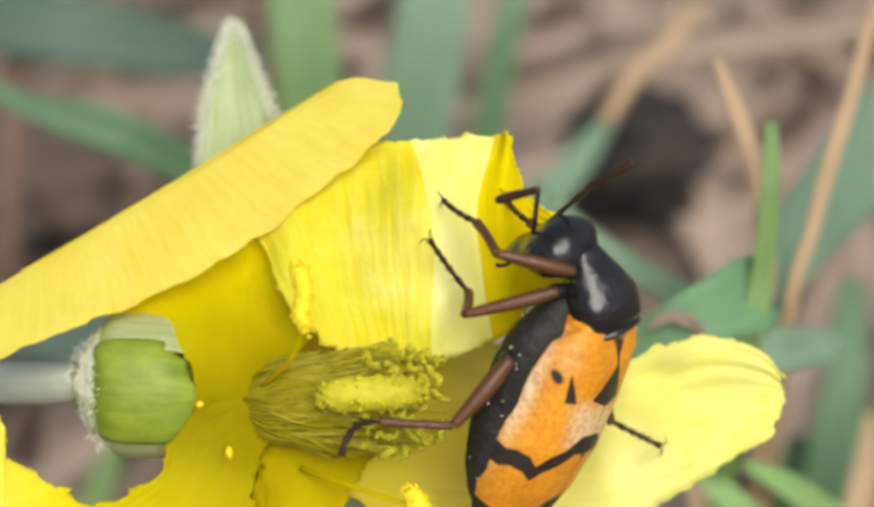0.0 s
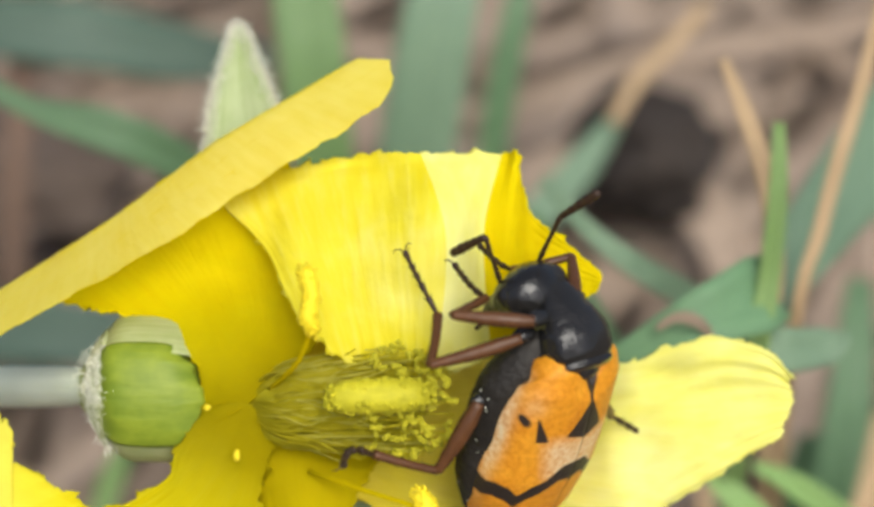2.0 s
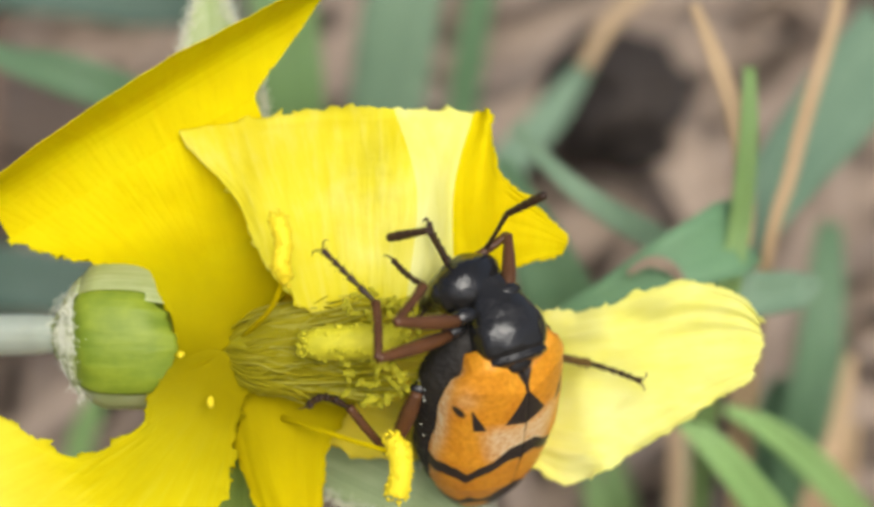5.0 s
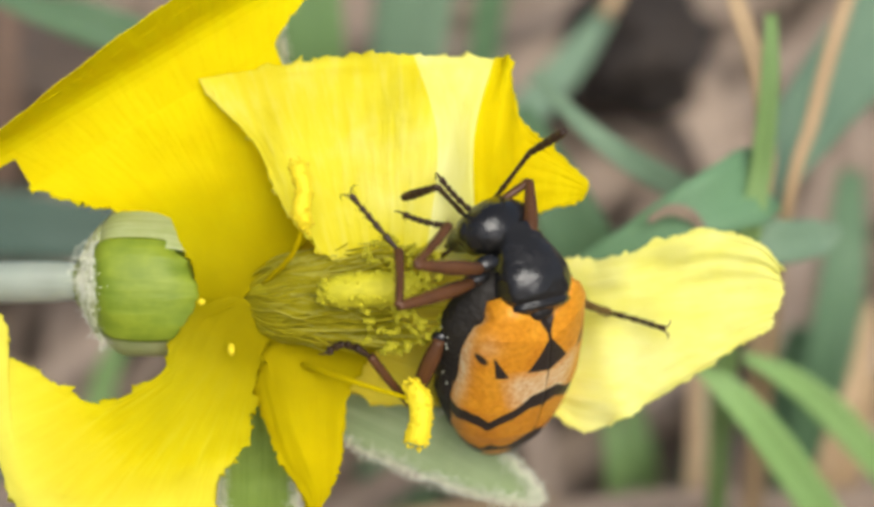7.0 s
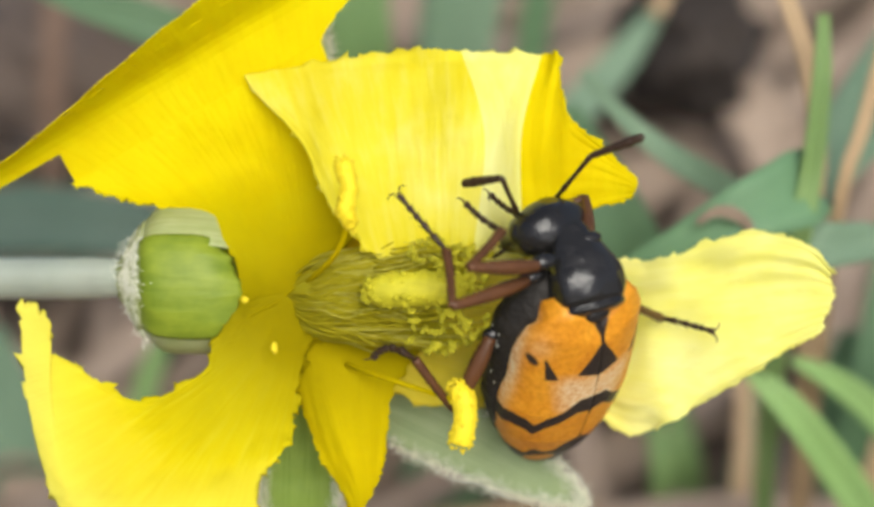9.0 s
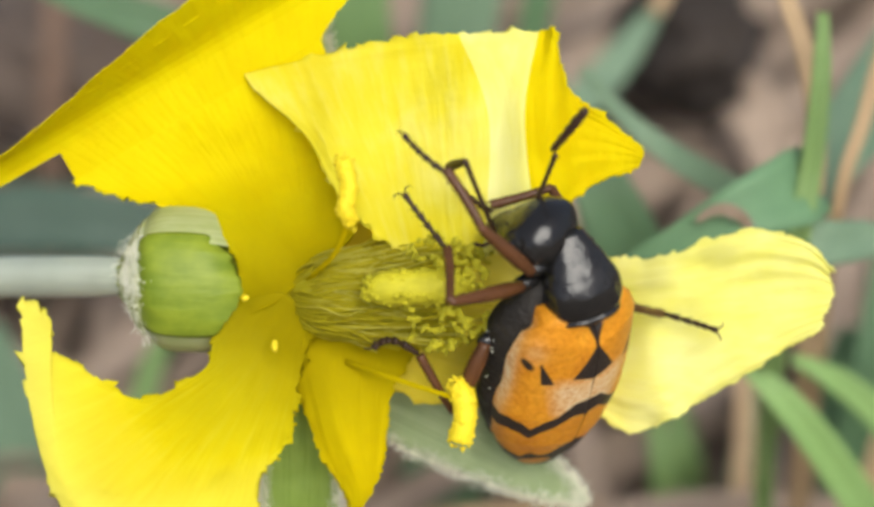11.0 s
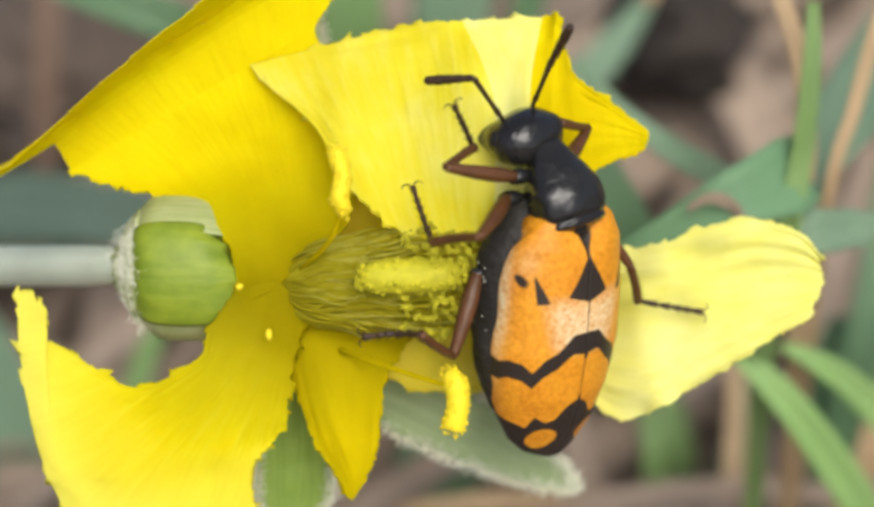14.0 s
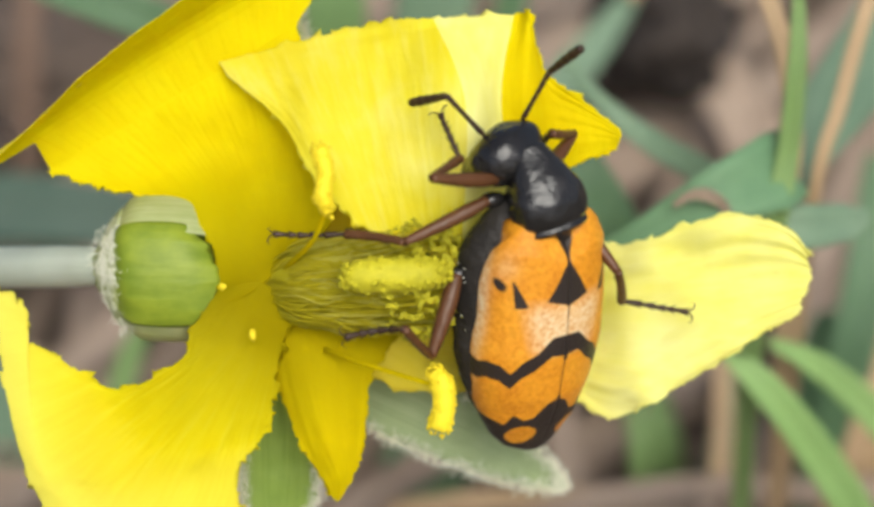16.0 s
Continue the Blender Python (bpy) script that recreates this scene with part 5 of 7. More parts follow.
    walk(BUG["antenna_right"], [
        (0, pose(-0.00107, 0.00301, -0.00391, 34.5, 9.5, 22.1)), (0.5, pose(-0.00075, 0.00289, -0.0036, 21.6, 7.7, 25.5)), (1, pose(-0.00063, 0.00273, -0.00328, 20.2, 6.9, 27.8)),
        (1.5, pose(0.00033, 0.00226, -0.00408, 10.1, 14.4, -0.1)), (2, pose(0.00055, 0.00199, -0.00463, 9.6, 14.3, 0.7)), (2.5, pose(0.00053, 0.0019, -0.00467, 9.4, 15.7, -8)),
        (3, pose(0.00022, 0.00229, -0.00426, 7.7, 17.2, -18.1)), (5.5, pose(0.00086, 0.00164, -0.00468, 11.4, 15.8, -9.7)), (6, pose(0.00084, 0.00165, -0.00456, 8.2, 15.8, -9.5)),
        (6.5, pose(0.00085, 0.00155, -0.00454, 4.7, 14.9, -1.3)), (7, pose(0.00065, 0.00182, -0.00494, 9, 17.4, -22.4)), (7.5, pose(0.00091, 0.00166, -0.00481, 8.5, 16.2, -14.5)),
        (8, pose(0.00097, 0.00182, -0.00486, 12.3, 16.2, -14.5)), (8.5, pose(0.00065, 0.00188, -0.00504, 19.3, 16.6, -16.2)), (9, pose(0.00066, 0.00186, -0.00487, 12.8, 16.4, -15.3)),
        (11.3, pose(-0.00076, 0.00308, -0.00392, -7.5, 16.4, -15)), (11.5, pose(-0.00067, 0.00247, -0.0049, -13.5, 14.5, -25.4)), (12, pose(-0.00051, 0.00281, -0.00522, 1, 15.9, -12.8)),
        (12.5, pose(-0.00029, 0.00298, -0.00525, 4.7, 16.2, -21)), (13, pose(-0.00051, 0.00361, -0.00433, 21.5, 8.3, 13.1)), (13.5, pose(0.00047, 0.00414, -0.00329, 32.9, 15.5, -1.3)),
        (14, pose(-0.00002, 0.00387, -0.00352, 37.8, 4.8, 13.9)), (14.5, pose(-0.00004, 0.00339, -0.00334, 36.2, 9.4, 7.9)), (15, pose(0.00004, 0.00329, -0.00312, 36.5, 6.5, 11.9)),
        (15.5, pose(0.00057, 0.00302, -0.00336, 24.6, 12.8, 1.1)), (16, pose(-0.00006, 0.00334, -0.00316, 18.9, 17.9, -12.1)),
    ])
    walk(BUG["antenna_right_club"], [
        (0, pose(-0.00152, 0.0046, -0.00279, 40.4, 7.3, 8.3)), (0.5, pose(-0.00147, 0.00461, -0.00287, 45.4, 2.4, 13.5)), (1, pose(-0.00143, 0.00442, -0.00259, 40.6, -0.4, 16.5)),
        (1.5, pose(0.00042, 0.00423, -0.00374, 36.9, 9, 4.9)), (2, pose(0.00061, 0.00396, -0.00431, 32.7, 14.3, -2.9)), (2.5, pose(0.00089, 0.00384, -0.00436, 34.7, 16.3, -6)),
        (3, pose(0.00091, 0.00415, -0.00401, 32.8, 23.3, -17.2)), (5.5, pose(0.00129, 0.00355, -0.0043, 33.1, 21.5, -14.1)), (6, pose(0.00124, 0.00359, -0.00429, 29, 23.4, -17.6)),
        (6.5, pose(0.00093, 0.00354, -0.00438, 19.7, 26, -23.7)), (7, pose(0.00148, 0.00361, -0.00464, 30.7, 20.9, -12)), (7.5, pose(0.00149, 0.00356, -0.00453, 32.3, 25.7, -20.6)),
        (8, pose(0.00158, 0.00368, -0.00445, 37.7, 23.6, -17.3)), (8.5, pose(0.00136, 0.00365, -0.00441, 30.9, 25.5, -20.4)), (9, pose(0.0013, 0.0037, -0.00445, 28.6, 32.4, -34)),
        (11.3, pose(-0.00032, 0.00501, -0.00417, -0.2, 28.6, -16.8)), (11.5, pose(0.00006, 0.00428, -0.00535, -3, 28.8, -7.9)), (12, pose(-0.00006, 0.00476, -0.00519, 5.8, 28.7, -2.8)),
        (12.5, pose(0.00046, 0.00483, -0.00509, 15.2, 29, -4.8)), (13, pose(-0.00083, 0.00544, -0.00361, 26.4, 24.1, 9.5)), (13.5, pose(0.00079, 0.00581, -0.00225, 56.2, 21.8, 12.4)),
        (14, pose(-0.0003, 0.00543, -0.0023, 36.5, 21.5, 12.7)), (14.5, pose(-0.00007, 0.00501, -0.00218, 62.4, 10.1, 22.8)), (15, pose(-0.00016, 0.00489, -0.00194, 57.4, 18.6, 17.7)),
        (15.5, pose(0.00072, 0.00484, -0.00255, 61.3, 23.2, 14.9)), (16, pose(0.00053, 0.00515, -0.00254, 54.2, 23.8, 14.5)),
    ])
    walk(BUG["antenna_left"], [
        (0, pose(-0.00232, 0.00262, -0.00393, 13.3, 11.7, 41.3)), (0.5, pose(-0.00232, 0.00204, -0.00366, -3.1, 12.1, 36.6)), (1, pose(-0.00237, 0.00191, -0.00352, -22.2, 7.5, 15.8)),
        (1.5, pose(-0.00167, 0.00185, -0.00407, -12.9, 10.1, 24.3)), (2, pose(-0.00141, 0.00157, -0.00452, -13.2, 9.6, 22.2)), (2.5, pose(-0.00128, 0.00168, -0.00435, -4.7, 10.6, 28.1)),
        (3, pose(-0.00168, 0.00229, -0.00374, 2.3, 10.5, 24.9)), (5.5, pose(-0.00092, 0.00176, -0.00444, -11.4, 10, 19.2)), (6, pose(-0.00116, 0.00181, -0.0045, -9.8, 10.1, 19.3)),
        (6.5, pose(-0.00139, 0.00155, -0.00443, -11.7, 11.2, 25.5)), (7, pose(-0.00123, 0.0018, -0.00457, -1.4, 11.9, 31.6)), (7.5, pose(-0.00103, 0.00173, -0.00471, 4, 11.9, 31.2)),
        (8, pose(-0.00111, 0.00172, -0.00461, 4.2, 12.2, 27.6)), (8.5, pose(-0.00155, 0.00179, -0.00496, 22, 12, 28.3)), (9, pose(-0.00137, 0.00175, -0.00465, 1.2, 12.9, 23.8)),
        (11.3, pose(-0.00283, 0.00317, -0.00406, -25.1, 10.4, 11.6)), (11.5, pose(-0.00201, 0.00261, -0.0044, 7.3, 13.5, 31.9)), (12, pose(-0.00213, 0.0031, -0.00474, 48.4, 7.9, 42.7)),
        (12.25, pose(-0.00171, 0.00309, -0.00464, 14.4, 0.5, 54.8)), (12.5, pose(-0.00128, 0.00309, -0.00453, -20.3, 1.3, 68.9)), (13, pose(-0.0021, 0.00362, -0.0046, -8.3, -6.3, 40)),
        (13.5, pose(-0.00116, 0.00403, -0.00337, -16.8, -7.8, 33)), (14, pose(-0.00162, 0.00356, -0.00344, 6.6, -7.3, 38.3)), (14.5, pose(-0.00194, 0.00311, -0.00325, -25.2, -9, 28.1)),
        (15, pose(-0.00203, 0.00286, -0.003, -26, -9.5, 27.1)), (15.5, pose(-0.00157, 0.00285, -0.00344, -29.6, -6.6, 32.7)), (16, pose(-0.00185, 0.00303, -0.00299, -12.1, -3.2, 41.5)),
    ])
    walk(BUG["antenna_left_club"], [
        (0, pose(-0.00354, 0.00414, -0.00348, -53.1, -7.9, -168.3)), (0.5, pose(-0.00352, 0.00363, -0.00377, -50.8, 8.5, -155.6)), (1, pose(-0.00297, 0.00367, -0.00428, -51.2, 4.7, -158.7)),
        (1.5, pose(-0.00254, 0.0036, -0.00451, -47.3, -11.2, -172.2)), (2, pose(-0.00221, 0.00334, -0.00497, -39.2, -15.9, -177.5)), (2.5, pose(-0.00225, 0.00343, -0.00451, -49.3, -21, 177)),
        (3, pose(-0.00251, 0.00411, -0.00366, -49, -41.6, 156.5)), (5.5, pose(-0.00163, 0.00359, -0.00483, -44.6, -29.7, 170.2)), (6, pose(-0.00187, 0.00365, -0.00484, -40.4, -29.6, 170.3)),
        (6.5, pose(-0.00231, 0.00328, -0.00483, -42.6, -29.6, 170.3)), (7, pose(-0.00228, 0.0035, -0.00461, -43, -27.6, 172.8)), (7.5, pose(-0.00204, 0.00345, -0.00457, -43.8, -32.3, 167.1)),
        (8, pose(-0.00201, 0.0035, -0.00447, -42.9, -34, 164.9)), (8.5, pose(-0.00229, 0.00349, -0.00423, -47.5, -25.5, 174.6)), (9, pose(-0.00217, 0.00359, -0.00461, -48.6, -27.3, 172.8)),
        (11.3, pose(-0.00334, 0.00492, -0.00489, -41.7, -8.6, -167.9)), (11.5, pose(-0.003, 0.00433, -0.00415, -51.8, -13.7, -172.8)), (12, pose(-0.00288, 0.00421, -0.00326, -25.2, 7.6, -146.6)),
        (12.5, pose(-0.00303, 0.00375, -0.00522, -26.4, 9, -143.6)), (13, pose(-0.00334, 0.00516, -0.00488, -71.3, -31.5, -177.9)), (13.5, pose(-0.00213, 0.00568, -0.00395, -90.3, -25, -176.7)),
        (14, pose(-0.00288, 0.0051, -0.00321, -81.9, -37.8, -177.7)), (14.5, pose(-0.00268, 0.00477, -0.00409, -85, -23.8, -175.8)), (15, pose(-0.00272, 0.00452, -0.00387, -77, -29.8, -176.9)),
        (15.5, pose(-0.00241, 0.00438, -0.00442, -73.3, -21.9, -174.6)), (16, pose(-0.00313, 0.0045, -0.00341, -69.2, -21.8, -174.6)),
    ])
    walk(BUG["left_front_femur"], [
        (0, pose(-0.00186, 0.00167, -0.0019, -41.8, 11.8, 84.2)), (0.5, pose(-0.00186, 0.00167, -0.0019, -53.8, 17.1, 89.2)), (1, pose(-0.00186, 0.00167, -0.0019, -49.8, 21.4, 92.8)),
        (1.5, pose(-0.00186, 0.00167, -0.0019, -55.5, 15.8, 88.2)), (2, pose(-0.00186, 0.00167, -0.0019, -40.7, 15.4, 87.9)), (2.5, pose(-0.00186, 0.00167, -0.0019, -22.3, 7.1, 74.2)),
        (3, pose(-0.00186, 0.00167, -0.0019, 5.6, 4.9, 59)), (5.5, pose(-0.00186, 0.00167, -0.0019, 1.7, 4.5, 64.6)), (6, pose(-0.00186, 0.00167, -0.0019, 12.8, 5.1, 60.4)),
        (6.5, pose(-0.00186, 0.00167, -0.0019, -0.3, 5.1, 59.8)), (7, pose(-0.00186, 0.00167, -0.0019, -2.7, 5.2, 63.7)), (7.5, pose(-0.00186, 0.00167, -0.0019, -5.8, 5.4, 65.5)),
        (8, pose(-0.00186, 0.00167, -0.0019, -5.2, 5.5, 66.6)), (8.5, pose(-0.00186, 0.00167, -0.0019, -5, 5.6, 67.5)), (9, pose(-0.00186, 0.00167, -0.0019, -1.4, 5.8, 72.2)),
        (11.3, pose(-0.00186, 0.00167, -0.0019, -22.6, -1.3, 39.7)), (11.5, pose(-0.00186, 0.00167, -0.0019, -24.5, -0.2, 42.2)), (12, pose(-0.00186, 0.00167, -0.0019, 18, -0.2, 42.4)),
        (12.5, pose(-0.00186, 0.00167, -0.0019, 23.4, -12.5, 74.3)), (13, pose(-0.00186, 0.00167, -0.0019, -24.8, -12, 117.3)), (13.5, pose(-0.00186, 0.00167, -0.0019, -10.1, -28.2, 66.5)),
        (14, pose(-0.00186, 0.00167, -0.0019, -3, -27, 77.5)), (14.5, pose(-0.00186, 0.00167, -0.0019, -0.1, -26.9, 84.2)), (15, pose(-0.00186, 0.00167, -0.0019, 10, -26.4, 78.6)),
        (15.5, pose(-0.00186, 0.00167, -0.0019, 10.7, -25.8, 74.9)), (16, pose(-0.00186, 0.00167, -0.0019, 10, -25.3, 72)),
    ])
    walk(BUG["left_front_tibia"], [
        (0, pose(-0.00405, 0.00149, -0.00379, -62.6, -7.9, -64.8)), (0.5, pose(-0.00358, 0.001, -0.00414, -37.7, -21.7, -76.7)), (1, pose(-0.00369, 0.00077, -0.00396, -28, -26.5, -84.9)),
        (1.5, pose(-0.00352, 0.00107, -0.0042, -30.1, -29.4, -90.8)), (2, pose(-0.00407, 0.00125, -0.00372, -21.1, -28.9, -89.5)), (2.5, pose(-0.00448, 0.00227, -0.00299, -24.9, -29.1, -90.1)),
        (3, pose(-0.00432, 0.00318, -0.00162, -42.5, -22.6, -79.3)), (5.5, pose(-0.00447, 0.00292, -0.00181, -40.6, -24, -81)), (6, pose(-0.00429, 0.00312, -0.00126, -54.6, -18.1, -75.3)),
        (6.5, pose(-0.00436, 0.00313, -0.00191, -39.1, -23, -80.2)), (7, pose(-0.00446, 0.00294, -0.00204, -34.6, -21.3, -77.7)), (7.5, pose(-0.00449, 0.00284, -0.00219, -33.5, -19.6, -75.1)),
        (8, pose(-0.00452, 0.0028, -0.00216, -35.6, -20.9, -77)), (8.5, pose(-0.00453, 0.00275, -0.00215, -36.1, -22.7, -79.7)), (9, pose(-0.00462, 0.00255, -0.00197, -36.4, -21.7, -78.2)),
        (10.15, pose(-0.00408, 0.00315, -0.00249, -61.5, 4.6, -55.6)), (11.3, pose(-0.00355, 0.00375, -0.00301, -78.5, 37.1, -43.2)), (11.5, pose(-0.00363, 0.00363, -0.0031, -73.4, 35.5, -43.7)),
        (12, pose(-0.00372, 0.00371, -0.001, -81.5, -10, -53.8)), (12.5, pose(-0.00449, 0.00215, -0.00078, -42.8, -48.1, -76.1)), (13, pose(-0.00431, 0.00069, -0.00309, -51.5, -30.4, -55.3)),
        (13.5, pose(-0.00438, 0.00303, -0.00235, -55.7, -22.1, -48.4)), (14, pose(-0.00467, 0.00237, -0.00204, -41.3, -33.9, -60.2)), (14.5, pose(-0.00474, 0.00197, -0.00191, -50.8, -30.9, -56.8)),
        (15, pose(-0.0047, 0.00202, -0.00145, -46.9, -36.8, -63)), (15.5, pose(-0.00467, 0.00219, -0.00142, -45.8, -36, -62)), (16, pose(-0.00464, 0.00235, -0.00145, -47.5, -34.7, -60.5)),
    ])
    walk(BUG["left_front_tarsus"], [
        (0, pose(-0.00297, 0.00169, -0.00582, -84.1, -6.2, -55.7)), (0.5, pose(-0.00169, 0.00092, -0.00544, -86.1, -9.1, -56)), (1, pose(-0.00162, 0.00047, -0.00493, -87.2, -1.1, -55.5)),
        (1.5, pose(-0.00154, 0.00048, -0.00521, -112.3, 63.3, -67.7)), (2, pose(-0.00192, 0.00087, -0.00445, -113.9, 68.2, -72.7)), (2.5, pose(-0.00239, 0.00179, -0.00384, -114.2, 71.1, -76.5)),
        (2.75, pose(-0.00246, 0.00235, -0.00344, -99, 29.1, -57.5)), (3, pose(-0.00254, 0.00291, -0.00305, -98.6, -13.8, -51)), (5.5, pose(-0.00265, 0.00259, -0.00318, -104.9, -3.7, -53.1)),
        (6, pose(-0.00285, 0.00289, -0.00304, -111.2, -3.5, -53.2)), (6.5, pose(-0.00251, 0.00287, -0.00325, -124.9, -4.5, -52.6)), (7, pose(-0.00251, 0.00288, -0.00325, -123.1, -0.2, -55.6)),
        (7.5, pose(-0.00253, 0.00292, -0.00339, -123.4, -6, -51.7)), (8, pose(-0.00259, 0.00275, -0.00341, -126.5, -2.1, -54.4)), (8.5, pose(-0.00261, 0.00257, -0.0034, -118.2, -1.1, -55.1)),
        (9, pose(-0.0027, 0.00243, -0.00324, -105.6, 1.4, -56.1)), (11.3, pose(-0.00423, 0.00501, -0.00481, -99.2, 40.1, -65)), (11.5, pose(-0.0041, 0.00499, -0.0049, -92, 39.9, -65)),
        (12, pose(-0.00321, 0.00359, -0.00324, -89.2, -10.8, -64.5)), (12.5, pose(-0.00257, 0.00143, -0.00182, -131.2, -19.9, -61)), (12.75, pose(-0.00259, 0.00109, -0.00323, -153.5, 10.7, -98.8)),
        (13, pose(-0.00261, 0.00076, -0.00464, 168.3, 17.3, -148)), (13.5, pose(-0.00293, 0.00336, -0.00411, 170.7, 16, -155.7)), (14, pose(-0.00275, 0.00249, -0.0033, 173.8, 16.5, -151.9)),
        (14.5, pose(-0.00302, 0.002, -0.00343, 179, 16.9, -145)), (15, pose(-0.00284, 0.00183, -0.0028, -161.7, 17, -145.4)), (15.5, pose(-0.0028, 0.00208, -0.00275, -122.5, 18.4, -147.4)),
        (16, pose(-0.00281, 0.00227, -0.00284, -117.8, 20.5, -148.7)),
    ])
    walk(BUG["left_middle_femur"], [
        (0, pose(-0.00205, 0.00081, -0.0021, -34.7, 5.6, 127.4)), (0.5, pose(-0.00205, 0.00081, -0.0021, -28.5, 9.3, 133.5)), (1, pose(-0.00205, 0.00081, -0.0021, -39.2, 1.5, 121.9)),
        (1.5, pose(-0.00205, 0.00081, -0.0021, -20.2, 0.2, 119.6)), (2, pose(-0.00205, 0.00081, -0.0021, -22.7, -1, 116.4)), (2.5, pose(-0.00205, 0.00081, -0.0021, -15.4, -1.5, 114.9)),
        (3, pose(-0.00205, 0.00081, -0.0021, 11.4, -3.1, 72)), (5.5, pose(-0.00205, 0.00081, -0.0021, 10.9, -3.3, 73)), (6, pose(-0.00205, 0.00081, -0.0021, 16.4, -3, 71.9)),
        (6.5, pose(-0.00205, 0.00081, -0.0021, 13.6, -3.5, 73.9)), (7, pose(-0.00205, 0.00081, -0.0021, 9.2, -3.8, 75)), (7.5, pose(-0.00205, 0.00081, -0.0021, 8.9, -3.7, 74.6)),
        (8, pose(-0.00205, 0.00081, -0.0021, 8.6, -4.3, 78.8)), (8.5, pose(-0.00205, 0.00081, -0.0021, 9, -4.4, 79.3)), (9, pose(-0.00205, 0.00081, -0.0021, 10.2, -4.6, 80.2)),
        (11.3, pose(-0.00205, 0.00081, -0.0021, 7.5, -3.2, 71.4)), (11.5, pose(-0.00205, 0.00081, -0.0021, 6.1, -3.4, 73.3)), (12, pose(-0.00205, 0.00081, -0.0021, 10.7, -3.3, 72.6)),
        (12.5, pose(-0.00205, 0.00081, -0.0021, 7.2, -4.2, 78.3)), (13, pose(-0.00205, 0.00081, -0.0021, 13.8, -8.2, 99.5)), (13.5, pose(-0.00205, 0.00081, -0.0021, 44.1, -4.8, 93.3)),
        (14, pose(-0.00205, 0.00081, -0.0021, 41.4, -5.2, 93.8)), (14.5, pose(-0.00205, 0.00081, -0.0021, 4.7, -10.2, 105.6)), (15, pose(-0.00205, 0.00081, -0.0021, 40.3, -7.9, 100)),
        (15.5, pose(-0.00205, 0.00081, -0.0021, 8.5, -9.7, 104.1)), (16, pose(-0.00205, 0.00081, -0.0021, -3.1, -10, 109.7)),
    ])
    walk(BUG["left_middle_tibia"], [
        (0, pose(-0.00415, -0.00104, -0.00403, -39.6, -10.3, -80.5)), (0.5, pose(-0.00404, -0.00144, -0.0037, -29.1, -3.3, -70.3)), (0.75, pose(-0.00415, -0.00103, -0.00397, -68.9, 10.9, -58)),
        (1, pose(-0.00426, -0.00063, -0.00425, -109.5, 29.7, -57.7)), (1.25, pose(-0.00454, -0.0007, -0.00376, -65.7, 13.5, -58.4)), (1.5, pose(-0.00482, -0.00077, -0.00327, -23.2, 2.1, -70.1)),
        (2, pose(-0.00487, -0.00057, -0.00341, -47.2, 1.7, -70.7)), (2.5, pose(-0.00503, -0.00055, -0.003, -8.1, 13.5, -48.2)), (3, pose(-0.00523, 0.0018, -0.00143, -77.9, 12.2, -49.7)),
        (5.5, pose(-0.00525, 0.00175, -0.00146, -63.8, -8.3, -56.8)), (6, pose(-0.00516, 0.00178, -0.00114, -67.9, -4.5, -55.1)), (6.5, pose(-0.00524, 0.00168, -0.0013, -64.7, -7.3, -56.3)),
        (7, pose(-0.0053, 0.00165, -0.00156, -63.4, -7.6, -56.5)), (7.5, pose(-0.0053, 0.00167, -0.00158, -65.1, -7.2, -56.3)), (8, pose(-0.00535, 0.00143, -0.00159, -64.5, -7.2, -56.3)),
        (8.5, pose(-0.00536, 0.00139, -0.00157, -63.1, -4, -54.7)), (9, pose(-0.00535, 0.00133, -0.0015, -69.3, -4.2, -54.8)), (11.3, pose(-0.00525, 0.00186, -0.00166, -67.4, -10, -57.1)),
        (11.5, pose(-0.00529, 0.00176, -0.00174, -64.2, -7.2, -55.8)), (12, pose(-0.00525, 0.00177, -0.00147, -52.3, -17.5, -62.3)), (12.5, pose(-0.00536, 0.00146, -0.00167, -47.3, -17.6, -62.4)),
        (13, pose(-0.00529, 0.00015, -0.0013, -39.3, -0.4, -44.2)), (13.5, pose(-0.00447, 0.00047, 0.00026, -111.7, 0.5, -43.9)), (14, pose(-0.00458, 0.00044, 0.00014, -114.7, -1.8, -42.9)),
        (14.5, pose(-0.0053, -0.00015, -0.00183, -97.3, 1.8, -43.9)), (15, pose(-0.00455, 0.00006, 0.00008, -103.9, -6.2, -42.4)), (15.5, pose(-0.00529, -0.00009, -0.00161, -133.1, 28.1, -61)),
        (16, pose(-0.00526, -0.0003, -0.00228, -122.1, 20.2, -54.3)),
    ])
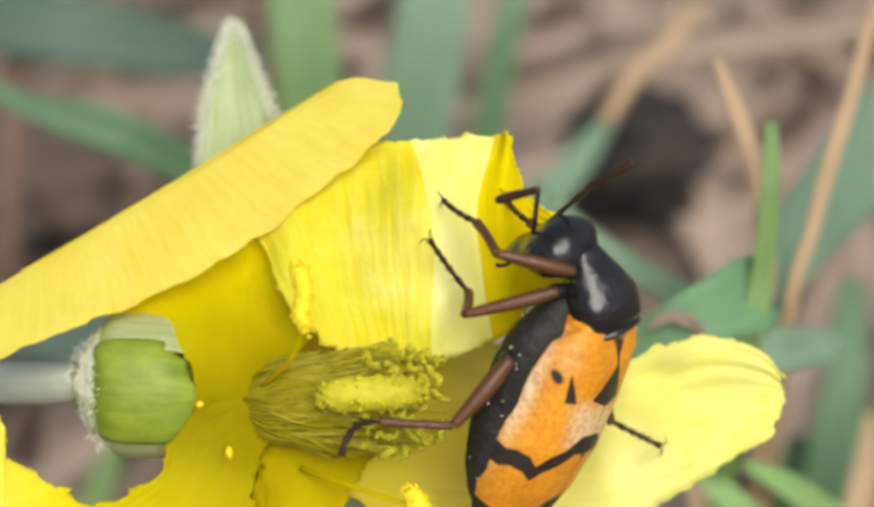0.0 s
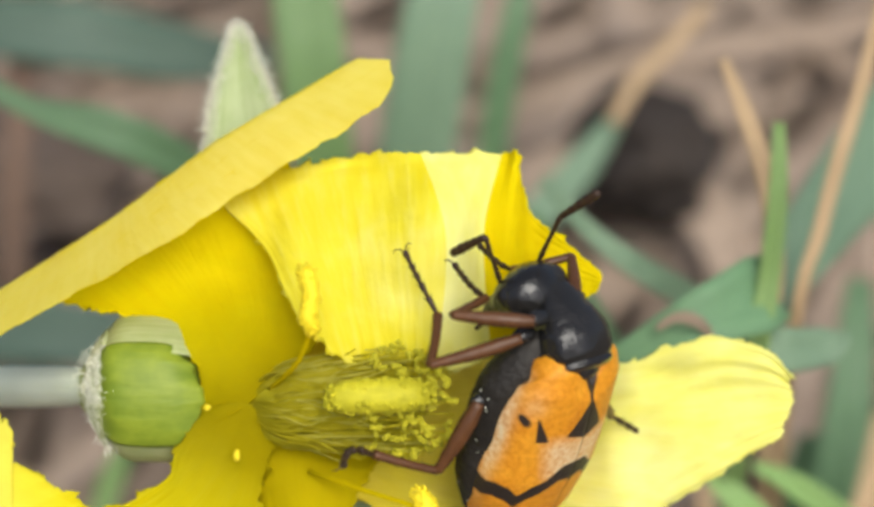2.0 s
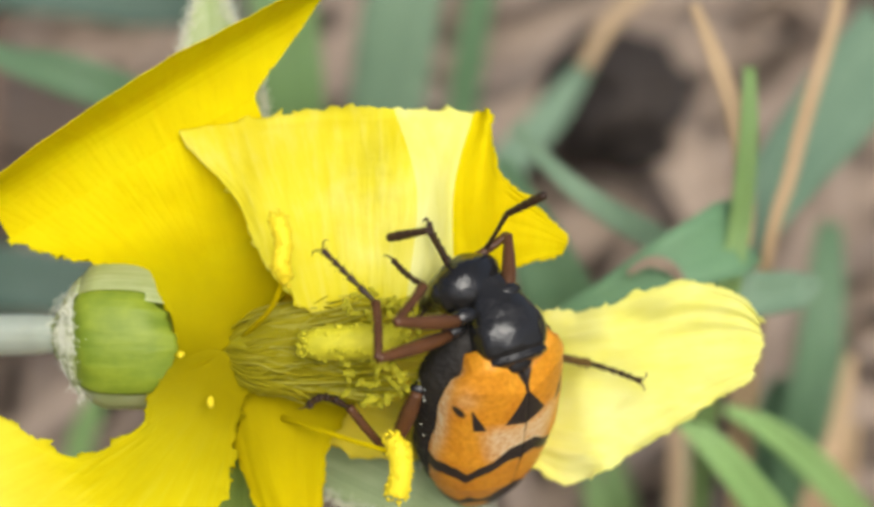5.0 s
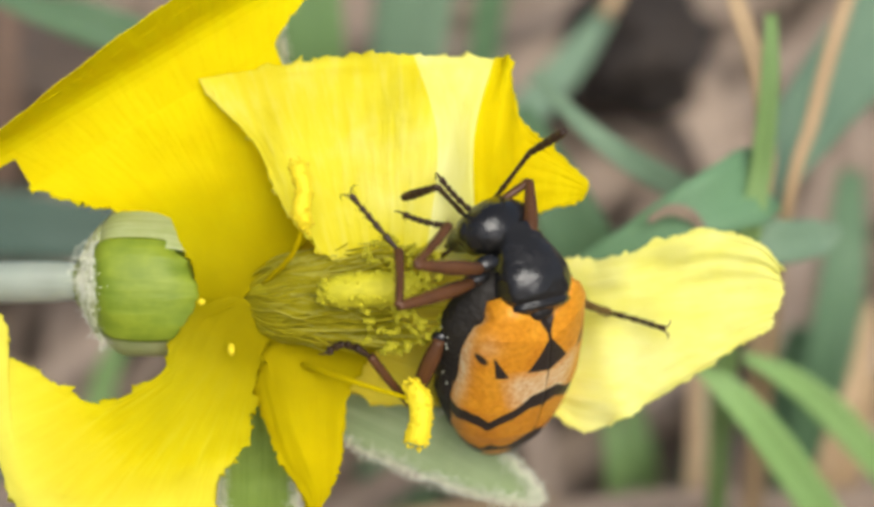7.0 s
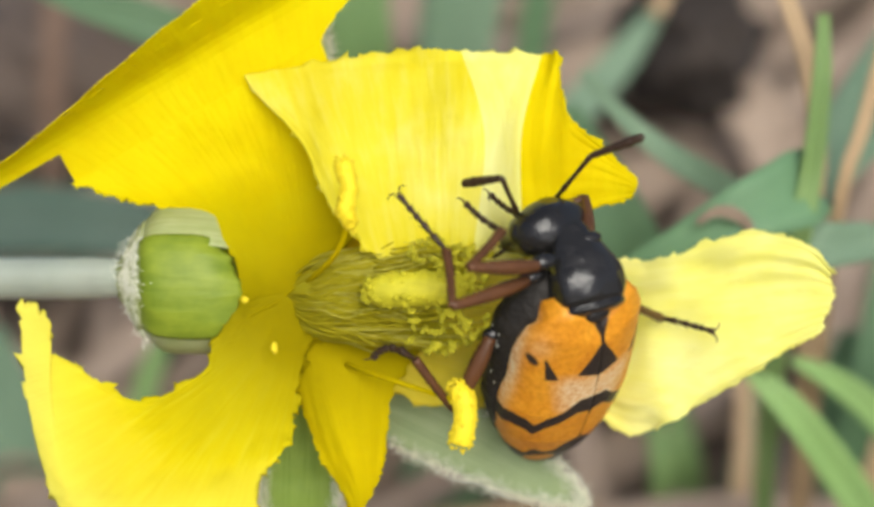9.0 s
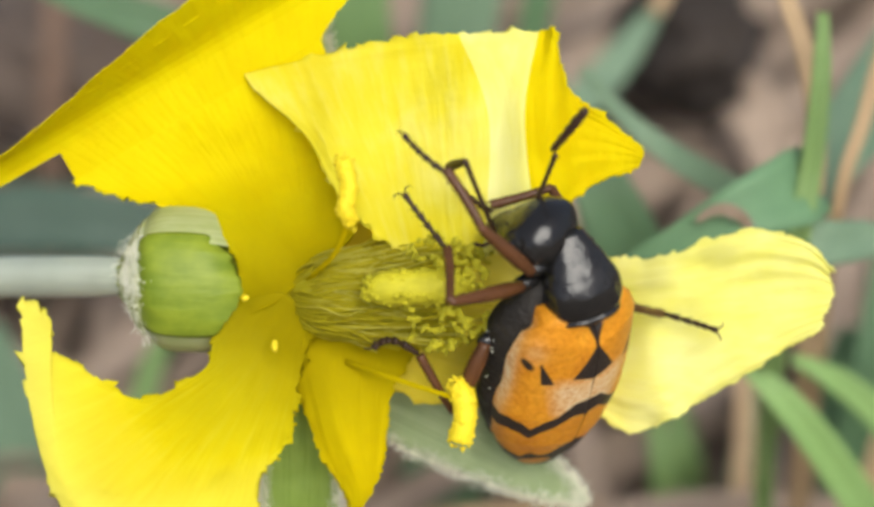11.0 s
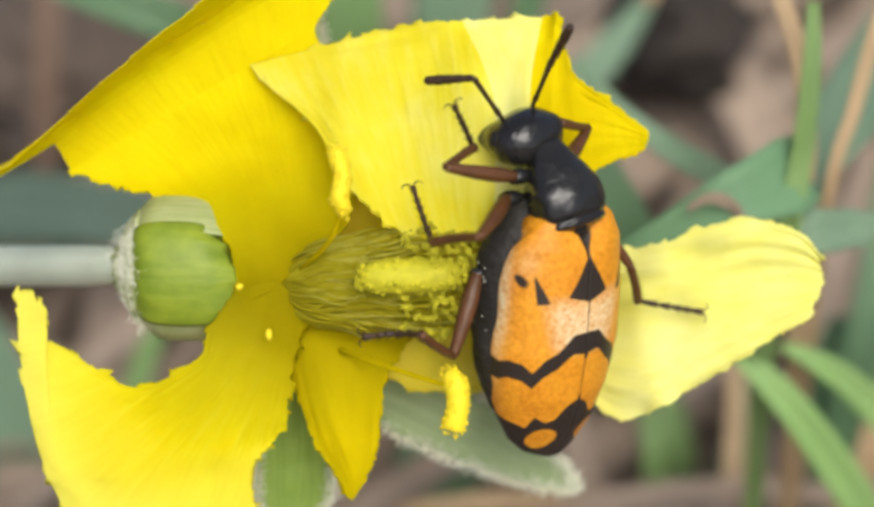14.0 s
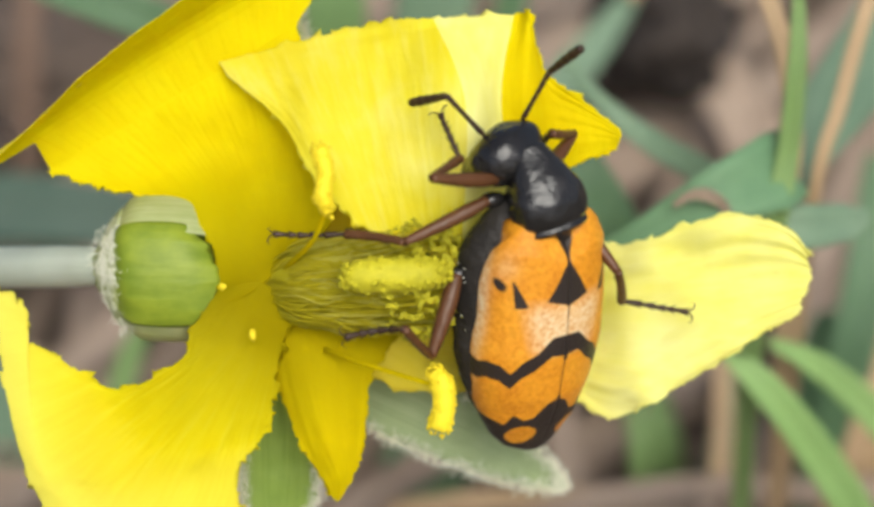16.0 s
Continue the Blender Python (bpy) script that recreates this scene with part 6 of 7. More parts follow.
    walk(BUG["left_middle_tarsus"], [
        (0, pose(-0.00232, -0.00101, -0.0055, -30.8, 11.6, 40)), (0.5, pose(-0.00208, -0.00081, -0.00484, -35.5, 3.7, 27.8)), (1, pose(-0.00551, -0.00012, -0.00617, -61.9, -4.6, 20.5)),
        (1.5, pose(-0.0028, -0, -0.0042, -72.3, -18.2, 14.7)), (2, pose(-0.00338, 0.00001, -0.00513, -49.9, -4.8, 22.2)), (2.5, pose(-0.00335, 0.00106, -0.00332, -71.1, -22.4, 12)),
        (3, pose(-0.00517, 0.00249, -0.00367, -59.6, 12.7, 27.8)), (5.5, pose(-0.00422, 0.00207, -0.00355, -51.7, 11.6, 27.1)), (6, pose(-0.00434, 0.00214, -0.00331, -56.8, 10.3, 26.1)),
        (6.5, pose(-0.00425, 0.00201, -0.00341, -50.6, 12.4, 27.7)), (7, pose(-0.00427, 0.00199, -0.00364, -54.8, 7.8, 24.2)), (7.5, pose(-0.00432, 0.00199, -0.00369, -67.1, 8, 24.2)),
        (8, pose(-0.00436, 0.00177, -0.0037, -55.7, 9, 24.8)), (8.5, pose(-0.0044, 0.00189, -0.00366, -72.6, 10.9, 25.7)), (9, pose(-0.00458, 0.00168, -0.00369, -60.1, 10.2, 25.4)),
        (11.3, pose(-0.00429, 0.00204, -0.00379, -71.8, 4.3, 22.8)), (11.5, pose(-0.0043, 0.00211, -0.00384, -72.1, 2.9, 22.3)), (12, pose(-0.00371, 0.00195, -0.00324, -71.6, -10.4, 17.9)),
        (12.5, pose(-0.0037, 0.00174, -0.00332, -68.6, -16.8, 15.6)), (13, pose(-0.00401, 0.00144, -0.00279, -99.1, -43.2, 12.3)), (13.5, pose(-0.00509, -0.00014, -0.00192, -63.3, -20.1, 16.5)),
        (14, pose(-0.0052, -0.00033, -0.00199, -61.9, -20.3, 16.3)), (14.5, pose(-0.00556, -0.00031, -0.00416, -66.7, 21.9, 36)), (15, pose(-0.00475, -0.00052, -0.00219, -79.4, 13.8, 33.4)),
        (15.5, pose(-0.00709, -0.00016, -0.00312, -50.2, 48.2, 51.8)), (16, pose(-0.00667, -0.00048, -0.00415, -45.5, 49.7, 53.8)),
    ])
    walk(BUG["left_hind_femur"], [
        (0, pose(-0.00315, -0.00193, -0.0022, -4, 0.5, 151)), (0.5, pose(-0.00315, -0.00193, -0.0022, -4.6, 0.7, 152.6)), (1, pose(-0.00315, -0.00193, -0.0022, -0.6, 0.6, 151)),
        (1.5, pose(-0.00315, -0.00193, -0.0022, -1.7, 0.8, 160.7)), (2, pose(-0.00315, -0.00193, -0.0022, 0.6, 0.8, 157.9)), (2.5, pose(-0.00315, -0.00193, -0.0022, 2.4, 0.6, 162.7)),
        (3, pose(-0.00315, -0.00193, -0.0022, 3.7, 0.8, 159.8)), (5.5, pose(-0.00315, -0.00193, -0.0022, 3.3, 0.8, 159.1)), (6, pose(-0.00315, -0.00193, -0.0022, 5.5, 0.8, 159.7)),
        (6.5, pose(-0.00315, -0.00193, -0.0022, 9.1, 1.4, 154.8)), (7, pose(-0.00315, -0.00193, -0.0022, 4.9, 1.2, 156.4)), (7.5, pose(-0.00315, -0.00193, -0.0022, 4.9, 1.1, 157.4)),
        (8, pose(-0.00315, -0.00193, -0.0022, 8.2, 1.4, 154.9)), (8.5, pose(-0.00315, -0.00193, -0.0022, 11.6, 1.8, 152.9)), (9, pose(-0.00315, -0.00193, -0.0022, 14.3, 2.6, 149.4)),
        (11.3, pose(-0.00315, -0.00193, -0.0022, 6.1, 1.4, 155.8)), (11.5, pose(-0.00315, -0.00193, -0.0022, 3.5, 1.4, 155.5)), (12, pose(-0.00315, -0.00193, -0.0022, 3.8, 1.3, 157.5)),
        (12.5, pose(-0.00315, -0.00193, -0.0022, 6, 1.5, 155.5)), (13, pose(-0.00315, -0.00193, -0.0022, 14.2, 2.7, 148.7)), (13.5, pose(-0.00315, -0.00193, -0.0022, 12.9, 1.2, 154.9)),
        (14, pose(-0.00315, -0.00193, -0.0022, 10.8, 1.2, 155)), (14.5, pose(-0.00315, -0.00193, -0.0022, 12.1, 0.5, 158.4)), (15, pose(-0.00315, -0.00193, -0.0022, 15, 0.7, 157.6)),
        (15.5, pose(-0.00315, -0.00193, -0.0022, 15.7, 1.5, 154.6)), (16, pose(-0.00315, -0.00193, -0.0022, 15.6, 2.1, 152.5)),
    ])
    walk(BUG["left_hind_tibia"], [
        (0, pose(-0.00465, -0.00464, -0.00242, -45.4, 9.8, 102.5)), (0.5, pose(-0.00457, -0.00468, -0.00245, -48.6, 7.5, 100.4)), (1, pose(-0.00466, -0.00464, -0.00223, -47.5, 6.5, 99.4)),
        (1.5, pose(-0.00418, -0.00486, -0.00229, -31.8, -0.4, 91.1)), (2, pose(-0.00432, -0.0048, -0.00217, -27.2, -7.9, 77.9)), (2.5, pose(-0.00407, -0.00489, -0.00207, -22.1, -14.5, 63.3)),
        (3, pose(-0.00422, -0.00484, -0.002, -10.2, -22.8, 33.7)), (5.5, pose(-0.00426, -0.00482, -0.00202, -33.6, -19.3, 43.1)), (6, pose(-0.00423, -0.00483, -0.0019, -33.5, -18.8, 43.9)),
        (6.5, pose(-0.00447, -0.0047, -0.00171, -26.5, -22.4, 37.1)), (7, pose(-0.00439, -0.00476, -0.00194, -29.9, -21, 40)), (7.5, pose(-0.00435, -0.00478, -0.00193, -32.5, -19.8, 42.2)),
        (8, pose(-0.00446, -0.00471, -0.00176, -36.8, -18.2, 44.5)), (8.5, pose(-0.00455, -0.00463, -0.00158, -35.4, -17.5, 45.5)), (9, pose(-0.00471, -0.0045, -0.00143, -30.5, -19.6, 42.1)),
        (11.3, pose(-0.00442, -0.00474, -0.00187, -37, -22, 38.2)), (11.5, pose(-0.00444, -0.00475, -0.00201, -32.5, -22.8, 37)), (12, pose(-0.00434, -0.00479, -0.002, -31.2, -24.7, 33.7)),
        (12.5, pose(-0.00444, -0.00474, -0.00188, -29.6, -25.2, 32.8)), (13, pose(-0.00475, -0.00448, -0.00144, -1.4, -25, 33.6)), (13.5, pose(-0.00445, -0.00466, -0.00151, 18.3, -25.8, 39.6)),
        (14, pose(-0.00445, -0.00469, -0.00162, 22.8, -26.1, 40.6)), (14.5, pose(-0.00427, -0.00475, -0.00155, 27.4, -28.1, 45.3)), (15, pose(-0.0043, -0.0047, -0.0014, 30.4, -25, 39)),
        (15.5, pose(-0.00445, -0.00462, -0.00136, 25.3, -21.9, 32.5)), (16, pose(-0.00456, -0.00457, -0.00137, 22.2, -21.4, 31.5)),
    ])
    walk(BUG["left_hind_tarsus"], [
        (0, pose(-0.00636, -0.00534, -0.00424, -27.9, -5.9, -179.2)), (0.5, pose(-0.00622, -0.00524, -0.00438, -35.6, -1.5, -172)), (1, pose(-0.00635, -0.00515, -0.00414, -29.8, 1.2, -168)),
        (1.25, pose(-0.00637, -0.00502, -0.0039, -8.2, -21.7, 131.3)), (1.5, pose(-0.00639, -0.00489, -0.00366, 22.9, -12.6, 65.1)), (2, pose(-0.00655, -0.00416, -0.00335, 18, -12.5, 65.1)),
        (2.5, pose(-0.00612, -0.00359, -0.00301, 13.9, -13.8, 69.5)), (3, pose(-0.00549, -0.00261, -0.00243, 5.9, -11.1, 54.2)), (5.5, pose(-0.00539, -0.00292, -0.00338, 6.7, -10.8, 50.8)),
        (6, pose(-0.0054, -0.00294, -0.00326, 6.1, -10.6, 49.2)), (6.5, pose(-0.00552, -0.00257, -0.00278, 0.9, -11, 55.3)), (7, pose(-0.00549, -0.00274, -0.00315, 2.4, -10.9, 52.7)),
        (7.5, pose(-0.00547, -0.00284, -0.00325, -0.7, -10.9, 52.1)), (8, pose(-0.00558, -0.00288, -0.00324, 5.2, -11, 54.6)), (8.5, pose(-0.00575, -0.00282, -0.00301, 7.9, -10.6, 51.6)),
        (9, pose(-0.00588, -0.00254, -0.00268, 6.8, -11.2, 55.7)), (11.3, pose(-0.00525, -0.00275, -0.00332, -2.4, -11.2, 57.1)), (11.5, pose(-0.00533, -0.00267, -0.0033, -3.4, -11.2, 57.2)),
        (12, pose(-0.00511, -0.00263, -0.00322, 0.8, -11.3, 54.1)), (12.5, pose(-0.0052, -0.00254, -0.00304, 0.4, -11.3, 54.9)), (12.75, pose(-0.00568, -0.00242, -0.00227, -35, -5.6, 73.1)),
        (13, pose(-0.00616, -0.0023, -0.00149, -67.4, 9.2, 84.9)), (13.5, pose(-0.00629, -0.00299, -0.00077, -54.7, 14.2, 87.8)), (14, pose(-0.00635, -0.00315, -0.00072, -51.4, 15.6, 88.9)),
        (14.5, pose(-0.00631, -0.00353, -0.0005, -51.2, 19.7, 92.3)), (15, pose(-0.00615, -0.00331, -0.0002, -41.5, 19.9, 92.5)), (15.5, pose(-0.00606, -0.00286, -0.00033, -40, 20.5, 93.2)),
        (16, pose(-0.00612, -0.0027, -0.00045, -41.2, 20.7, 93.5)),
    ])
    walk(BUG["right_front_femur"], [
        (0, pose(0.0003, 0.0015, -0.0022, -68.3, -10.2, -80.3)), (0.5, pose(0.0003, 0.0015, -0.0022, -46.9, -13.4, -82.3)), (1, pose(0.0003, 0.0015, -0.0022, -48.6, -16.8, -85.6)),
        (1.5, pose(0.0003, 0.0015, -0.0022, -52.7, -13.2, -82.5)), (2, pose(0.0003, 0.0015, -0.0022, -52.9, -5.6, -76.6)), (2.5, pose(0.0003, 0.0015, -0.0022, -53.6, -3.5, -75.1)),
        (3, pose(0.0003, 0.0015, -0.0022, -54.9, -5.4, -76.5)), (5.5, pose(0.0003, 0.0015, -0.0022, -59.9, 1.4, -72.1)), (6, pose(0.0003, 0.0015, -0.0022, -59.5, -0.7, -73.4)),
        (6.5, pose(0.0003, 0.0015, -0.0022, -58.4, -5.5, -76.3)), (7, pose(0.0003, 0.0015, -0.0022, -59.5, 2.2, -71.6)), (7.5, pose(0.0003, 0.0015, -0.0022, -58.1, 1.5, -72)),
        (8, pose(0.0003, 0.0015, -0.0022, -61.6, 1.3, -72.2)), (8.5, pose(0.0003, 0.0015, -0.0022, -67.7, -4, -74.7)), (9, pose(0.0003, 0.0015, -0.0022, -64.7, -12.3, -78.3)),
        (11.3, pose(0.0003, 0.0015, -0.0022, -81.4, 10.6, -71.4)), (11.5, pose(0.0003, 0.0015, -0.0022, -52.5, -0.5, -76.1)), (12, pose(0.0003, 0.0015, -0.0022, -55.6, -16.2, -87.6)),
        (12.5, pose(0.0003, 0.0015, -0.0022, -49.4, -18.3, -89.3)), (13, pose(0.0003, 0.0015, -0.0022, -33.2, -14.5, -84.8)), (13.5, pose(0.0003, 0.0015, -0.0022, -27.7, -3.5, -66.1)),
        (14, pose(0.0003, 0.0015, -0.0022, -32.1, -3.3, -65.7)), (14.5, pose(0.0003, 0.0015, -0.0022, -41.6, -4.7, -67.5)), (15, pose(0.0003, 0.0015, -0.0022, -41.3, -8, -71.3)),
        (15.5, pose(0.0003, 0.0015, -0.0022, -39.2, -9.1, -72.7)), (16, pose(0.0003, 0.0015, -0.0022, -36.6, -8.1, -71.3)),
    ])
    walk(BUG["right_front_tibia"], [
        (0, pose(0.00144, 0.00121, -0.00485, -8.9, 12.6, 68.1)), (0.5, pose(0.00233, 0.00128, -0.00426, -33.8, 18.8, 84.5)), (1, pose(0.00226, 0.00102, -0.00428, -21.1, 18.5, 83.9)),
        (1.5, pose(0.00211, 0.00121, -0.00445, -32.6, 26.4, 100.7)), (2, pose(0.00205, 0.00169, -0.0045, -30.4, 27, 101.8)), (2.5, pose(0.002, 0.0018, -0.00453, -24.3, 27.3, 102.4)),
        (3, pose(0.00197, 0.00167, -0.00456, -9.4, 27.5, 103.2)), (5.5, pose(0.00167, 0.002, -0.00471, -0.9, 28.5, 115.7)), (6, pose(0.00172, 0.00189, -0.0047, -1.1, 28.5, 114.9)),
        (6.5, pose(0.00183, 0.00163, -0.00466, -2, 28.4, 113.6)), (7, pose(0.00167, 0.00206, -0.0047, -1.7, 28.5, 115.1)), (7.5, pose(0.00174, 0.00203, -0.00466, -1.7, 28.5, 116.2)),
        (8, pose(0.00159, 0.00198, -0.00475, 2, 28.5, 119.5)), (8.5, pose(0.00141, 0.00161, -0.00488, -0.3, 28.6, 116.6)), (9, pose(0.00163, 0.00121, -0.00476, -12.4, 27.4, 104.9)),
        (11.3, pose(0.00054, 0.00214, -0.00502, -18.3, 25.7, 98.1)), (11.5, pose(0.00202, 0.00191, -0.0045, -55.3, -12.9, 50.2)), (12, pose(0.00196, 0.0009, -0.0045, -2.9, -16.8, 42.9)),
        (12.5, pose(0.0022, 0.00083, -0.00429, 11.6, -17, 45.4)), (13, pose(0.00275, 0.00132, -0.00374, -8.2, -17.2, 54.1)), (13.5, pose(0.00268, 0.00247, -0.00355, 30.5, -18.2, 59.4)),
        (14, pose(0.00258, 0.00243, -0.00374, 26.6, -19, 60.9)), (14.5, pose(0.00236, 0.00218, -0.00412, 37.4, -16.4, 56.6)), (15, pose(0.00245, 0.00194, -0.00409, 40, -15.4, 55.3)),
        (15.5, pose(0.00253, 0.00189, -0.00401, 40.7, -12.9, 52.3)), (16, pose(0.00258, 0.00202, -0.00391, 35.8, -16.1, 56.4)),
    ])
    walk(BUG["right_front_tarsus"], [
        (0, pose(-0.0007, 0.00198, -0.0052, -72.5, -6.8, -59)), (0.5, pose(0.00039, 0.00105, -0.00547, -69.7, -1.7, -57.3)), (1, pose(0.0001, 0.00099, -0.00507, -75.4, 5.1, -55.1)),
        (1.25, pose(0.0002, 0.00065, -0.00531, -77.8, 52.1, -42.8)), (1.5, pose(0.00031, 0.00031, -0.00556, 61, 78.5, 107)), (2, pose(0.00022, 0.00076, -0.00554, -69.4, 74.7, -18.1)),
        (2.5, pose(0.00004, 0.00093, -0.00537, -60.3, 68.5, -27.3)), (3, pose(-0.0002, 0.00099, -0.0049, -59.3, 62.4, -35.8)), (5.5, pose(-0.0004, 0.00099, -0.00474, -78.9, 36.2, -50.9)),
        (6, pose(-0.00036, 0.00091, -0.00474, -74.5, 52.9, -45.4)), (6.5, pose(-0.00026, 0.00068, -0.00473, -86.5, 38.5, -48.9)), (7, pose(-0.0004, 0.00105, -0.00475, -87.5, 50.6, -48)),
        (7.5, pose(-0.00031, 0.00099, -0.00472, -91.9, 38.1, -48.1)), (8, pose(-0.00043, 0.00088, -0.00468, -92.6, 39.2, -48.1)), (8.5, pose(-0.00064, 0.00057, -0.00489, 91.7, 86.3, 130.9)),
        (9, pose(-0.00049, 0.00041, -0.0052, -93.2, 78, -46.4)), (11.3, pose(-0.00157, 0.00152, -0.00567, -89.1, 55.4, -45.3)), (11.5, pose(0.00129, 0.00307, -0.00634, -59.1, 37.1, -52.8)),
        (11.75, pose(0.00086, 0.00284, -0.00548, -65.4, 1.3, -72.2)), (12, pose(0.00042, 0.0026, -0.00461, -59.2, -34.4, -91.3)), (12.5, pose(0.0005, 0.00232, -0.00385, -75.9, -44.8, -96.9)),
        (13, pose(0.00097, 0.00274, -0.00405, -64.5, -35.2, -92.4)), (13.5, pose(0.00079, 0.00316, -0.00244, -71.6, -30.8, -90.2)), (14, pose(0.00062, 0.00314, -0.00277, -67.9, -30.1, -90)),
        (14.5, pose(0.00062, 0.00286, -0.00278, -72.4, -28.5, -89.3)), (15, pose(0.00078, 0.00262, -0.00267, -78.1, -27.4, -89)), (15.5, pose(0.00095, 0.00269, -0.00255, -78.6, -31.9, -90)),
        (16, pose(0.00082, 0.00274, -0.00262, -74.7, -33.9, -90.6)),
    ])
    walk(BUG["right_middle_femur"], [
        (0, pose(0.0012, 0.0002, -0.0024, 31.4, -4.3, 173.2)), (0.5, pose(0.0012, 0.0002, -0.0024, 32.8, -5.2, 174.6)), (1, pose(0.0012, 0.0002, -0.0024, 36, -4.6, 173.8)),
        (1.5, pose(0.0012, 0.0002, -0.0024, 45.7, -1.4, 170.1)), (2, pose(0.0012, 0.0002, -0.0024, 28, -15.9, -170.6)), (2.5, pose(0.0012, 0.0002, -0.0024, 23.5, -20.1, -161.4)),
        (3, pose(0.0012, 0.0002, -0.0024, 0.8, -22.5, -149.9)), (5.5, pose(0.0012, 0.0002, -0.0024, 7.4, -22.3, -152.3)), (6, pose(0.0012, 0.0002, -0.0024, 6.1, -22.5, -150.8)),
        (6.5, pose(0.0012, 0.0002, -0.0024, 6.2, -22.6, -149.6)), (7, pose(0.0012, 0.0002, -0.0024, 8.2, -22.5, -150.3)), (7.5, pose(0.0012, 0.0002, -0.0024, 8.4, -22.8, -148.1)),
        (8, pose(0.0012, 0.0002, -0.0024, 4.2, -22.7, -148.8)), (8.5, pose(0.0012, 0.0002, -0.0024, 5.9, -22.6, -150.3)), (9, pose(0.0012, 0.0002, -0.0024, 3.5, -22.7, -148.6)),
        (11.3, pose(0.0012, 0.0002, -0.0024, 5.6, -22.9, -146.1)), (11.5, pose(0.0012, 0.0002, -0.0024, 8.6, -22.7, -148.4)), (12, pose(0.0012, 0.0002, -0.0024, 10.2, -22.7, -148.4)),
        (12.5, pose(0.0012, 0.0002, -0.0024, 10.8, -22.7, -148.4)), (13, pose(0.0012, 0.0002, -0.0024, 34.1, -19.2, -157.3)), (13.5, pose(0.0012, 0.0002, -0.0024, 19.2, -22.6, -150)),
        (14, pose(0.0012, 0.0002, -0.0024, 17.1, -22.8, -149.5)), (14.5, pose(0.0012, 0.0002, -0.0024, 11.6, -23.3, -147.4)), (15, pose(0.0012, 0.0002, -0.0024, 19.8, -21.6, -153.8)),
        (15.5, pose(0.0012, 0.0002, -0.0024, 32.3, -18.9, -159.6)), (16, pose(0.0012, 0.0002, -0.0024, 41, -15.9, -163.9)),
    ])
    walk(BUG["right_middle_tibia"], [
        (0, pose(0.00099, -0.0027, -0.00063, -4.2, -12.3, -129.5)), (0.5, pose(0.0011, -0.00266, -0.00057, -2.1, -12.3, -130.4)), (1, pose(0.00106, -0.00255, -0.00041, -4.8, -12.2, -128.2)),
        (1.5, pose(0.00085, -0.00215, 0.00003, -14.2, -13.2, -134)), (2, pose(0.00212, -0.00269, -0.00087, -18.6, -13.1, -133.8)), (2.5, pose(0.00264, -0.00261, -0.00113, -18.1, -15.2, -140.3)),
        (3, pose(0.00292, -0.00273, -0.00235, -16.4, -14.2, -137)), (5.5, pose(0.00292, -0.00271, -0.00199, -9.8, -12.8, -131)), (6, pose(0.00297, -0.00268, -0.00207, -9.3, -13.1, -132.8)),
        (6.5, pose(0.00303, -0.00264, -0.00206, -8.9, -13.7, -136.6)), (7, pose(0.00303, -0.00263, -0.00195, -12.2, -13.6, -135.8)), (7.5, pose(0.00314, -0.00255, -0.00194, -7.1, -13.6, -136.1)),
        (8, pose(0.00304, -0.00265, -0.00217, -8.5, -13.6, -135.7)), (8.5, pose(0.00299, -0.00267, -0.00208, -8.4, -13.6, -135.5)), (9, pose(0.00304, -0.00265, -0.00221, -9.4, -13.2, -133.5)),
        (11.3, pose(0.00319, -0.00254, -0.0021, -9.9, -12.4, -128.1)), (11.5, pose(0.00313, -0.00256, -0.00193, -11.1, -12.6, -129.6)), (12, pose(0.00315, -0.00253, -0.00184, -9.4, -13.1, -132.5)),
        (12.5, pose(0.00316, -0.00251, -0.00181, -5.6, -13.6, -136)), (13, pose(0.00287, -0.00215, -0.0006, -20.3, -13.8, -137)), (13.5, pose(0.00318, -0.00237, -0.00137, -22.2, -16.1, -143.2)),
        (14, pose(0.00318, -0.0024, -0.00148, -20.4, -16.5, -144.2)), (14.5, pose(0.00322, -0.00246, -0.00177, -18.6, -18.2, -149.1)), (15, pose(0.00299, -0.00248, -0.00133, -26.1, -16.1, -143.7)),
        (15.5, pose(0.00275, -0.00229, -0.00068, -29.1, -16.7, -144.9)), (16, pose(0.0025, -0.00209, -0.00025, -28.3, -16.1, -143.8)),
    ])
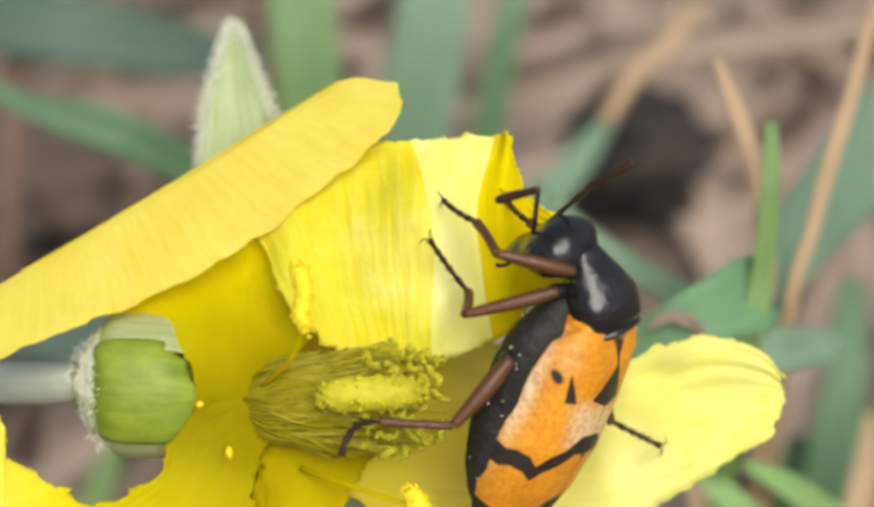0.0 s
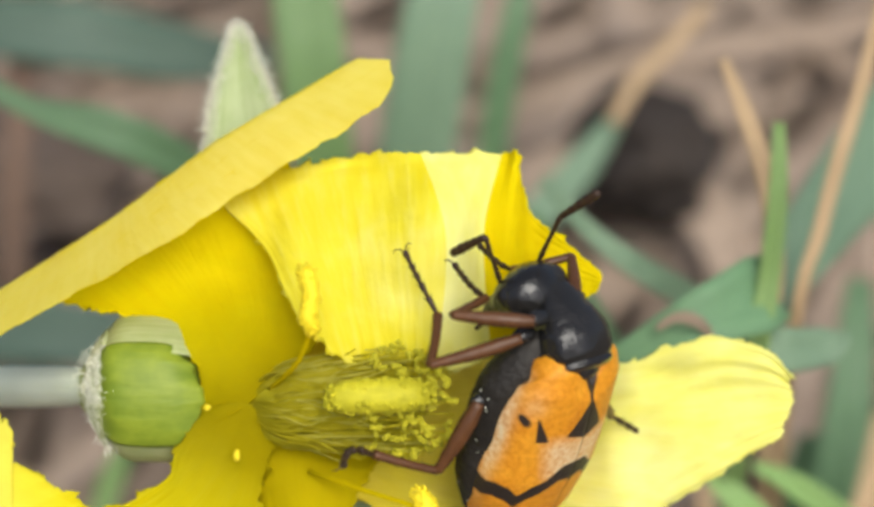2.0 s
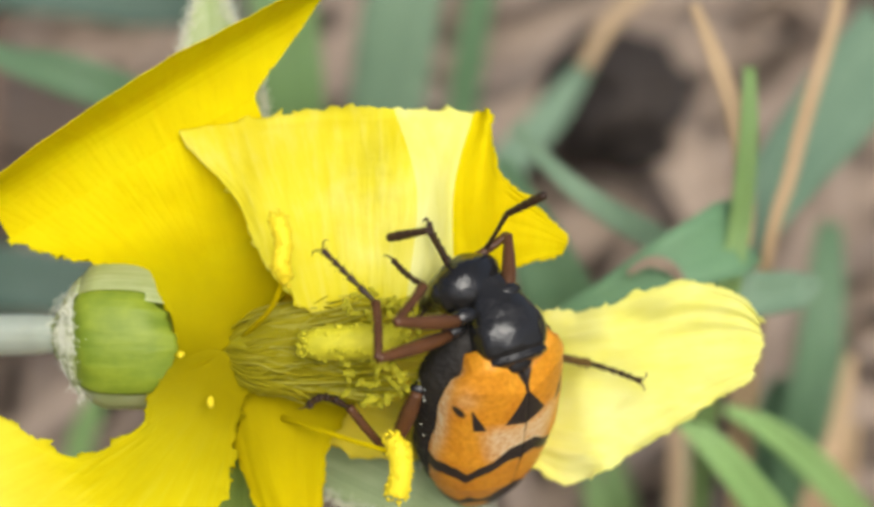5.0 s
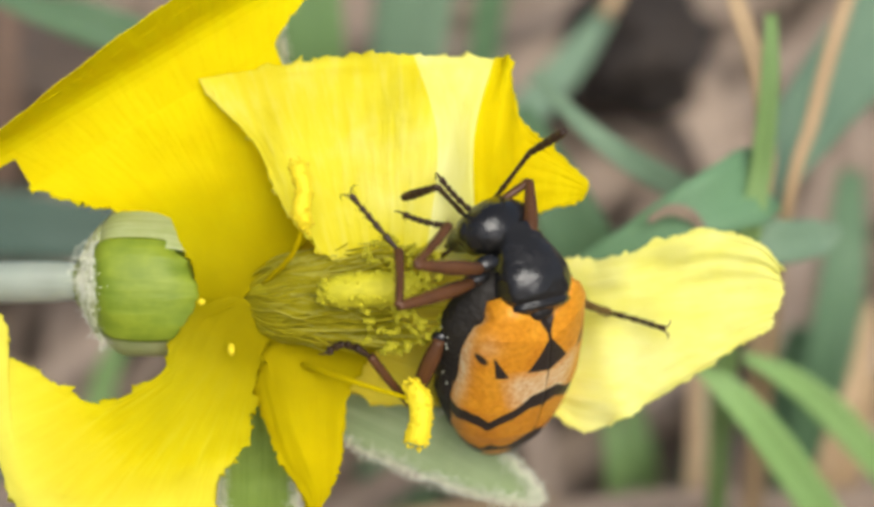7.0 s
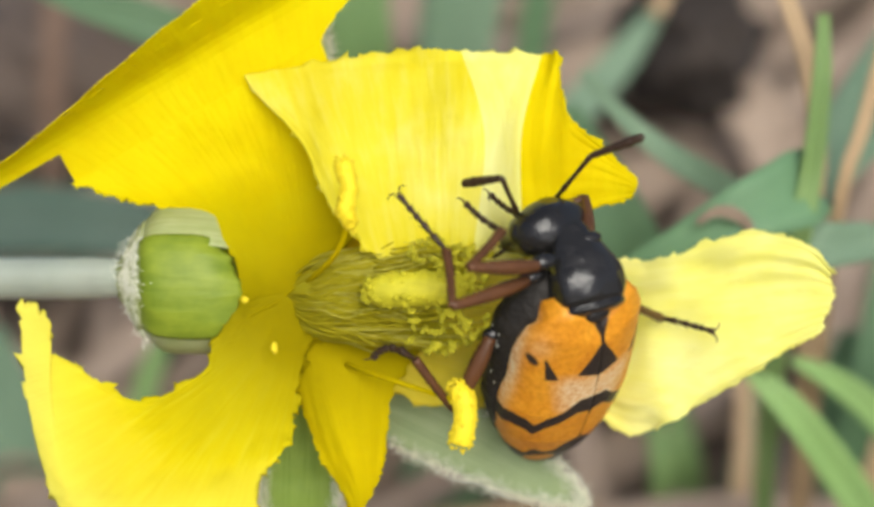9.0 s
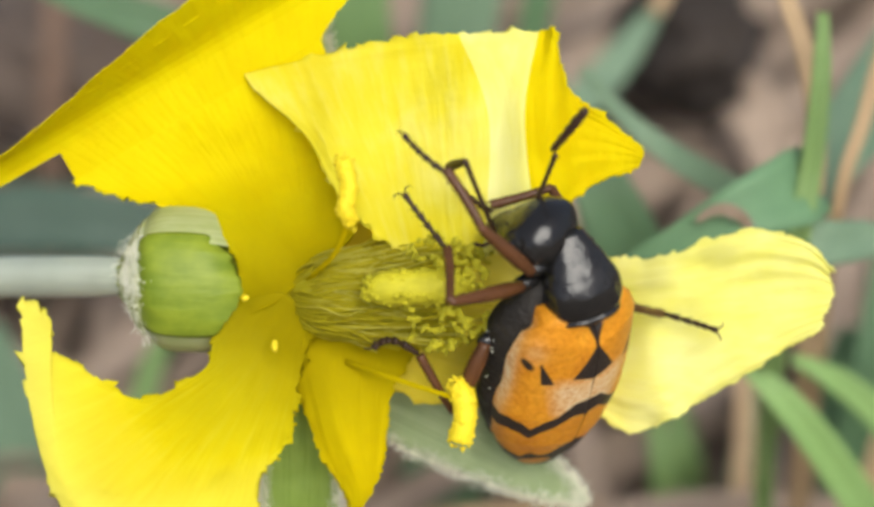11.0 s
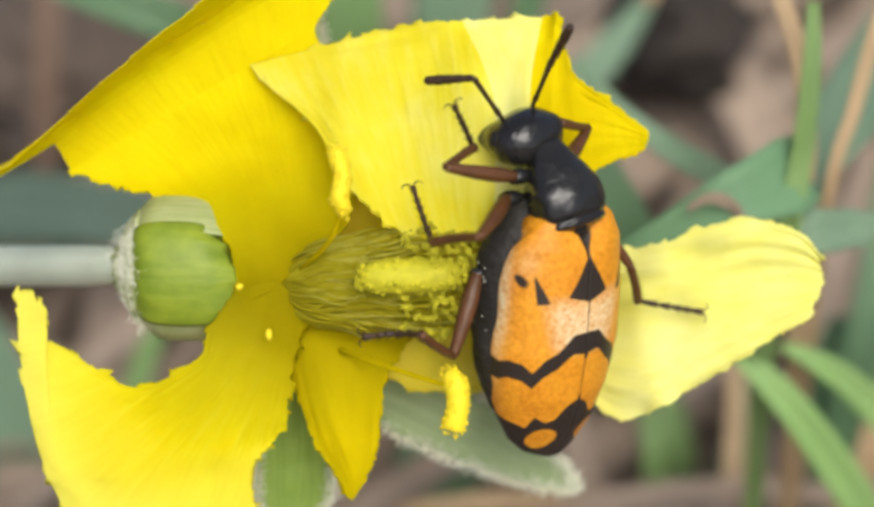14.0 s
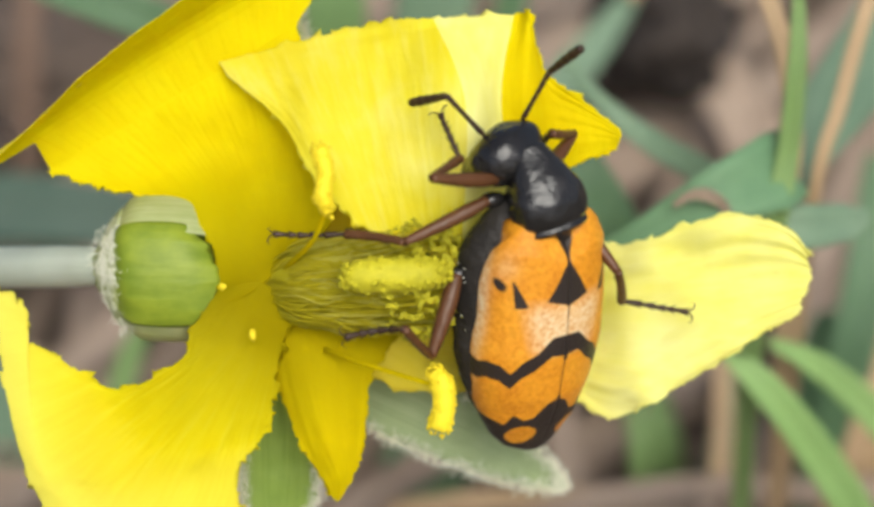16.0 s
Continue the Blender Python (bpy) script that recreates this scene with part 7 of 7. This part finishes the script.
    walk(BUG["right_middle_tarsus"], [
        (0, pose(0.00278, -0.00422, -0.0008, 28.7, -12.6, -112.6)), (0.5, pose(0.00288, -0.0042, -0.00065, 19.9, -11.1, -116)), (1, pose(0.00287, -0.00404, -0.0006, 24.3, -10.3, -118)),
        (1.5, pose(0.0024, -0.00383, -0.00053, 21.7, -8.5, -122.1)), (2, pose(0.00361, -0.00435, -0.0016, 17.5, -7.1, -126.3)), (2.5, pose(0.00391, -0.00445, -0.00183, 19.1, -7.6, -124.7)),
        (3, pose(0.00434, -0.00449, -0.003, 68.1, -20.5, -110.9)), (5.5, pose(0.00461, -0.00429, -0.00238, 77.6, -26.4, -108.9)), (6, pose(0.00461, -0.00432, -0.00244, 76.6, -27.1, -108.7)),
        (6.5, pose(0.00457, -0.00439, -0.00242, 72.5, -30, -107.8)), (7, pose(0.00455, -0.00436, -0.00244, 71.9, -26.6, -109)), (7.5, pose(0.00471, -0.00428, -0.00222, 79.2, -27.9, -108.6)),
        (8, pose(0.0046, -0.00437, -0.00251, 73.8, -28.1, -108.6)), (8.5, pose(0.00456, -0.00439, -0.00242, 78.3, -29.6, -108.2)), (9, pose(0.00466, -0.00431, -0.00258, 79.3, -32, -107.6)),
        (11.3, pose(0.00496, -0.00404, -0.00249, 76.6, -28.2, -108.5)), (11.5, pose(0.00484, -0.00411, -0.00237, 73.4, -31.4, -107.5)), (12, pose(0.0048, -0.00416, -0.00222, 50.7, -18.7, -115)),
        (12.5, pose(0.00475, -0.00423, -0.00203, 50.1, -21, -113)), (13, pose(0.00423, -0.0039, -0.00139, 32.9, -17.2, -117.5)), (13.5, pose(0.00428, -0.00426, -0.00222, 20.8, -18.7, -114.4)),
        (14, pose(0.00428, -0.00433, -0.00226, 26.6, -19.7, -111.9)), (14.5, pose(0.00417, -0.00449, -0.00249, 16.2, -21.3, -107.7)), (15, pose(0.00401, -0.00435, -0.00232, 13.5, -21.3, -107.5)),
        (15.5, pose(0.00366, -0.00416, -0.00178, 28.8, -20.3, -110.5)), (16, pose(0.00347, -0.00395, -0.00132, 27.7, -20.1, -110.9)),
    ])


motions()
